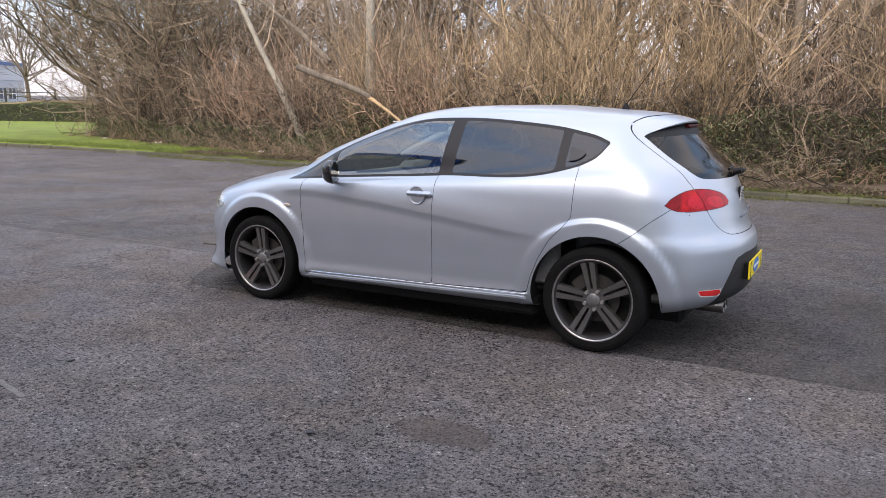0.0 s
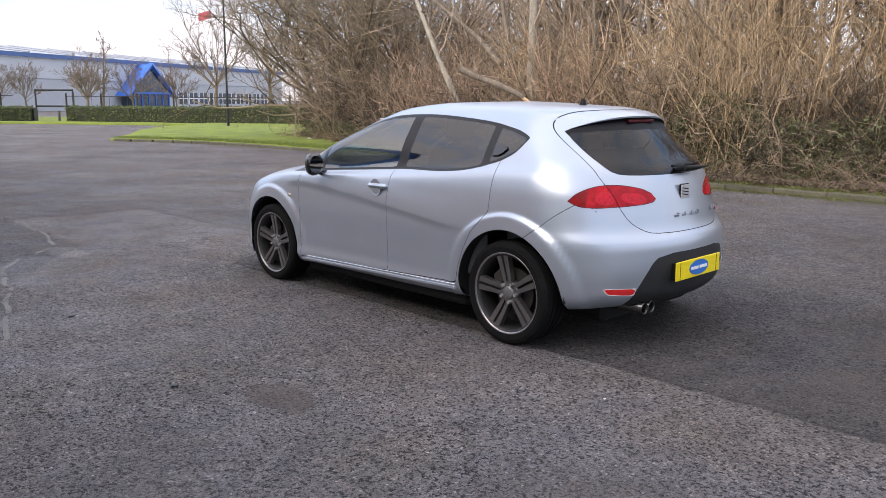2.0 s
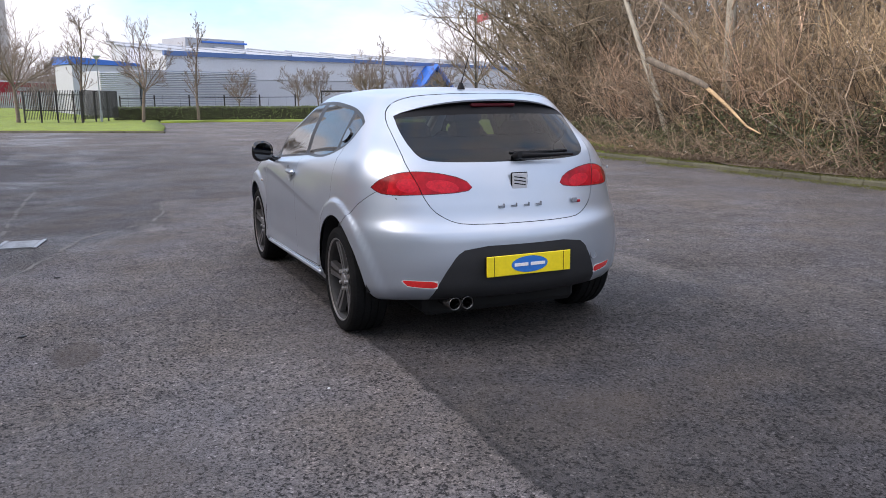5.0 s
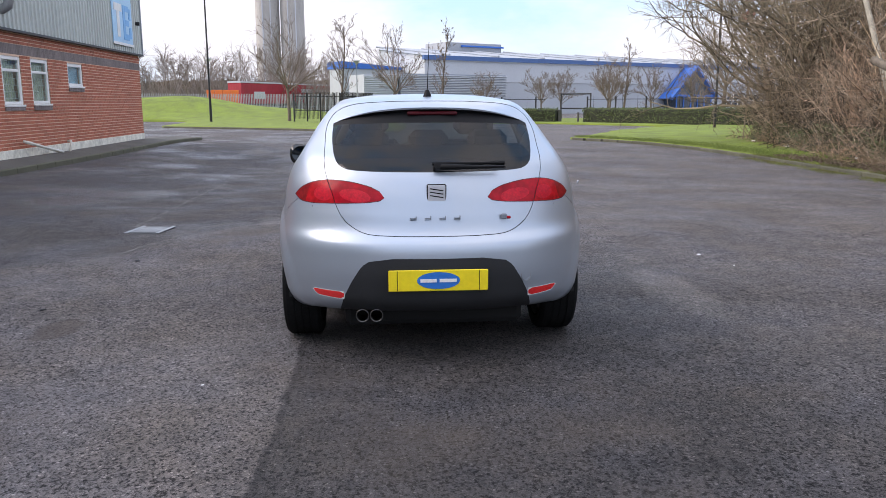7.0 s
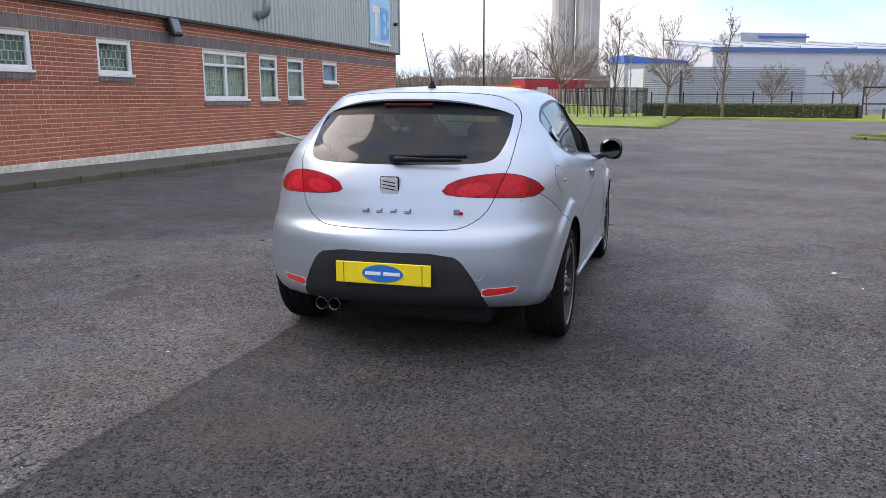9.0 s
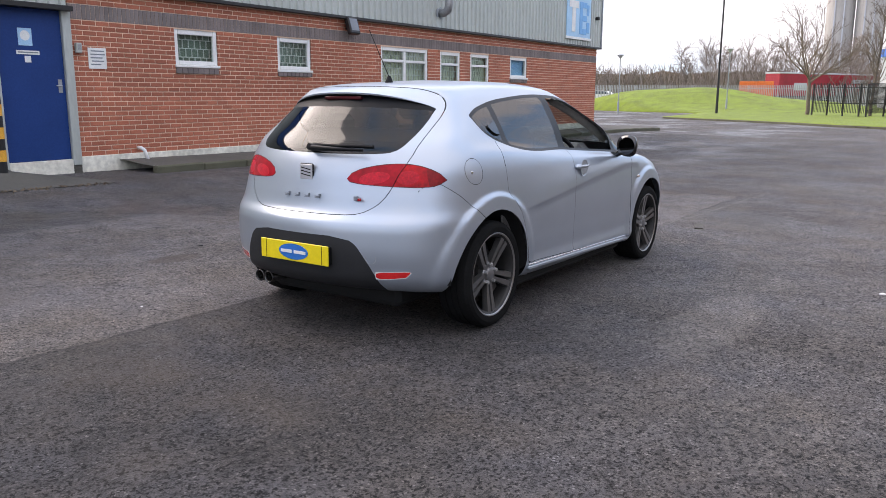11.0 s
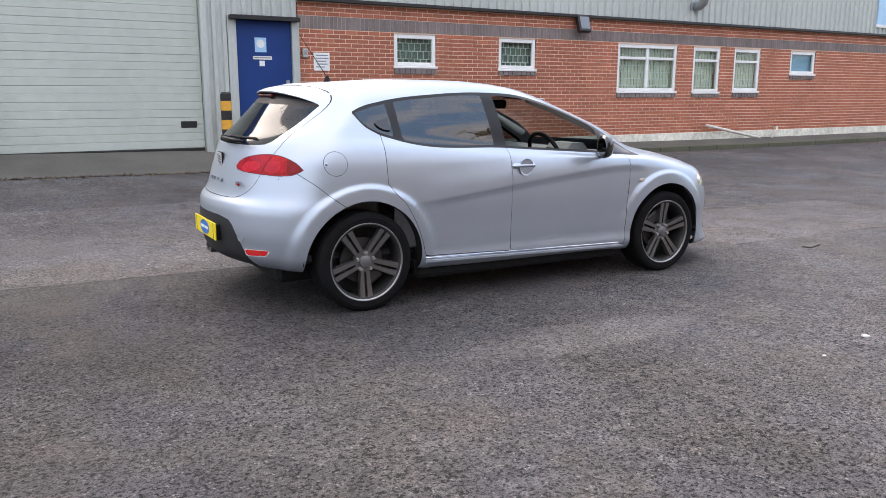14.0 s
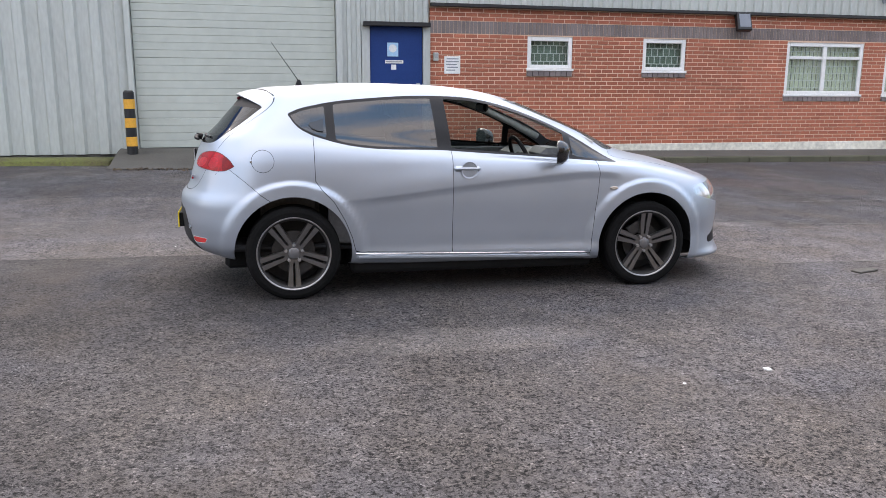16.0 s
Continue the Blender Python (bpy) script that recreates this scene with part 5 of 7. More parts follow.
def add_wheels(car):
    tyre = Shape().lathe([(0.243, -0.100), (0.254, -0.106), (0.282, -0.109), (0.302, -0.102), (0.314, -0.086), (0.317, -0.05), (0.317, -0.046), (0.311, -0.045),
                          (0.311, -0.037), (0.317, -0.036), (0.3175, -0.004), (0.311, -0.003), (0.311, 0.003), (0.3175, 0.004), (0.317, 0.036), (0.311, 0.037),
                          (0.311, 0.045), (0.317, 0.046), (0.317, 0.05), (0.314, 0.086), (0.302, 0.102), (0.282, 0.109), (0.254, 0.106), (0.243, 0.100)], 72)
    # the barrel and the disc closing its back are both coloured near black
    barrel = Shape().lathe([(0.229, -0.10), (0.223, -0.02), (0.221, 0.04), (0.2235, 0.080), (0.229, 0.091), (0.2385, 0.097)], 64).lathe([(0.0, -0.06), (0.222, -0.06)], 48)
    rim = Shape().lathe([(0.2385, 0.097), (0.245, 0.104), (0.2505, 0.103), (0.249, 0.088)], 64)
    spokes = Shape()
    for k in range(5):
        for sd in (-1, 1):
            a = 72 * k + 90
            m = pose(0, 0, 0, 0, 0, a)
            for r0, r1, z0, z1 in ((0.045, 0.135, 0.066, 0.075), (0.13, 0.231, 0.074, 0.090)):
                w0, w1 = 0.0135 + 0.008 * (r0 - 0.045) / 0.18, 0.0135 + 0.008 * (r1 - 0.045) / 0.18
                c0, c1 = sd * (0.0175 + 0.05 * (r0 - 0.045)), sd * (0.0175 + 0.05 * (r1 - 0.045))
                vs = [(r0, c0 - w0, z0 - 0.03), (r0, c0 + w0, z0 - 0.03), (r1, c1 + w1, z1 - 0.035), (r1, c1 - w1, z1 - 0.035),
                      (r0, c0 - w0 * 0.8, z0), (r0, c0 + w0 * 0.8, z0), (r1, c1 + w1 * 0.8, z1), (r1, c1 - w1 * 0.8, z1)]
                fs = [(0, 3, 2, 1), (4, 5, 6, 7), (0, 1, 5, 4), (1, 2, 6, 5), (2, 3, 7, 6), (3, 0, 4, 7)]
                spokes.add([m @ Vector(p) for p in vs], fs)
    hub = Shape().lathe([(0.0, 0.066), (0.066, 0.066), (0.07, 0.06), (0.07, 0.02)], 30)
    cap = Shape().lathe([(0, 0.08), (0.034, 0.079), (0.04, 0.074), (0.041, 0.064)], 24)
    disc = Shape().lathe([(0.06, 0.012), (0.145, 0.012), (0.145, -0.01), (0.06, -0.01)], 40, close=True)
    bell = Shape().lathe([(0.0, 0.03), (0.07, 0.03), (0.075, 0.0)], 24)
    caliper = Shape()
    caliper.box(0.08, 0.165, -0.07, 0.07, -0.03, 0.045, 0.012)
    first = None
    for hx in (HUB_X, -HUB_X):
        for sg in (1, -1):
            at = pose(hx, 0.758 * sg, HUB_Z + 0.002) @ (pose(0, 0, 0, -90, 0, 0) if sg == 1 else pose(0, 0, 0, 90, 0, 0)) @ pose(0, 0, 0, 0, 0, (180 if hx > 0 else 190) if sg == 1 else (0 if hx > 0 else 180))
            wheel = part("wheel", tyre, M_TYRE, car, "wide low-profile tyre on a dark five twin-spoke alloy", at=at)
            part("rim", rim, M_ALLOY_LIP, wheel, smooth=True)
            part("rim_barrel", barrel, M_RIM_DARK, wheel, smooth=True)
            part("spokes", spokes, M_ALLOY, wheel)
            part("hub", hub, M_ALLOY, wheel)
            part("centre_cap", cap, M_CAP, wheel, smooth=True)
            for k in range(5):
                a = radians(72 * k + 54)
                part("wheel_bolt", Shape().lathe([(0, 0.086), (0.0105, 0.085), (0.0125, 0.066)], 8), M_BOLT, wheel, at=pose(0.057 * math.cos(a), 0.057 * math.sin(a), 0))
            part("brake_disc", disc, M_DISC, wheel)
            part("disc_bell", bell, M_DISC, wheel)
            part("brake_caliper", caliper, M_DISC, wheel, at=pose(0, 0, 0, 0, 0, 120))
            well = Shape()
            prof = [(hx + 0.40 * math.cos(radians(a)), HUB_Z + 0.40 * math.sin(radians(a))) for a in range(0, 181, 6)]
            prof = prof + [(hx - 0.40, 0.19)] if hx > 0 else [(hx + 0.40, 0.19)] + prof
            n = len(prof)
            vs = [(x, 0.42 * sg, z) for x, z in prof] + [(x, (0.72 if z < 0.25 else 0.815 + 0.046 * smoothstep(1.55, 1.2, abs(x))) * sg, z) for x, z in prof]
            well.add(vs, [(i, i + 1, n + i + 1, n + i) for i in range(n - 1)] + [tuple(range(n))])
            part("wheel_arch_liner", well, M_SEAM, car)
    part("underbody", Shape().box(-1.75, 1.95, -0.5, 0.5, 0.15, 0.30, 0.03).box(-0.9, 0.9, -0.78, 0.78, 0.145, 0.29, 0.03), M_SEAM, car, "black underbody")


# the slope of the side glass just ahead of the rear quarter, one for each side
HANDLE_AT = {sg: Matrix(((1, 0, 0, -1.12), (0, -0.47 * sg, 0.88 * sg, 0.719 * sg), (0, 0.88, 0.47, 1.157), (0, 0, 0, 1))) for sg in (1, -1)}


def add_car_details(car, tail, bumper, body):
    skin = [p for p in half_shell()[0] if p[0] < -1.3 and p[2] > 1.0]

    def rear_skin(y, z):
        """The skin's place along the car at that height."""
        near = sorted(((p[1] - abs(y)) ** 2 + (p[2] - z) ** 2, p[0]) for p in skin)[:5]
        w = [1 / (d + 2e-6) for d, _ in near]
        return sum(q * x for q, (_, x) in zip(w, near)) / sum(w)
    us = [i / 32 * 2 - 1 for i in range(33)]

    def crest(u, w):
        y, a = 0.54 * u, abs(u)
        z1 = lip_height(y) + 0.002
        z = (1.396 - 0.012 * a - 0.04 * a ** 4) * (1 - w) + z1 * w
        over = 0.04 * (1 - a ** 3) * w ** 1.3
        return (rear_skin(y, z) - over - 0.004 * math.sin(math.pi * min(1, w * 0.5 + 0.02)) * (1 - a ** 6), y, z + 0.004 * (1 - a ** 6) * min(1, w * 3))

    def under(u, w):
        y = 0.54 * u
        ex, _, ez = crest(u, 1.0)
        a = 1 - abs(u) ** 3
        keys = [(ex, ez), (ex + 0.003 * a, ez - 0.010 * a), (ex + 0.022 * a, ez - 0.022 * a), (ex + 0.05 * a, ez - 0.03 * a)]
        return (keys[w][0], y, keys[w][1])
    spoiler = part("roof_spoiler", Shape().grid(crest, us, [i / 8 for i in range(9)]).grid(under, us, [0, 1]), M_PAINT, tail, smooth=True)
    part("spoiler_lip", Shape().grid(under, us, [1, 2, 3]), M_TRIM, spoiler, "dark underside of the spoiler", smooth=True)
    part("brake_light", Shape().box(-1.64, -1.585, -0.14, 0.14, 1.318, 1.338, 0.006), M_RED_DARK, spoiler, "dark red high brake light")
    # rear wiper
    wp = part("rear_wiper", Shape().tube([(-1.915, -0.01, 1.045), (-1.935, -0.03, 1.05), (-1.93, -0.2, 1.048), (-1.90, -0.37, 1.047)], [0.012, 0.018, 0.012, 0.007], 8), M_TRIM, tail, "black rear wiper", smooth=True)
    part("wiper_cap", Shape().lathe([(0.0, 0.05), (0.018, 0.048), (0.024, 0.0)], 14, pose(-1.895, -0.01, 1.045, 0, -75, 0)), M_TRIM, wp)
    part("wiper_blade", Shape().tube([(rear_skin(-0.38, 1.064) - 0.006, -0.38, 1.064), (rear_skin(-0.18, 1.064) - 0.008, -0.18, 1.064), (rear_skin(0.02, 1.064) - 0.006, 0.02, 1.064)], 0.008, 6), M_TRIM, wp)
    # badge and lettering as plain shapes
    m_badge = material("satin_chrome", (0.6, 0.6, 0.62), 0.35, 0.5, 0.04)
    em = part("emblem", Shape().box(-1.955, -1.942, -0.052, 0.052, 0.868, 0.962, 0.012), M_TRIM, tail, "square chrome emblem with dark edges")
    part("emblem_face", Shape().box(-1.9585, -1.9515, -0.046, 0.046, 0.874, 0.956, 0.001), m_badge, em)
    for k in range(3):
        c = pose(-1.9595, 0, 0.897 + 0.018 * k, 9, 0, 0)
        part("emblem_bar", Shape().box(-0.001, 0.002, -0.036, 0.036, -0.0028, 0.0028, 0.0005, c), M_TRIM, em)
    for k in range(4):
        a = 0.125 - 0.077 * k
        part("badge_bar", Shape().box(-1.988, -1.97, a - 0.017, a + 0.017, 0.784, 0.788, 0.001).box(-1.988, -1.97, a - 0.017, a + 0.017, 0.776, 0.7795, 0.001).box(-1.988, -1.97, a - 0.017, a - 0.013, 0.776, 0.798, 0.001), M_INK, tail)
    part("badge_bar", Shape().box(-1.957, -1.94, -0.375, -0.345, 0.775, 0.802, 0.004), M_INK, tail)
    part("badge_bar", Shape().box(-1.957, -1.945, -0.395, -0.372, 0.775, 0.79, 0.004), M_RED, tail)
    part("towing_cover", Shape().lathe([(0.030, -0.004), (0.030, 0.0025), (0.0275, 0.0025), (0.0275, -0.004)], 28, Matrix.Translation((-1.972, -0.478, 0.47)) @ Vector((-0.92, -0.37, 0.12)).to_track_quat("Z", "Y").to_matrix().to_4x4()), M_STEEL, bumper, "round towing eye cover")
    plate = part("number_plate", Shape().box(-2.072, -2.064, -0.26, 0.26, 0.415, 0.527, 0.003), M_PLATE, bumper, "yellow plate with a blue oval")
    part("plate_holder", Shape().box(-2.0635, -2.03, -0.255, 0.255, 0.42, 0.52, 0.004), M_TRIM, plate)
    part("oval", Shape().prism([(0.112 * math.cos(a * math.pi / 18), 0.045 * math.sin(a * math.pi / 18)) for a in range(36)], 0.002, pose(-2.0725, 0, 0.471, 90, 0, -90)), M_PLATE_BLUE, plate)
    for a, c in ((0.095, 0.01), (-0.005, -0.095)):
        part("text_bar", Shape().box(-2.0765, -2.0745, min(a, c), max(a, c), 0.462, 0.48, 0.0006), M_WHITE, plate)
    for a in (-0.215, 0.213):
        part("plate_edge", Shape().box(-2.0738, -2.0721, a, a + 0.003, 0.418, 0.524, 0.0004), M_TRIM, plate)
    for ey in (0.40, 0.325):
        e = part("exhaust_tip", Shape().lathe([(0.036, 0.0), (0.036, 0.16), (0.033, 0.163), (0.029, 0.155), (0.029, 0.02)], 28, pose(-1.80, ey, 0.262, 0, -90, 0)), M_EXHAUST, car, "dark steel exhaust tip", smooth=True)
        part("exhaust_bore", Shape().lathe([(0.0, 0.03), (0.0285, 0.03)], 20, pose(-1.80, ey, 0.262, 0, -90, 0)), M_SEAM, e)
    ae = part("aerial", Shape().lathe([(0.028, 0.0), (0.024, 0.015), (0.012, 0.045), (0.007, 0.05)], 16, pose(-1.19, 0, 1.42)), M_TRIM, car, "black roof aerial", smooth=True)
    part("aerial_rod", Shape().tube([(-1.19, 0, 1.46), (-1.385, 0.0, 1.735)], [0.003, 0.0018], 6), M_TRIM, ae)
    part("fuel_flap_latch", Shape().box(-1.560, -1.546, -0.862, -0.85, 0.922, 0.939, 0.003), M_CHROME, car)
    for sg in (1, -1):
        # inner lamp and split line
        part("side_skirt", Shape().box(-0.87, 0.85, 0.84, 0.873, -0.04, -0.002, 0.012, Matrix.Diagonal((1, sg, 1, 1)) @ pose(0, 0, 0.284, 0, 1.2, 0)), M_PAINT, car)
        part("rear_door_handle", Shape().prism([(0.045, 0.05), (0.01, 0.036), (-0.045, 0.02), (-0.052, 0.006), (-0.03, -0.022), (0.005, -0.04), (0.045, -0.045)], 0.012, HANDLE_AT[sg]), M_GLOSS, car, "hidden black handle beside the quarter window")
        part("sill_strip", Shape().box(-0.88, 0.86, 0.866, 0.875, 0.0, 0.007, 0.002, Matrix.Diagonal((1, sg, 1, 1)) @ pose(0, 0, 0.284, 0, 1.2, 0)), M_CHROME, car, "thin bright sill edge")


def seat(m, wide, parent, rest=True):
    s = Shape()
    s.box(-0.25, 0.27, -wide, wide, -0.09, 0.09, 0.06, m)
    ob = part("seat", s, M_CLOTH, parent, "dark grey cloth seat")
    b = m @ pose(-0.24, 0, 0.08, 0, -14, 0)
    part("backrest", Shape().box(-0.08, 0.08, -wide, wide, -0.02, 0.56, 0.06, b), M_CLOTH, ob)
    if rest:
        part("headrest", Shape().box(-0.05, 0.05, -0.14, 0.14, 0.60, 0.80, 0.05, b), M_CLOTH, ob)
    return ob


def add_cabin(car):
    part("cabin_floor", Shape().box(-1.75, 0.95, -0.73, 0.73, 0.31, 0.36, 0.02), M_CLOTH, car)
    for sg in (1, -1):
        mm = Matrix.Diagonal((1, sg, 1, 1))
        part("door_card", Shape().box(-1.05, 0.85, 0.745, 0.775, 0.36, 0.93, 0.02, mm), M_DASH, car)
        seat(pose(-0.02, 0.37 * sg, 0.52), 0.24, car)
        part("rear_side_trim", Shape().box(-1.5, -1.1, 0.58, 0.66, 0.36, 1.0, 0.03, mm), M_DASH, car)
        part("sun_visor", Shape().box(0.22, 0.36, 0.1, 0.46, 1.325, 1.335, 0.004, mm), M_LINING, car)
        part("pillar_lining", Shape().tube([(0.93, 0.585 * sg, 1.03), (0.68, 0.545 * sg, 1.145), (0.45, 0.505 * sg, 1.24), (0.2, 0.455 * sg, 1.325)], [0.03, 0.03, 0.028, 0.025], 8), M_LINING, car, "pale grey windscreen pillar lining", smooth=True)
    rs = seat(pose(-0.92, 0, 0.52), 0.62, car, False)
    for y in (-0.36, 0, 0.36):
        part("headrest", Shape().box(-1.30, -1.21, y - 0.12, y + 0.12, 1.10, 1.23, 0.04), M_CLOTH, rs)
    part("parcel_shelf", Shape().box(-1.68, -1.2, -0.5, 0.5, 0.96, 0.985, 0.01), M_CLOTH, car)
    dash = Shape()
    prof = [(0.62, 0.42), (0.58, 0.72), (0.62, 0.90), (0.72, 0.955), (0.85, 0.945), (0.98, 0.92), (0.98, 0.4)]
    dash.prism([(x, z) for x, z in prof], 1.36, pose(0, 0.68, 0, 90))
    part("dashboard", dash, M_DASH, car)
    part("instrument_hood", Shape().box(0.56, 0.76, -0.55, -0.2, 0.9, 1.0, 0.05), M_DASH, car)
    wheel = Shape()
    n = 28
    for k in range(n):
        a, c = 2 * math.pi * k / n, 2 * math.pi * (k + 1) / n
        wheel.tube([(0, 0.185 * math.cos(a), 0.185 * math.sin(a)), (0, 0.185 * math.cos(c), 0.185 * math.sin(c))], 0.016, 8, False)
    wheel.box(-0.02, 0.03, -0.07, 0.07, -0.06, 0.06, 0.02).box(-0.005, 0.015, -0.18, 0.18, -0.022, 0.022, 0.008).box(-0.005, 0.015, -0.02, 0.02, -0.18, 0, 0.008)
    sw = part("steering_wheel", wheel, M_TRIM, car, at=pose(0.46, -0.37, 0.90, 0, -24, 0), smooth=False)
    part("column", Shape().tube([(0.48, -0.37, 0.89), (0.68, -0.37, 0.8)], 0.035, 10), M_DASH, car)
    part("rear_view_mirror", Shape().box(-0.02, 0.02, -0.13, 0.13, -0.035, 0.035, 0.018, pose(0.24, 0.0, 1.285)), M_TRIM, car)
    part("headlining", Shape().grid(lambda u, w: (-1.36 + 1.56 * u, (w * 2 - 1) * 0.46, 1.325 + 0.07 * math.sin(math.pi * min(1, max(0, 0.15 + 0.75 * u))) - 0.03 * (w * 2 - 1) ** 2), [i / 12 for i in range(13)], [i / 8 for i in range(9)]), M_LINING, car, smooth=True)


build_car(pose(0, 0, 0.002, 0, 0.77, 0))

# ---- plants ----
def stick(s, pts, r0, r1, sides=3):
    """A thin tapered stalk."""
    n = len(pts)
    vs, fs = [], []
    d = (pts[-1] - pts[0]).normalized()
    a = d.orthogonal().normalized()
    c = d.cross(a)
    for i, p in enumerate(pts):
        r = r0 + (r1 - r0) * i / (n - 1)
        for k in range(sides):
            t = 2 * math.pi * k / sides
            vs.append(p + a * (r * math.cos(t)) + c * (r * math.sin(t)))
    for i in range(n - 1):
        for k in range(sides):
            q = (k + 1) % sides
            fs.append((i * sides + k, i * sides + q, (i + 1) * sides + q, (i + 1) * sides + k))
    s.add(vs, fs)


def wander(rng, p, d, length, n, bend, lift=0.0):
    """A wavering line from p along d."""
    pts = [p.copy()]
    d = d.normalized()
    for _ in range(n):
        d = (d + Vector((rng.gauss(0, bend), rng.gauss(0, bend), rng.gauss(0, bend * 0.7) + lift))).normalized()
        p = p + d * (length / n)
        pts.append(p.copy())
    return pts


def around(rng, d, angle):
    """A direction at about that angle from d."""
    d = d.normalized()
    a = d.orthogonal().normalized()
    t = rng.uniform(0, 2 * math.pi)
    side = a * math.cos(t) + d.cross(a) * math.sin(t)
    return d * math.cos(angle) + side * math.sin(angle)


def shrub_shape(seed, stems, height, spread, twigs, bend=0.1, lean=0.35, r=0.0135, lift=0.02, up=0.75, fan=1.45):
    rng = random.Random(seed)
    s, fine = Shape(), Shape()
    for _ in range(stems):
        a, q = rng.uniform(0, 6.283), spread * math.sqrt(rng.random())
        p = Vector((q * math.cos(a), q * math.sin(a), -0.05))
        d = Vector((rng.gauss(0, lean), rng.gauss(0, lean), 1))
        h = height * rng.uniform(0.45, 1.1)
        pts = wander(rng, p, d, h, 4, bend * 1.2, lift)
        rr = r * rng.uniform(0.5, 1.3)
        stick(s, pts, rr, rr * 0.3)
        for _ in range(twigs):
            k = rng.uniform(0.7, 3.7)
            i = int(k)
            b = pts[i].lerp(pts[i + 1], k - i)
            t = wander(rng, b, around(rng, pts[i + 1] - pts[i], rng.uniform(0.35 * fan, fan)) + Vector((0, 0, 0.25 * up)), h * rng.uniform(0.1, 0.36), 2, bend * 1.8 + 0.1, lift)
            stick(fine, t, rr * 0.5, rr * 0.25)
            if rng.random() < 0.8:
                t2 = wander(rng, t[1], around(rng, t[2] - t[1], 0.8), h * rng.uniform(0.05, 0.15), 1, bend * 2)
                stick(fine, t2, rr * 0.34, rr * 0.22)
    return s, fine


def tree_shape(seed, height, limbs=9, trunk_r=0.13, angle=0.75, levels=3, first=0.3, spread=1.0, fine=1.0, sides=7, twist=0.12, reach=0.48, thin=0.0035):
    """Trunk as one shape, crown of bare limbs as another."""
    rng = random.Random(seed)
    trunk, crown = Shape(), Shape()
    pts = wander(rng, Vector((0, 0, -0.1)), Vector((rng.gauss(0, 0.04), rng.gauss(0, 0.04), 1)), height * 0.8, 9, 0.05, 0.02)
    stick(trunk, pts, trunk_r, trunk_r * 0.22, sides + 2)

    def grow(p, d, length, r, level):
        n = 5 if level == 1 else 3 if level == 2 else 2
        line = wander(rng, p, d, length, n, twist * (1 + 0.35 * level), 0.05)
        stick(crown, line, r, r * 0.35, max(3, sides - 2 * level))
        if level >= levels:
            return
        for _ in range(int((5 if level == 1 else 5) * fine)):
            k = rng.uniform(0.7, n - 0.05)
            i = int(k)
            b = line[i].lerp(line[i + 1], k - i)
            grow(b, around(rng, line[i + 1] - line[i], rng.uniform(0.35, 0.95)) + Vector((0, 0, 0.2)), length * rng.uniform(0.3, 0.55), max(thin, r * 0.45), level + 1)
    for k in range(limbs):
        f = first + (0.97 - first) * (k + rng.random() * 0.7) / limbs
        q = f * 9
        i = min(8, int(q))
        b = pts[i].lerp(pts[i + 1], q - i)
        d = around(rng, Vector((0, 0, 1)), angle * rng.uniform(0.75, 1.25))
        grow(b, d, height * reach * spread * (1.15 - 0.75 * (f - first)), trunk_r * 0.42 * (1.2 - 0.8 * f), 1)
    return trunk, crown


def plant_tree(kind_name, shapes, bark, twig, label, category="tree", group=""):
    t = thing(kind_name, None, None, label, category, group)
    part("trunk", shapes[0], bark, t, smooth=True)
    part("crown", shapes[1], twig, t)
    return t


def leaf_cloud(rng, count, place, size):
    """Small folded leaves at the places that place() gives."""
    s = Shape()
    for _ in range(count):
        p = place()
        a = Vector((rng.gauss(0, 1), rng.gauss(0, 1), rng.gauss(0, 0.7))).normalized()
        c = a.orthogonal().normalized()
        q = rng.uniform(0.6, 1.3) * size
        n = a.cross(c)
        s.add([p - a * q, p + c * q * 0.45 + n * q * 0.12, p + a * q, p - c * q * 0.45 + n * q * 0.12], [(0, 1, 2), (0, 2, 3)])
    return s


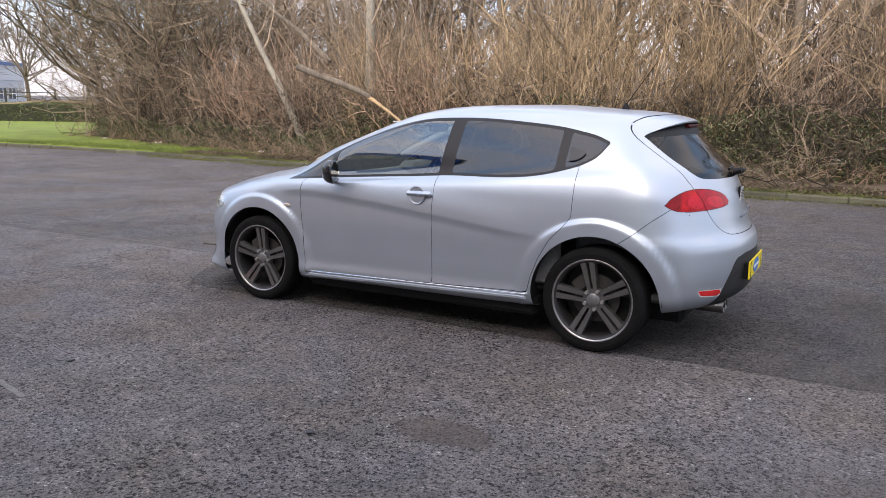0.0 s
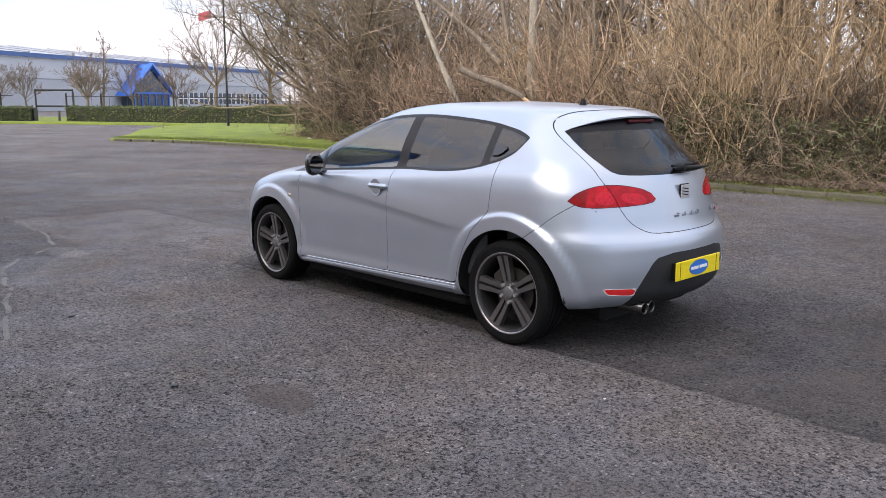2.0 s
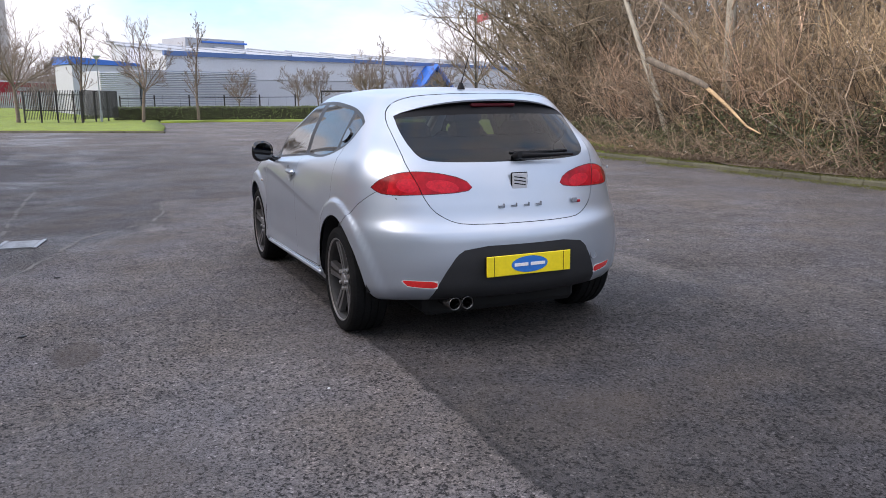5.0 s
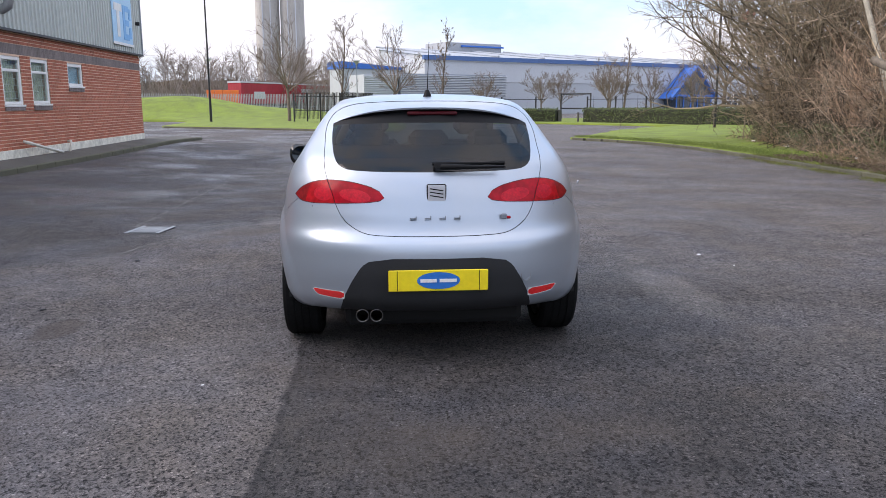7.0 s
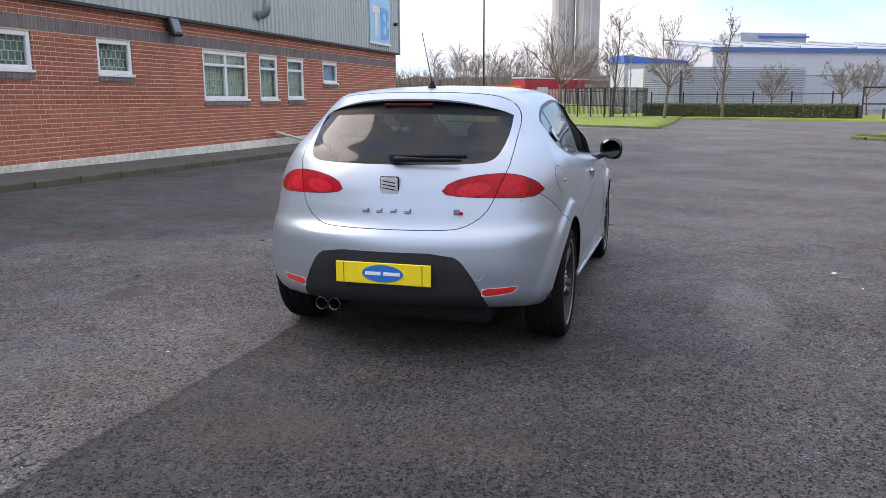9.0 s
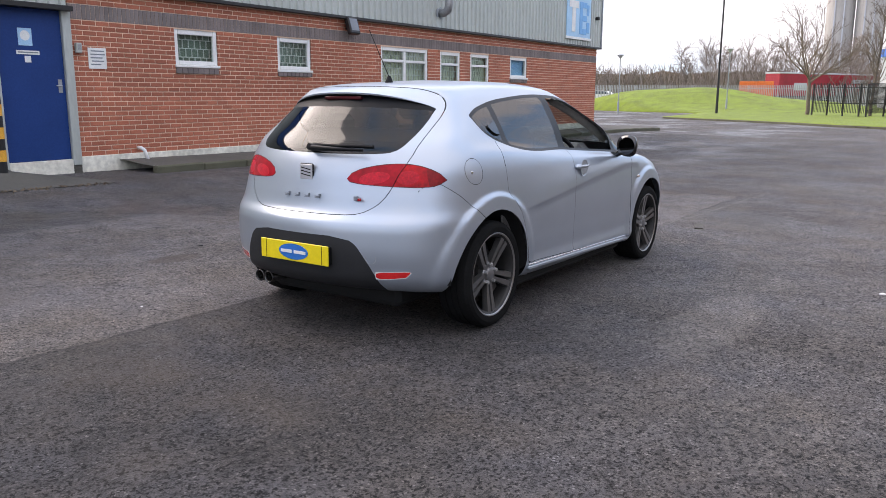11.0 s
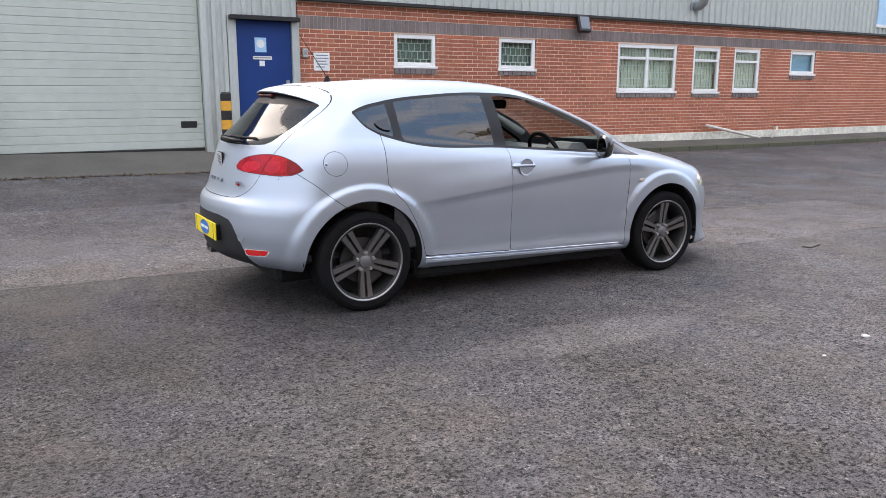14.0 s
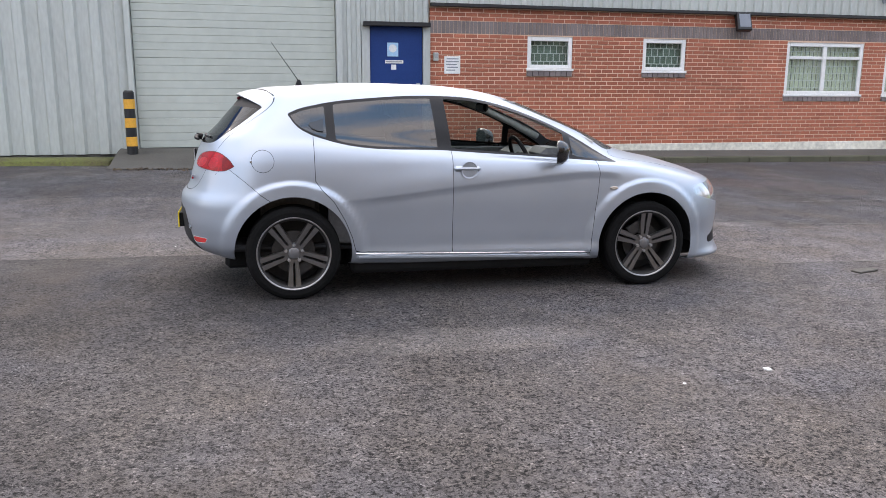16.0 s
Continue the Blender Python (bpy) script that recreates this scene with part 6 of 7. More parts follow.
rng = random.Random(7)
ORIGIN = pose(0, 0, -60)
SHRUBS = []
for i, (mat, label, args) in enumerate((
        (M_TWIG_GOLD, "tall bare shrub with fine ochre stems", dict(stems=58, height=3.9, spread=0.8, twigs=10, lean=0.25, bend=0.11, r=0.0105, fan=0.85)),
        (M_TWIG_GOLD, "tall bare shrub with fine ochre stems", dict(stems=54, height=3.3, spread=0.95, twigs=11, lean=0.3, bend=0.12, r=0.0105, fan=0.95)),
        (M_TWIG, "dense bare shrub with dark brown twigs", dict(stems=34, height=3.4, spread=0.9, twigs=12, lean=0.5, bend=0.22)),
        (M_TWIG, "dense bare shrub with dark brown twigs", dict(stems=34, height=2.6, spread=1.0, twigs=12, lean=0.6, bend=0.26)),
        (M_TWIG_RED, "upright reddish brown bare shrub", dict(stems=56, height=2.3, spread=0.9, twigs=8, lean=0.26, bend=0.11, r=0.01)),
        (M_TWIG_RED, "upright reddish brown bare shrub", dict(stems=42, height=2.8, spread=0.8, twigs=8, lean=0.32, bend=0.14)),
        (M_TWIG, "tall dense thicket of bare brown branches", dict(stems=15, height=5.4, spread=1.2, twigs=13, lean=0.34, bend=0.17, r=0.02)),
        (M_TWIG_GOLD, "tall dense thicket of bare ochre branches", dict(stems=17, height=5.0, spread=1.1, twigs=11, lean=0.3, bend=0.15, r=0.019)),
        (M_TWIG, "low tangle of dead bramble stems", dict(stems=80, height=1.5, spread=1.2, twigs=6, lean=0.95, bend=0.3, lift=-0.12, r=0.008)),
        (M_TWIG_RED, "low tangle of dead bramble stems", dict(stems=70, height=1.2, spread=1.2, twigs=6, lean=1.1, bend=0.34, lift=-0.14, r=0.008)),
        (M_TWIG_SHADE, "dense tangle deep in the copse, coloured dark for shade", dict(stems=110, height=2.4, spread=1.5, twigs=9, lean=0.75, bend=0.3, lift=-0.02, r=0.017)))):
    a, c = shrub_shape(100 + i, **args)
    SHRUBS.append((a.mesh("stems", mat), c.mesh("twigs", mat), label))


def plant_shrub(kind, x, y, scale, turn, z=None):
    stems, twigs, label = SHRUBS[kind]
    name = "bramble" if kind > 7 else "shrub"
    ob = new(name)
    ob.matrix_world = pose(x, y, (lot_height(x, -10) + 0.2 + 0.2 * smoothstep(0, 3, foot(x) - y)) if z is None else z, 0, 0, turn) @ Matrix.Diagonal((scale, scale, scale * rng.uniform(0.9, 1.12), 1))
    tagged(ob, label, name, "copse " + name + "s")
    for nm, me in (("rootstock", stems), ("crown", twigs)):
        new(nm, me).parent = ob
    return ob


for row, (depth, gap) in enumerate(((0.75, 1.15), (1.7, 1.3), (3.0, 2.1), (4.8, 2.9), (7.0, 3.2))):
    x = -6.0
    while x < 23.2 - row * 0.2:
        if x > 15.5:
            kind = rng.choice((2, 6, 2, 6, 3))
        elif x > 10:
            kind = rng.choice((4, 5, 4, 5, 2))
        elif x > 1.5:
            kind = rng.choice((0, 1, 3, 5, 2) if x > 5.5 else (0, 1, 0, 1, 3))
        else:
            kind = rng.choice((1, 3, 5, 2, 0))
        scale = rng.uniform(0.85, 1.15) * (1.0 + 0.06 * row)
        if row > 1:
            kind, scale = (6 if x > 9 else rng.choice((6, 7, 6))), rng.uniform(0.85, 1.2)
        if row == 0 and x < 2.5:
            kind, scale = rng.choice((8, 9, 3)), rng.uniform(0.8, 1.05)
        plant_shrub(kind, x + rng.uniform(-0.3, 0.3), foot(x) - depth + rng.uniform(-0.4, 0.4), scale, rng.uniform(0, 360))
        x += gap * rng.uniform(0.75, 1.2)
x = -6.0
while x < 22.5:
    plant_shrub(rng.choice((8, 9)), x, foot(x) - 0.35 + rng.uniform(-0.2, 0.25), rng.uniform(0.55, 0.9), rng.uniform(0, 360))
    x += rng.uniform(0.8, 1.3)

# deep rows of near-black twigs: the copse's inner shade put into their colour
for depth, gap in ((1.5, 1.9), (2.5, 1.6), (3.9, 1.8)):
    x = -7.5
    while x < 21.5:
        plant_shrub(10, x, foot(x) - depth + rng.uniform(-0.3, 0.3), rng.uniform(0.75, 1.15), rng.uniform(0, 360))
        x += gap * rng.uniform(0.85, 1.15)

# evergreen bramble leaves low down, and ivy
def bramble_spot():
    x = rng.uniform(-8, 22)
    d = abs(rng.gauss(0, 1.3))
    w = 0.5 + 0.5 * noise.noise((x * 0.5, 2.0, 0))
    return Vector((x, foot(x) + 0.2 - d, lot_height(x, -10) + 0.2 + rng.random() ** 1.4 * (2.3 if x < 9 else 1.3) * w))


thing("bramble_leaves", leaf_cloud(rng, 64000, bramble_spot, 0.04), M_IVY, "sparse dark green bramble and ivy leaves among the stems", "leaves", kind="stuff")

woods = []
for i in range(3):
    t, c = tree_shape(40 + i, 7.5 + i, 18, 0.13, 0.7, 3, 0.12, fine=1.5, reach=0.34, thin=0.006)
    woods.append((t.mesh("trunk", M_BARK), c.mesh("crown", M_TWIG)))


def wood_tree(kind, x, y, scale, turn, label="bare woodland tree with a grey brown trunk", lean=0.0):
    t = thing("tree", None, None, label, "tree", "copse trees", at=pose(x, y, lot_height(min(x, 20), -10) + 0.25, lean, 0, turn) @ Matrix.Scale(scale, 4))
    for nm, me in zip(("trunk", "crown"), woods[kind]):
        o = new(nm, me)
        o.parent = t
    return t


for k in range(30):
    x = -8 + 30.5 * ((k * 0.618) % 1.0)
    wood_tree(k % 3, x, foot(x) - rng.uniform(2.2, 9.0), rng.uniform(0.75, 1.15), rng.uniform(0, 360))
for k in range(8):
    wood_tree(k % 3, -8 + 4.2 * k, -20 - rng.uniform(0, 7), rng.uniform(0.9, 1.3), rng.uniform(0, 360))

# the wide thorn trees at the copse's end
t, c = tree_shape(77, 9.0, 26, 0.17, 1.12, 4, 0.2, fine=1.0, reach=0.6, twist=0.17, thin=0.0085)
thorn = (t.mesh("trunk", M_BARK), c.mesh("crown", M_THORN_CROWN))
for k, (x, y, sc) in enumerate(((22.2, -14.0, 0.85), (24.6, -18.0, 0.95), (19.6, -13.8, 0.75), (17.0, -13.6, 0.62), (21.6, -16.2, 0.9), (23.2, -15.6, 0.6))):
    tr = thing("thorn_tree", None, None, "dense bare thorn tree spreading over the grass", "tree", "thorn trees", at=pose(x, y, 0.05, 0, 0, 70 * k) @ Matrix.Scale(sc, 4))
    for nm, me in zip(("trunk", "crown"), thorn):
        o = new(nm, me)
        o.parent = tr

# single trunks that stand out
pt = Shape()
stick(pt, [Vector(p) for p in ((8.7, -11.25, 0.1), (8.6, -11.2, 1.7), (8.55, -11.15, 3.3), (8.6, -11.25, 8.5))], 0.135, 0.09, 12)
pale = thing("pale_tree", None, None, "tree with a smooth pale grey trunk", "tree")
part("trunk", pt, M_PALE_BARK, pale, smooth=True)
cr = Shape()
for k in range(16):
    b = Vector((8.57, -11.15, 3.2 + 0.33 * k))
    line = wander(rng, b, around(rng, Vector((0, 0, 1)), rng.uniform(0.5, 1.0)), rng.uniform(1.4, 2.8), 5, 0.15, 0.04)
    stick(cr, line, 0.03, 0.008, 5)
    for _ in range(7):
        stick(cr, wander(rng, line[rng.randint(1, 4)], around(rng, line[-1] - line[0], 0.7), rng.uniform(0.5, 1.2), 3, 0.2), 0.009, 0.004)
part("crown", cr, M_TWIG, pale)
lt = Shape()
stick(lt, [Vector(p) for p in ((10.9, -11.6, 0.1), (11.5, -11.6, 1.2), (11.9, -11.6, 1.9), (12.4, -11.65, 2.6), (13.2, -11.7, 3.9), (14.8, -11.8, 6.6))], 0.11, 0.05, 10)
leaning = thing("leaning_tree", None, None, "leaning tree with a pale bare trunk", "tree")
part("trunk", lt, M_PALE_BARK, leaning, smooth=True)
cr = Shape()
for k in range(10):
    b = Vector((12.3 + 0.2 * k, -11.7, 2.4 + 0.4 * k))
    line = wander(rng, b, around(rng, Vector((0.4, 0, 1)), 0.8), rng.uniform(1.0, 2.2), 5, 0.15, 0.04)
    stick(cr, line, 0.025, 0.006, 5)
    for _ in range(6):
        stick(cr, wander(rng, line[rng.randint(1, 4)], around(rng, line[-1] - line[0], 0.7), rng.uniform(0.4, 1.0), 3, 0.2), 0.008, 0.004)
part("crown", cr, M_TWIG, leaning)
M_WOOD_RAW = material("torn_wood", (0.45, 0.31, 0.17), 0.9, vary=0.25, scale=6, fine=40, stretch=(0.3, 1, 1))
lg = Shape()
stick(lg, [Vector(p) for p in ((9.75, -9.85, 2.25), (9.2, -9.85, 2.06), (8.5, -9.8, 1.88), (7.9, -9.8, 1.68), (7.6, -9.8, 1.55))], 0.085, 0.06, 10)
log = thing("broken_branch", lg, M_BARK, "thick broken branch hanging with its torn end bare", "branch", smooth=True)
tn = Shape()
stick(tn, [Vector(p) for p in ((7.8, -9.79, 1.64), (7.4, -9.78, 1.42), (7.0, -9.77, 1.18), (6.4, -9.72, 0.8), (6.0, -9.7, 0.66))], 0.05, 0.014, 7)
part("torn_end", tn, M_WOOD_RAW, log, "pale torn wood", smooth=True)
for a, c, d in (((10.9, -12.6, 2.5), (12.0, -12.8, 3.3), (14.2, -13.0, 4.6)), ((9.7, -12.7, 0.4), (10.6, -12.8, 2.3), (11.3, -13.0, 4.4))):
    b = Shape()
    stick(b, [Vector(a), Vector(c), Vector(d)], 0.09, 0.05, 8)
    thing("dark_limb", b, M_BARK, "dark mossy limb crossing the copse", "branch", "copse limbs", smooth=True)
for x, y, h in ((0.1, -13.2, 0.17), (-0.75, -13.4, 0.13), (-2.0, -13.8, 0.16), (3.3, -14.2, 0.12), (6.4, -14.6, 0.14), (-3.3, -13.2, 0.1), (7.4, -13.4, 0.07)):
    b = Shape()
    stick(b, wander(rng, Vector((x, y, 0.1)), Vector((rng.gauss(0, 0.05), 0, 1)), 9, 7, 0.04), h, h * 0.4, 9)
    t = thing("woodland_tree", b, M_BARK, "upright bare tree with a greenish brown trunk", "tree", "copse trees", smooth=True)
for k in range(44):
    x = -7 + 27 * ((k * 0.7548) % 1.0)
    b, line = Shape(), wander(rng, Vector((x, foot(x) - rng.uniform(1.6, 7.0), 0.1)), Vector((rng.gauss(0, 0.12), rng.gauss(0, 0.06), 1)), rng.uniform(5.5, 8.5), 8, 0.055)
    r = rng.choice((0.03, 0.04, 0.05, 0.06, 0.085))
    stick(b, line, r, r * 0.35, 7)
    tk = thing("sapling", b, M_PALE_BARK if k % 3 == 0 else M_BARK, "slim bare woodland stem with a few thin limbs", "tree", "copse saplings", smooth=True)
    for j in range(5):
        i = rng.randint(2, 7)
        lb = Shape()
        up = wander(rng, line[i], around(rng, line[i] - line[i - 1], rng.uniform(0.4, 0.9)), rng.uniform(0.8, 1.9), 4, 0.14, 0.05)
        stick(lb, up, r * 0.4, 0.006, 4)
        for _ in range(4):
            stick(lb, wander(rng, up[rng.randint(1, 3)], around(rng, up[-1] - up[0], 0.7), rng.uniform(0.3, 0.8), 2, 0.2), 0.007, 0.004)
        part("limb", lb, M_TWIG, tk)
for k in range(9):
    x = rng.uniform(-4, 14)
    b = Shape()
    p = Vector((x, foot(x) - rng.uniform(0.1, 0.7), lot_height(x, -10) + rng.uniform(0.25, 0.6)))
    stick(b, wander(rng, p, Vector((1, rng.gauss(0, 0.3), rng.gauss(0.1, 0.2))), rng.uniform(0.8, 1.9), 4, 0.15), 0.03, 0.012, 6)
    thing("fallen_branch", b, M_PALE_BARK, "pale dead branch lying in the undergrowth", "branch", "fallen branches", smooth=True)

# grass along the verges
def tufts(count, spot, h):
    s = Shape()
    for _ in range(count):
        p = spot()
        for _ in range(3):
            a = rng.uniform(0, 6.283)
            d = Vector((math.cos(a), math.sin(a), 0))
            w = d.orthogonal().normalized() * 0.006
            q = p + d * rng.uniform(0, 0.03)
            e = q + d * h * rng.uniform(0.2, 0.7) + Vector((0, 0, h * rng.uniform(0.5, 1.2)))
            s.add([q - w, q + w, e], [(0, 1, 2)])
    return s


def verge_spot():
    x = rng.uniform(-6, 27) if rng.random() < 0.35 else rng.uniform(11, 27)
    y = kerb_line(x) - 0.14 - abs(rng.gauss(0, 0.9))
    return Vector((x, y, lot_height(x, y) + 0.12))


thing("grass_tufts", tufts(9000, verge_spot, 0.07), M_BLADE, "short ragged grass along the kerb", "grass", kind="stuff")

def strewn_spot():
    x = rng.uniform(-6, 14)
    y = kerb_line(x) - 0.1 - abs(rng.gauss(0.2, 0.4))
    return Vector((x, y, lot_height(x, y) + 0.135 + 0.05 * rng.random()))


thing("dead_leaves", leaf_cloud(rng, 9000, strewn_spot, 0.035), M_LITTER, "brown dead leaves strewn over the mossy verge", "leaves", kind="stuff")

def moss_spot():
    x = rng.uniform(-6, 15)
    while noise.noise((x * 0.8, 7.0, 0)) < rng.uniform(-0.45, 0.2):
        x = rng.uniform(-6, 15)
    d = rng.gauss(-0.04, 0.2)
    return Vector((x, kerb_line(x) + d, lot_height(x, kerb_line(x)) + (0.004 if d > 0.01 else 0.105) + 0.02 * rng.random()))


thing("kerb_moss", leaf_cloud(rng, 22000, moss_spot, 0.017), M_MOSS, "green moss creeping over the kerb and gutter", "moss", kind="stuff")

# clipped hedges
# the core is coloured near black, for the shade behind the leaves
M_HEDGE_CORE = material("hedge_inside_shade", (0.022, 0.026, 0.012), 0.9, vary=0.3, scale=3, fine=30)


def hedge(a, b, height, depth, seed, label):
    r = random.Random(seed)
    va, vb = Vector((*a, lot_height(*a) + 0.08)), Vector((*b, lot_height(*b) + 0.08))
    d = vb - va
    n = Vector((-d.y, d.x, 0)).normalized()
    length = d.length
    s = Shape()
    m = Matrix.Translation(va) @ Matrix.Rotation(math.atan2(d.y, d.x), 4, "Z")
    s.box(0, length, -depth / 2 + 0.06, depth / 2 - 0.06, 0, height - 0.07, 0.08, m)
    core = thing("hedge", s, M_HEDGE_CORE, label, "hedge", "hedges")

    def spot():
        u = r.uniform(0, length)
        if r.random() < 0.62:
            return va + d * (u / length) + n * (r.choice((-1, 1)) * (depth / 2 + r.gauss(-0.03, 0.035))) + Vector((0, 0, r.uniform(0.02, height)))
        return va + d * (u / length) + n * r.uniform(-depth / 2, depth / 2) + Vector((0, 0, height + r.gauss(-0.04, 0.04)))
    part("leaves", leaf_cloud(r, int(420 * length), spot, 0.075), M_HEDGE, core)
    return core


hedge((64.3, 1.0), (60, -7), 1.1, 1.1, 1, "clipped evergreen hedge in front of the railings")
hedge((60, -7), (56.3, -13.8), 1.05, 1.1, 2, "clipped evergreen hedge in front of the railings")
hedge((54.4, -15.75), (50, -18.7), 1.1, 1.2, 3, "clipped evergreen hedge, brownish at its foot")
hedge((50, -18.7), (44.7, -21.4), 1.1, 1.2, 4, "clipped evergreen hedge, brownish at its foot")
hedge((44.7, -21.4), (33, -27.5), 1.15, 1.2, 5, "clipped evergreen hedge with lighter leaves")

# street trees
M_TREE_BARK = material("street_tree_bark", (0.15, 0.118, 0.092), 0.9, vary=0.3, scale=6, fine=50, bump=0.01)
M_TREE_TWIG = material("street_tree_twig", (0.185, 0.145, 0.115), 0.9, vary=0.2, island=0.3)
def vase_tree(seed, height, fork, limbs, trunk_r, angle):
    """A clean trunk that forks into many limbs fanning upwards."""
    r = random.Random(seed)
    trunk, crown = Shape(), Shape()
    line = wander(r, Vector((0, 0, -0.1)), Vector((r.gauss(0, 0.03), r.gauss(0, 0.03), 1)), fork + 0.4, 5, 0.03)
    stick(trunk, line, trunk_r, trunk_r * 0.72, 12)

    def grow(p, d, length, rad, level):
        n = 5 if level == 1 else 3
        way = wander(r, p, d, length, n, 0.09 + 0.03 * level, 0.05)
        stick(crown, way, rad, max(0.006, rad * 0.25), 6 if level == 1 else 4 if level == 2 else 3)
        if level < 4:
            for _ in range((7, 5, 4)[level - 1]):
                k = r.uniform(0.25, 0.97) * n
                i = min(n - 1, int(k))
                grow(way[i].lerp(way[i + 1], k - i), around(r, way[i + 1] - way[i], r.uniform(0.35, 0.75)) + Vector((0, 0, 0.15)), length * r.uniform(0.3, 0.5), max(0.009, rad * 0.45), level + 1)
    for k in range(limbs):
        p = line[-2].lerp(line[-1], r.random()) if k else line[-1]
        a = angle * (0.25 + 0.95 * (k + 0.5) / limbs)
        turn = 2.4 * k + r.uniform(-0.3, 0.3)
        d = Vector((math.sin(a) * math.cos(turn), math.sin(a) * math.sin(turn), math.cos(a)))
        grow(p, d, (height - fork) * r.uniform(0.62, 0.8) * (1.15 - 0.3 * a), trunk_r * 0.42, 1)
    return trunk, crown


for k, (x, y, h, wide, lim, first) in enumerate(((61.6, 7.85, 8.6, 1.15, 24, 0.3), (60.2, 3.4, 9.4, 0.55, 16, 0.25), (56.0, -0.7, 7.2, 1.05, 22, 0.28), (59.8, -5.0, 9.4, 0.4, 14, 0.2),
                                          (67.5, -14.8, 4.6, 0.8, 12, 0.3), (67.0, -16.6, 4.4, 0.8, 12, 0.3), (63.1, -20.0, 5.0, 0.8, 13, 0.25), (62.8, -21.2, 8.4, 0.4, 10, 0.2),
                                          (62.0, -23.5, 5.2, 0.85, 12, 0.3), (59.5, -18.8, 5.2, 0.8, 12, 0.25), (61.5, -27.0, 5.2, 0.8, 12, 0.3), (50, -24.6, 8.6, 0.9, 18, 0.25), (50, -29.4, 9.0, 1.1, 22, 0.2), (45, -30.5, 7.5, 1.0, 18, 0.15), (66, -9.2, 4.2, 0.8, 10, 0.3))):
    t = plant_tree("street_tree", vase_tree(200 + k, h, 0.3 * h, 11, 0.018 * h, 0.55 + 0.45 * wide) if wide > 0.7 else tree_shape(200 + k, h, lim, 0.10 + 0.012 * h / 6, (0.95 if wide > 1.0 else 0.72) if wide > 0.6 else 0.4, 4, first, wide, 0.8, reach=0.46, thin=0.013), M_TREE_BARK, M_TREE_TWIG,
                   "young bare street tree on the grass" if wide > 0.6 else "slender bare street tree on the grass", "tree", "street trees")
    t.matrix_world = pose(x, y, lot_height(x, y) + 0.1)

# far bare woods behind the yard
M_FAR_TWIG = material("far_twig", (0.225, 0.185, 0.155), 0.9, vary=0.2, scale=0.3, fine=2, island=0.3)
wd = Shape()
for k in range(190):
    a = k / 190
    x, y = 135 + 22 * rng.random() + 20 * a, -6 + 130 * a + rng.uniform(-3, 3)
    h = rng.uniform(7.0, 10.5) * (1.1 if 0.1 < a < 0.42 else 0.66)
    base = Vector((x, y, 0))
    trunk = wander(rng, base, Vector((0, 0, 1)), h * 0.9, 5, 0.06)
    stick(wd, trunk, 0.1, 0.04, 3)
    for _ in range(26):
        i = rng.randint(1, 4)
        b = trunk[i].lerp(trunk[i + 1], rng.random())
        l = wander(rng, b, around(rng, Vector((0, 0, 1)), rng.uniform(0.4, 0.95)), h * rng.uniform(0.18, 0.35), 2, 0.15)
        stick(wd, l, 0.04, 0.02)
        for _ in range(3):
            stick(wd, wander(rng, l[1], around(rng, l[-1] - l[0], 0.6), h * rng.uniform(0.08, 0.18), 1, 0.2), 0.028, 0.016)
thing("far_woods", wd, M_FAR_TWIG, "far line of bare winter trees", "woods", kind="stuff")
sc = Shape()
for k in range(5000):
    a = rng.random()
    x, y = 128 + 16 * rng.random() + 20 * a, -6 + 130 * a
    stick(sc, wander(rng, Vector((x, y, 0)), Vector((rng.gauss(0, 0.4), rng.gauss(0, 0.4), 1)), rng.uniform(3.5, 7.6), 2, 0.2), 0.07, 0.03)
thing("far_scrub", sc, M_FAR_TWIG, "far brown scrub below the woods", "scrub", kind="stuff")
bank = Shape().grid(lambda u, w: (146 + 20 * u + 3 * w, -10 + 140 * u, (5.6 + 1.1 * noise.noise((u * 26, 0, 0)) + 0.5 * noise.noise((u * 90, 4, 0))) * w), [i / 120 for i in range(121)], [0, 1])
thing("scrub_bank", bank, M_LITTER, "brown scrub covered bank", "bank", kind="structure")

# ---- across the road: warehouse, yard, street furniture ----
M_WALL_PALE = material("pale_warehouse_cladding", (0.50, 0.52, 0.55), 0.5, 0.1, 0.05, 0.2, 5)
M_WALL_MID = material("grey_warehouse_cladding", (0.42, 0.44, 0.47), 0.5, 0.1, 0.05, 0.2, 5)
M_ROOF_PALE = material("pale_metal_roof", (0.34, 0.355, 0.38), 0.5, 0.1, 0.08, 0.3, 5)
M_LOUVRE = material("louvre_grey", (0.24, 0.27, 0.31), 0.5, 0.2, 0.1, 0.5, 8)
M_FAR_GLASS = material("far_window_glass", (0.05, 0.07, 0.1), 0.1, vary=0.3, scale=0.6, fine=3)
M_RED_TRAILER = material("red_curtain", (0.33, 0.015, 0.03), 0.5, vary=0.15, scale=0.5, fine=6, stretch=(1, 1, 0.2))
M_ORANGE = material("orange_barrier", (0.72, 0.16, 0.03), 0.5, vary=0.12)
M_SILO = material("silo_concrete", (0.42, 0.40, 0.37), 0.85, vary=0.12, scale=0.4, fine=5, stretch=(1, 1, 0.15))
M_FENCE = material("galvanised_pale", (0.42, 0.43, 0.44), 0.5, 0.4, 0.1)
M_FLAG = material("red_flag_cloth", (0.55, 0.1, 0.12), 0.8, vary=0.2)

FX, FY = 96.0, -5.5                      # the warehouse's near corner
face = Matrix.Translation((FX, FY, 0)) @ Matrix.Rotation(math.atan2(-36.5, 20.0), 4, "Z")     # x runs along the front, +y behind it


def on_face(*a, b=0.02):
    return Shape().box(*a, b, face)


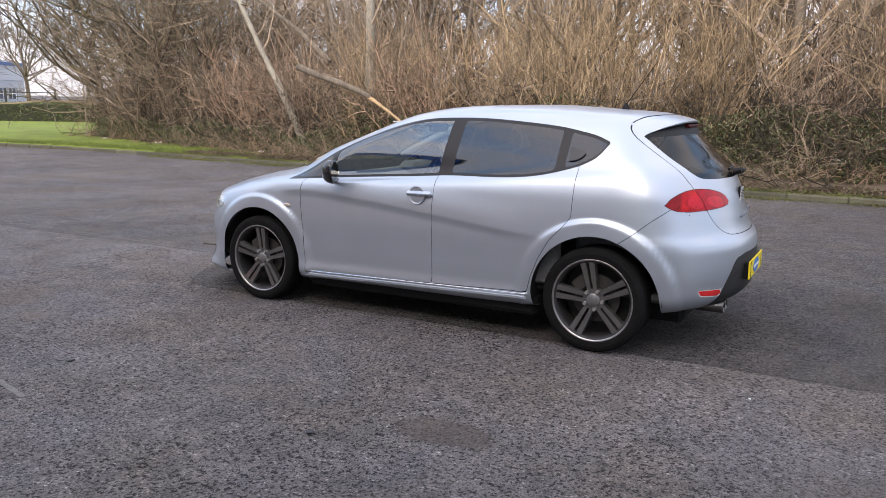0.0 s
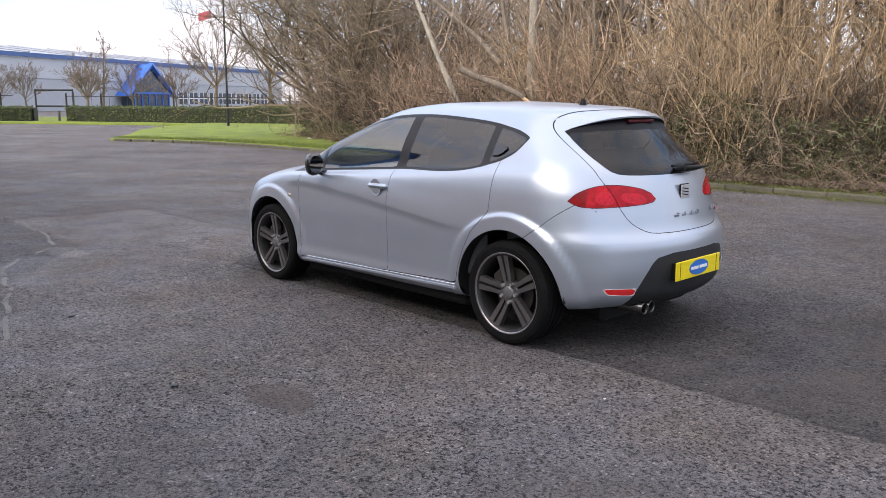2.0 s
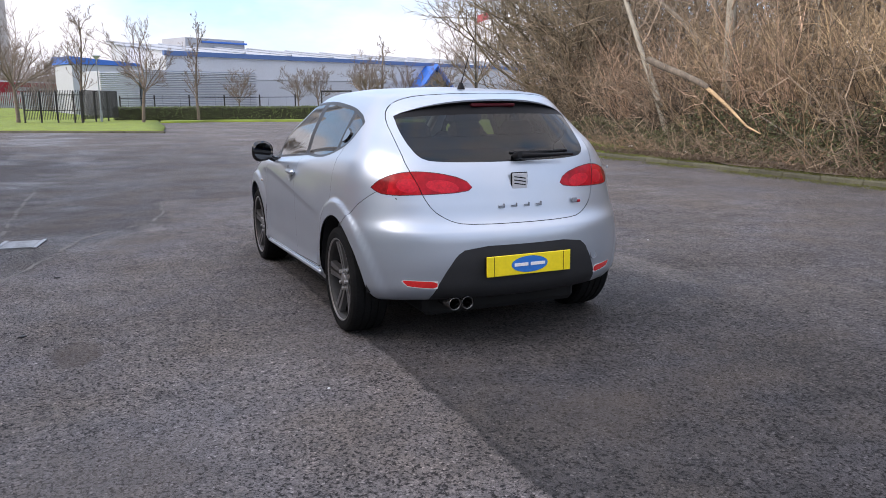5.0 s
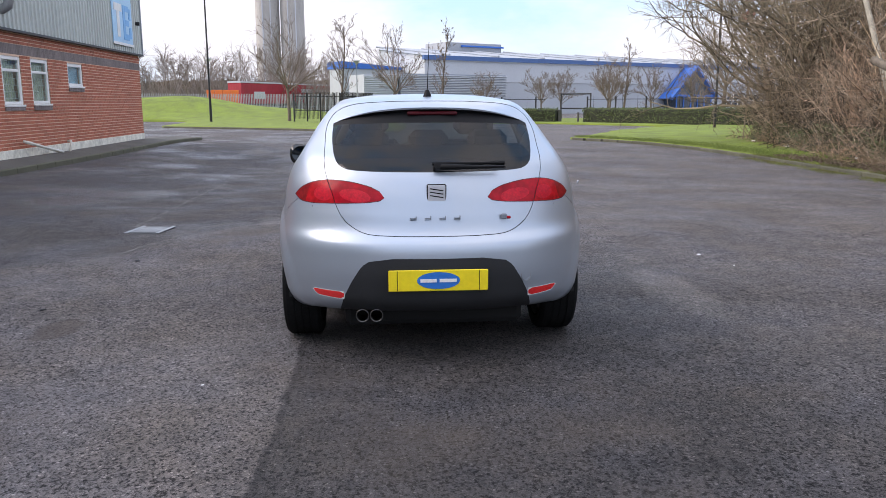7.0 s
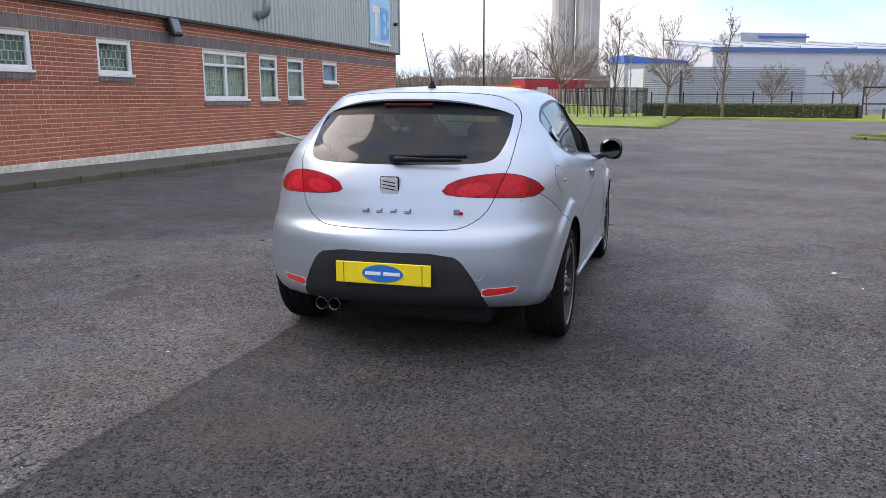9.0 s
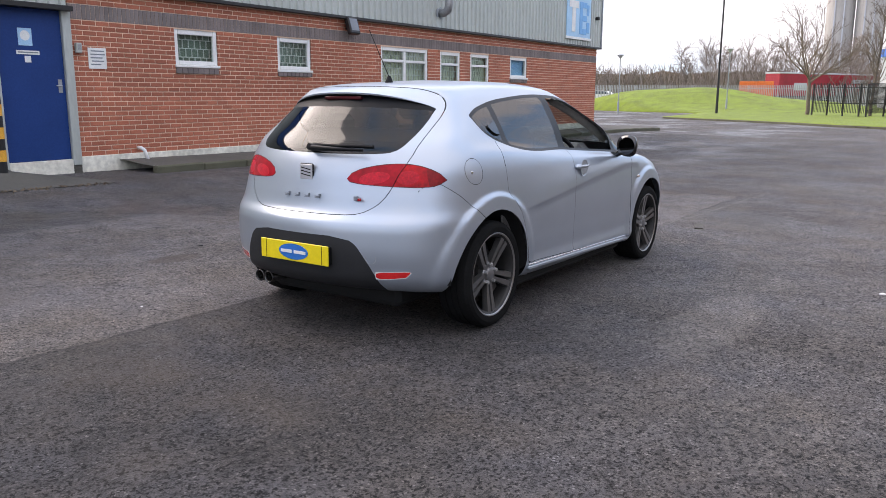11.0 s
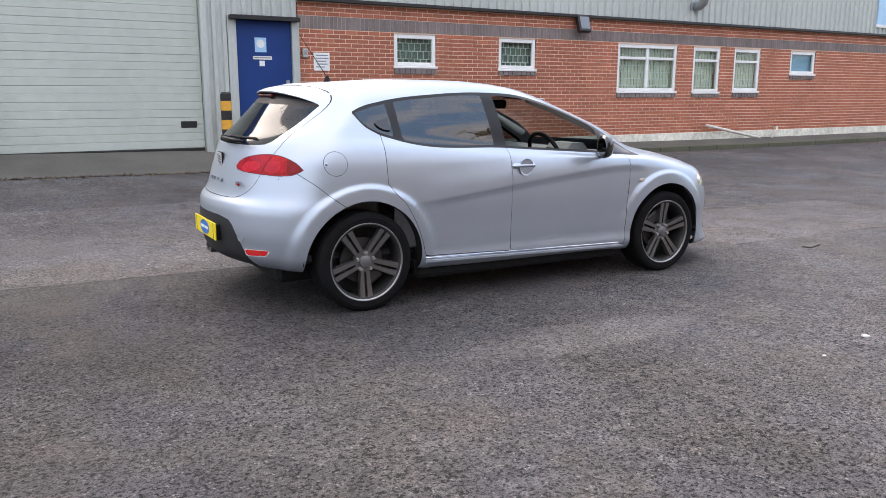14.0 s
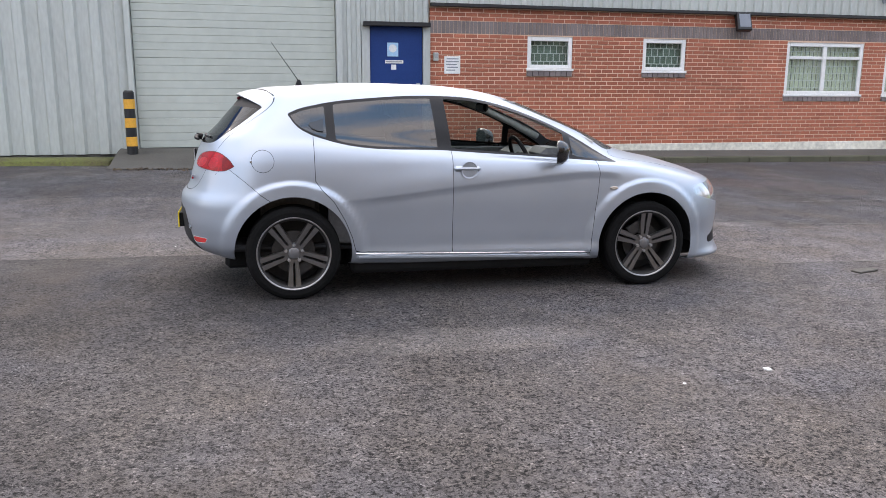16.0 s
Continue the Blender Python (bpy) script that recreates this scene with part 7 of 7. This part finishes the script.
M_BAND = material("weathered_blue_band", (0.07, 0.14, 0.32), 0.5, vary=0.1)
SET_BACK = 14.0
wh = thing("warehouse", None, None, "long pale grey warehouse with a blue eaves band", "building", "far buildings")
part("wall", on_face(0, 95, 0.02, 12, -0.3, 4.0), M_WALL_MID, wh)
part("upper_wall", on_face(0, 95, -0.06, 12.05, 4.02, 6.7), M_WALL_PALE, wh)
part("rear_hall", on_face(SET_BACK, 95, 12.06, 30, -0.3, 6.7), M_WALL_PALE, wh)
part("eaves_band", on_face(-0.3, 95.3, -0.35, 0.1, 6.72, 7.3), M_BAND, wh, "blue eaves band")
roof = Shape().grid(lambda u, w: face @ Vector((-0.3 + 95.6 * u + (1 - u) * SET_BACK * max(0.0, (30 * w - 12.35) / 18), -0.35 + 30 * w, 7.31 + 2.3 * min(1, w * 1.4))), [0, 0.25, 0.5, 0.75, 1], [0, 0.4117, 0.714, 1])
rf = part("roof", roof, M_ROOF_PALE, wh)
for gx in (0.05, 94.9):
    part("gable_end", Shape().add([face @ Vector((gx, y, z)) for y, z in ((0.0, 6.72), (12.0, 6.72), (12.0, 8.6), (0.0, 7.29))], [(0, 1, 2, 3)]), M_WALL_PALE, wh)
for k in range(12):
    rib = Shape().tube([face @ Vector((4 + 8 * k, 0.2, 7.45)), face @ Vector((4 + 8 * k, 20, 9.55))], 0.14, 5)
    part("rooflight_rib", rib, M_LOUVRE, rf)
part("roof_vent", on_face(15.2, 26, 18, 24, 9.0, 10.6), M_ROOF_PALE, wh)
part("vent_trim", on_face(18.0, 26.3, 17.7, 17.98, 9.95, 10.2), M_BLUE, wh)
for k in range(11):
    w = part("window", on_face(59 + 3.0 * k, 61.7 + 3.0 * k, -0.02, 0.015, 0.7, 2.6, b=0.005), M_FAR_GLASS, wh)
    fr = Shape()
    for a in (59 + 3.0 * k, 60.3 + 3.0 * k, 61.55 + 3.0 * k):
        fr.box(a, a + 0.14, -0.1, -0.025, 0.65, 2.65, 0.01, face)
    fr.box(59 + 3.0 * k, 61.7 + 3.0 * k, -0.09, -0.024, 1.55, 1.68, 0.01, face)
    part("window_frame", fr, M_UPVC, w)
# blue gabled entrance
en = part("entrance", on_face(44.8, 53.2, -2.4, -0.1, -0.2, 2.3), M_FAR_GLASS, wh, "blue framed glazed entrance gable")
gable_poly = [(44.3, 2.3), (49.0, 6.5), (53.7, 2.3)]
part("gable_glass", Shape().prism(gable_poly, 2.2, face @ pose(0, -0.15, 0, 90)), M_FAR_GLASS, en)
for a, c in (((43.4, 1.9), (49.0, 6.75)), ((54.6, 1.9), (49.0, 6.75))):
    part("gable_beam", Shape().tube([face @ Vector((a[0], -2.6, a[1])), face @ Vector((c[0], -2.6, c[1]))], 0.42, 4), M_BLUE, en, "bright blue beam")
    part("gable_slope", Shape().add([face @ Vector(p) for p in ((a[0], -2.5, a[1]), (c[0], -2.5, c[1]), (c[0], -0.1, c[1]), (a[0], -0.1, a[1]))], [(0, 1, 2, 3)]), M_BLUE, en)
for k in range(6):
    part("mullion", on_face(44.8 + 1.66 * k, 45.0 + 1.66 * k, -2.55, -2.41, -0.2, 2.4), M_BLUE, en)
part("transom", on_face(44.3, 53.7, -2.6, -2.42, 2.2, 2.5), M_BLUE, en)
# louvred plant box in front
lv = thing("plant_enclosure", on_face(-8.7, 6.1, -9.0, -5.0, -0.2, 4.6), M_LOUVRE, "dark grey louvred plant enclosure", "building", "far buildings")
for k in range(23):
    part("slat", on_face(-8.8, 6.2, -9.14, -9.01, 0.15 + 0.19 * k, 0.28 + 0.19 * k, b=0.03), M_WALL_MID, lv)
# the enclosure's lit side: a separate box, its light put into paler colours
thing("plant_annex", on_face(-13.2, -8.9, -8.6, -5.0, -0.2, 4.4), M_WALL_MID, "side of the louvred enclosure, coloured paler as its lit face", "building", "far buildings")
ax = bpy.data.objects["plant_annex"]
for k in range(21):
    part("slat", on_face(-13.25, -8.95, -8.72, -8.61, 0.15 + 0.2 * k, 0.27 + 0.2 * k, b=0.03), M_WALL_PALE, ax)
wb = thing("pale_shed", on_face(-9.0, -0.4, 5, 9, -0.2, 5.6), M_WALL_MID, "pale shed with a shallow roof", "building", "far buildings")
part("roof", Shape().prism([(-9.2, 5.62), (-0.42, 5.62), (-0.42, 5.9), (-9.2, 6.5)], 4.4, face @ pose(0, 9.2, 0, 90)), M_BLUE, wb, "blue roof edge")

for y in (81.3, 63.2):
    s = thing("silo", Shape().lathe([(8.7, 0), (8.7, 60), (8.7, 120), (8.7, 170), (0, 172)], 48), M_SILO, "tall grey concrete tower on the skyline", "tower", "towers", at=pose(600, y, 0), smooth=True)
    for b in (-3.2, 2.4):
        part("ladder_rail", Shape().box(-8.9, -8.0, b - 0.4, b + 0.4, 0, 168, 0.05), M_WALL_PALE, s)

# red trailer
yard = Matrix.Translation((120, 21.6, 0)) @ Matrix.Rotation(math.atan2(-14.3, 30.0), 4, "Z")     # x along the trailers, -y towards the lot
for u, length, lettered in ((0.0, 14.4, False), (15.2, 17.6, True)):
    tr = thing("lorry_trailer", Shape().box(u, u + length, 0, 2.5, 1.2, 4.4, 0.06, yard), M_RED_TRAILER, "red curtain-sided trailer parked in a yard", "trailer", "trailers")
    part("top_rail", Shape().box(u - 0.05, u + length + 0.05, -0.06, 2.55, 4.41, 4.62, 0.03, yard), M_WALL_PALE, tr)
    part("lower_rail", Shape().box(u, u + length, -0.05, 2.5, 1.0, 1.19, 0.02, yard), M_BLACK, tr)
    for k in range(3):
        part("wheel", Shape().lathe([(0, -0.15), (0.5, -0.15), (0.5, 0.15), (0, 0.15)], 20, yard @ pose(u + length - 2 - 1.3 * k, 0.2, 0.5, 90)), M_TYRE, tr)
    if lettered:
        for a, c, z0, z1 in ((2.6, 6.6, 3.1, 3.7), (7.2, 13.0, 3.1, 3.7), (3.0, 9.0, 2.4, 2.6)):
            part("lettering_bar", Shape().box(u + a, u + c, -0.05, -0.004, z0, z1, 0.01, yard), M_WALL_PALE, tr)
    else:
        part("white_panel", Shape().box(u + 3.4, u + 6.4, -0.06, -0.004, 2.0, 3.1, 0.02, yard), M_WALL_PALE, tr)
for k in range(4):
    b = thing("orange_barrier", Shape().box(-0.05, 0.05, -0.55, 0.55, 0.1, 3.05, 0.02), M_ORANGE, "orange plastic barrier panel", "barrier", "orange barriers", at=pose(110, 20.86 + 1.13 * k, 0.1))
    for j in range(4):
        part("rib", Shape().box(-0.09, -0.051, -0.46 + 0.26 * j, -0.34 + 0.26 * j, 0.2, 2.9, 0.015), M_ORANGE, b)


def palings(name, a, b, h, step, w, mat, label, rails=(0.35, 0.85), posts=2.75, spike=True, z=0.0):
    """A fence of upright pales on rails."""
    va, vb = Vector((*a, z)), Vector((*b, z))
    d = vb - va
    m = Matrix.Translation(va) @ Matrix.Rotation(math.atan2(d.y, d.x), 4, "Z")
    f = thing(name, None, None, label, "fence")
    n = int(d.length / step)
    s = Shape()
    for k in range(n):
        x = step * (k + 0.5)
        s.box(x - w / 2, x + w / 2, -0.02, 0.02, 0.1, h, 0.008, m)
    tagged(part("infill", s, mat, f), kind="stuff")
    for r in rails:
        part("rail", Shape().box(0, d.length, 0.022, 0.06, h * r - 0.025, h * r + 0.025, 0.005, m), mat, f)
    for k in range(int(d.length / posts) + 1):
        part("post", Shape().box(posts * k - 0.05, posts * k + 0.05, 0.022, 0.12, -0.2, h * 0.97, 0.01, m), mat, f)
    return f


palings("palisade_fence", (74, 60), (76, 24), 2.1, 0.17, 0.07, M_FENCE, "grey steel palisade fence along the yard", z=0.2)
palings("palisade_fence", (76, 24), (84.5, 3.5), 2.1, 0.17, 0.07, M_FENCE, "grey steel palisade fence along the yard", z=0.2)
palings("railing_fence", (59.8, 7.3), (57.2, 3.3), 2.2, 0.13, 0.03, M_BLACK, "black steel railing gates", posts=1.35)
palings("railing_fence", (57.2, 3.3), (63.5, 0.8), 2.2, 0.13, 0.03, M_BLACK, "black steel railings along the path", posts=2.4)
palings("mesh_fence", (66.5, 0.6), (59.2, -13.4), 1.9, 1.5, 0.006, M_BLACK, "dark green mesh fence behind the hedge", posts=3.0)
palings("mesh_fence", (57.5, -16.5), (42, -26), 1.9, 1.5, 0.006, M_BLACK, "dark green mesh fence behind the hedge", posts=3.0)

gt = thing("height_barrier", None, None, "black steel gate frame between the hedges", "gate")
for p, q in (((56.5, -14.15, -0.3), (56.5, -14.15, 2.09)), ((54.5, -16.0, -0.3), (54.5, -16.0, 2.09)), ((56.5, -14.15, 2.03), (54.5, -16.0, 2.03)), ((56.5, -14.15, 0.9), (54.5, -16.0, 0.9))):
    part("bar", Shape().tube([p, q], 0.06, 4), M_BLACK, gt)
part("post", Shape().box(56.2, 56.45, -14.1, -13.85, -0.3, 0.8, 0.02), M_CONC, gt, "pale concrete post")
part("post", Shape().box(55.3, 55.45, -15.35, -15.2, -0.3, 0.6, 0.02), M_CONC, gt, "pale concrete post")


def lantern_post(x, y, h, label="street lamp on a slim grey post"):
    z = lot_height(x, y) + mounds(x, y) * 0.9
    p = thing("street_lamp", Shape().lathe([(0.09, 0), (0.08, 1.0), (0.045, 1.05), (0.04, h - 0.3), (0.05, h - 0.28)], 12), M_CLAD_DARK, label, "street lamp", "street lamps", at=pose(x, y, z))
    part("lantern", Shape().lathe([(0.05, h - 0.3), (0.12, h - 0.2), (0.3, h), (0.24, h + 0.08), (0, h + 0.1)], 16), M_WALL_PALE, p)
    return p


lantern_post(60.0, 2.1, 5.0)
lantern_post(60.2, 22.7, 4.9)
lantern_post(67.5, 15.5, 5.3)
tp = thing("tall_pole", Shape().lathe([(0.1, 0), (0.09, 2.0), (0.075, 2.02), (0.05, 11), (0, 11)], 12), M_BLACK, "tall dark lighting column on the lawn", "pole", "tall poles", at=pose(54.7, 12.9, 0))
fp2 = thing("flag_pole", Shape().lathe([(0.08, 0), (0.07, 2.0), (0.06, 2.02), (0.045, 9.5), (0, 9.5)], 12), M_BLACK, "tall dark pole in front of the hedge", "pole", "tall poles", at=pose(37.0, -18.4, -0.05))
fg = thing("flag_mast", Shape().lathe([(0.07, 0), (0.05, 12.6), (0, 12.6)], 8), M_WALL_PALE, "thin white flag mast with a red flag", "flag", at=pose(88.3, -44.9, -0.1))
part("flag", Shape().grid(lambda u, w: (0.05 + 1.5 * u, 0.2 * math.sin(5 * u), 12.4 - 0.95 * w - 0.4 * u), [i / 10 for i in range(11)], [0, 0.5, 1]), M_FLAG, fg, "red flag", smooth=True, at=pose(0, 0, 0, 0, 0, 60))


def far_car(x, y, turn, mat, label):
    s = Shape()
    prof = [(-2.1, 0.3), (-2.15, 0.75), (-1.95, 1.0), (-1.3, 1.42), (0.2, 1.45), (1.0, 1.0), (1.9, 0.85), (2.1, 0.6), (2.1, 0.3)]
    s.prism(prof, 1.7, pose(0, 0.85, 0, 90), 0.0)
    c = thing("parked_car", s, mat, label, "car", "parked cars", at=pose(x, y, 0.35, 0, 0, turn))
    gl = [(-1.75, 1.02), (-1.22, 1.36), (0.15, 1.38), (0.78, 1.02)]
    for sg in (0.856, -0.85):
        part("window", Shape().prism(gl, 0.006, pose(0, sg, 0, 90)), M_FAR_GLASS, c)
    for wx in (-1.3, 1.3):
        for sg in (-0.8, 0.8):
            part("wheel", Shape().lathe([(0, -0.1), (0.31, -0.1), (0.31, 0.1), (0, 0.1)], 16, pose(wx, sg, 0.31, 90)), M_TYRE, c)
    return c


for k, (x, y, t, mat, label) in enumerate(((95, 43.5, 100, M_WALL_MID, "grey parked car beyond the fence"), (93, 38.5, 95, M_WHITE, "white parked car beyond the fence"), (97, 33.5, 80, M_WALL_PALE, "silver parked car beyond the fence"),
                                    (99, 28.5, 90, M_WALL_PALE, "silver parked car beyond the fence"), (99, 23.6, 95, M_WHITE, "white parked car beyond the fence"), (96, 48.5, 90, M_BLACK, "dark parked car beyond the fence"))):
    far_car(x, y, t, mat, label)
wt = thing("hut", Shape().box(90, 93, 50, 55, 0, 2.8, 0.05), M_WALL_PALE, "pale hut beyond the fence", "hut")

# ---- small things on the lot ----
dr = thing("drain", Shape().box(-0.24, 0.24, -0.19, 0.19, -0.05, 0.004, 0.004), M_BLACK, "worn steel drain grate set in the asphalt", "drain", kind="structure", at=pose(3.15, 2.95, lot_height(3.15, 2.95) + 0.004, 0, 0, -8))
for k in range(7):
    part("grate_bar", Shape().box(-0.2 + 0.06 * k, -0.17 + 0.06 * k, -0.16, 0.16, 0.005, 0.014, 0.002), M_STEEL, dr)
part("grate_frame", Shape().box(-0.25, 0.25, -0.2, -0.165, 0.005, 0.015, 0.002).box(-0.25, 0.25, 0.165, 0.2, 0.005, 0.015, 0.002), M_STEEL, dr)
thing("rubber_scrap", Shape().box(-0.12, 0.12, -0.045, 0.045, 0, 0.016, 0.006), M_CONC, "flat grey slab of scrap lying on the asphalt", "scrap", at=pose(3.37, -0.73, lot_height(3.37, -0.73), 0, 0, 15))


def crumb(x, y, size, mat, label, name="litter"):
    r = random.Random(int(x * 100))
    pts = [(size * r.uniform(0.6, 1.1) * math.cos(a), size * r.uniform(0.5, 0.9) * math.sin(a)) for a in (0.2, 1.3, 2.2, 3.3, 4.4, 5.4)]
    return thing(name, Shape().prism(pts, size * 0.4, None, 0.35), mat, label, name, name + " on the lot", at=pose(x, y, lot_height(x, y), 0, 0, r.uniform(0, 360)))


crumb(1.04, -2.7, 0.024, M_WHITE, "small white scrap on the asphalt")
crumb(-2.24, 1.19, 0.010, M_WHITE, "small white scrap on the asphalt")
crumb(0.5, -2.8, 0.012, M_WHITE, "small white scrap on the asphalt")
crumb(-0.6, 2.63, 0.026, M_BLACK, "small dark clod on the asphalt", "clod")
crumb(1.21, 2.52, 0.026, M_BLACK, "small dark clod on the asphalt", "clod")
for k in range(26):
    x, y = rng.uniform(-5, 9), rng.uniform(-6, 6)
    if abs(y) > 1.2 or abs(x) > 2.6:
        crumb(x, y, rng.uniform(0.005, 0.010), rng.choice((M_KERB, M_CONC, M_LITTER, M_LITTER)), "tiny chip of stone or leaf on the asphalt", "chip")
for x, y, s in ((17.5, -12.3, 0.16), (20.6, -12.7, 0.12), (9.5, -10.9, 0.12), (-2.2, -10.9, 0.16), (12.4, -11.4, 0.1)):
    crumb(x, y, s, M_WHITE, "crumpled white litter at the copse's foot", "rubbish").location.z += 0.16


# worn joints in the tarmac, filled with pale grit
M_GRIT = material("pale_grit", (0.13, 0.122, 0.112), 0.95, vary=0.35, scale=5, fine=80, bump=0.004, dark=(0.085, 0.08, 0.072))


def grit_line(points, width, gaps=0.25):
    """A ragged ribbon of grit along a joint, broken here and there."""
    s = Shape()
    for (xa, ya), (xb, yb) in zip(points, points[1:]):
        n = max(2, int(math.hypot(xb - xa, yb - ya) / 0.09))
        d = Vector((xb - xa, yb - ya, 0)).normalized()
        side = Vector((-d.y, d.x, 0))
        row = []
        for i in range(n + 1):
            p = Vector((xa + (xb - xa) * i / n, ya + (yb - ya) * i / n, 0))
            p += side * 0.05 * noise.noise(p * 2.3)
            w = 0.7 * width * (0.35 + 0.9 * abs(noise.noise(p * 6.1 + Vector((3, 1, 0)))) + rng.random() * 0.25)
            row.append([Vector((q.x, q.y, lot_height(q.x, q.y) + 0.004)) for q in (p - side * w, p + side * w)])
        for i in range(n):
            if rng.random() > gaps:
                s.add([row[i][0], row[i + 1][0], row[i + 1][1], row[i][1]], [(0, 1, 2, 3)])
    return s


for pts, w in (([(6.64, 0.95), (6.64, 1.39), (5.0, 1.47), (4.21, 1.66), (3.76, 2.12), (3.21, 2.42), (2.55, 2.56), (1.78, 2.75), (0.9, 3.0)], 0.035),
               ([(3.12, 3.2), (4.86, 3.22), (6.11, 3.24), (7.79, 3.24), (10.5, 3.18)], 0.045), ([(8.35, 2.2), (8.6, 1.2), (8.85, 0.16), (8.95, -0.6)], 0.035),
               ([(2.64, -0.31), (4.31, -0.44), (6.57, -0.55), (7.4, -0.62)], 0.026)):
    thing("tarmac_joint", grit_line(pts, w), M_GRIT, "worn joint in the asphalt filled with pale grit", "joint", kind="structure")


def apron_spot():
    x = rng.uniform(-3.6, 1.0)
    return Vector((x, 6.62 - abs(rng.gauss(0, 0.12)) + 0.1 * noise.noise((x * 2, 0, 0)), 0)) + Vector((0, 0, lot_height(x, 6.6) + 0.012))


thing("apron_debris", leaf_cloud(rng, 320, apron_spot, 0.028), M_LITTER, "dark leaf crumbs gathered along the ramp's edge", "leaves", kind="stuff")

# ---- bricks of the front wall, each a piece ----
def brick_spans(z0, z1, a, c):
    """The stretches between a and c that no opening takes."""
    spans = [(a, c)]
    for o in OPEN:
        if sill_foot(o[2]) < z1 - 0.01 and o[3] > z0 + 0.01:
            lo, hi = (o[0] - 0.012, o[1] + 0.012) if z0 < o[2] - 0.01 else (o[0], o[1])
            out = []
            for p, q in spans:
                if hi <= p or lo >= q:
                    out.append((p, q))
                else:
                    out += [s for s in ((p, lo), (hi, q)) if s[1] - s[0] > 0.02]
            spans = out
    return spans


def brick_shape(w, h):
    return Shape().box(0, w, 0, 0.05, 0, h, 0.004)


single, rest, dark_rest = {}, Shape(), Shape()
count = 0
course, z = 0, Z_BASE
while z < Z_CLAD - 0.07:
    if Z_BAND - 0.03 < z < Z_BAND2 - 0.15:
        x = X_BRICK
        while x < X_END:
            for a, c in brick_spans(z, z + 0.215, x, min(x + 0.069, X_END)):
                dark_rest.box(a, c, WY, WY + 0.04, z, z + 0.215, 0.003)
            x += COURSE
        z += 0.225
        continue
    x = X_BRICK - (BRICK_L / 2 if course % 2 else 0)
    while x < X_END:
        for a, c in brick_spans(z, z + 0.065, max(x, X_BRICK), min(x + 0.212, X_END)):
            if count < 300 and 2.2 < a < 8 and z > 1.3:
                key = round(c - a, 3)
                if key not in single:
                    single[key] = brick_shape(c - a, 0.061).mesh("brick", M_BRICK)
                ob = new("brick", single[key])
                ob.parent = wall_front
                ob.location = (a, WY + random.uniform(-0.0015, 0.0015), z)
                count += 1
            else:
                j = random.uniform(-0.0015, 0.0015)
                rest.box(a, c, WY + j, WY + 0.04, z, z + 0.061, 0.004)
        x += BRICK_L
    z += COURSE
    course += 1
tagged(part("bricks", rest, M_BRICK, wall_front), kind="stuff")
tagged(part("soldier_bricks", dark_rest, M_BRICK_BLUE, wall_front, "band of grey soldier bricks"), kind="stuff")
gb = Shape()
z = Z_BASE
while z < Z_CLAD - 0.07:
    y = WY + 0.3
    while y < WY + 9:
        gb.box(X_END - 0.014, X_END, y, y + 0.215, z, z + 0.065, 0.003)
        y += BRICK_L
    z += COURSE
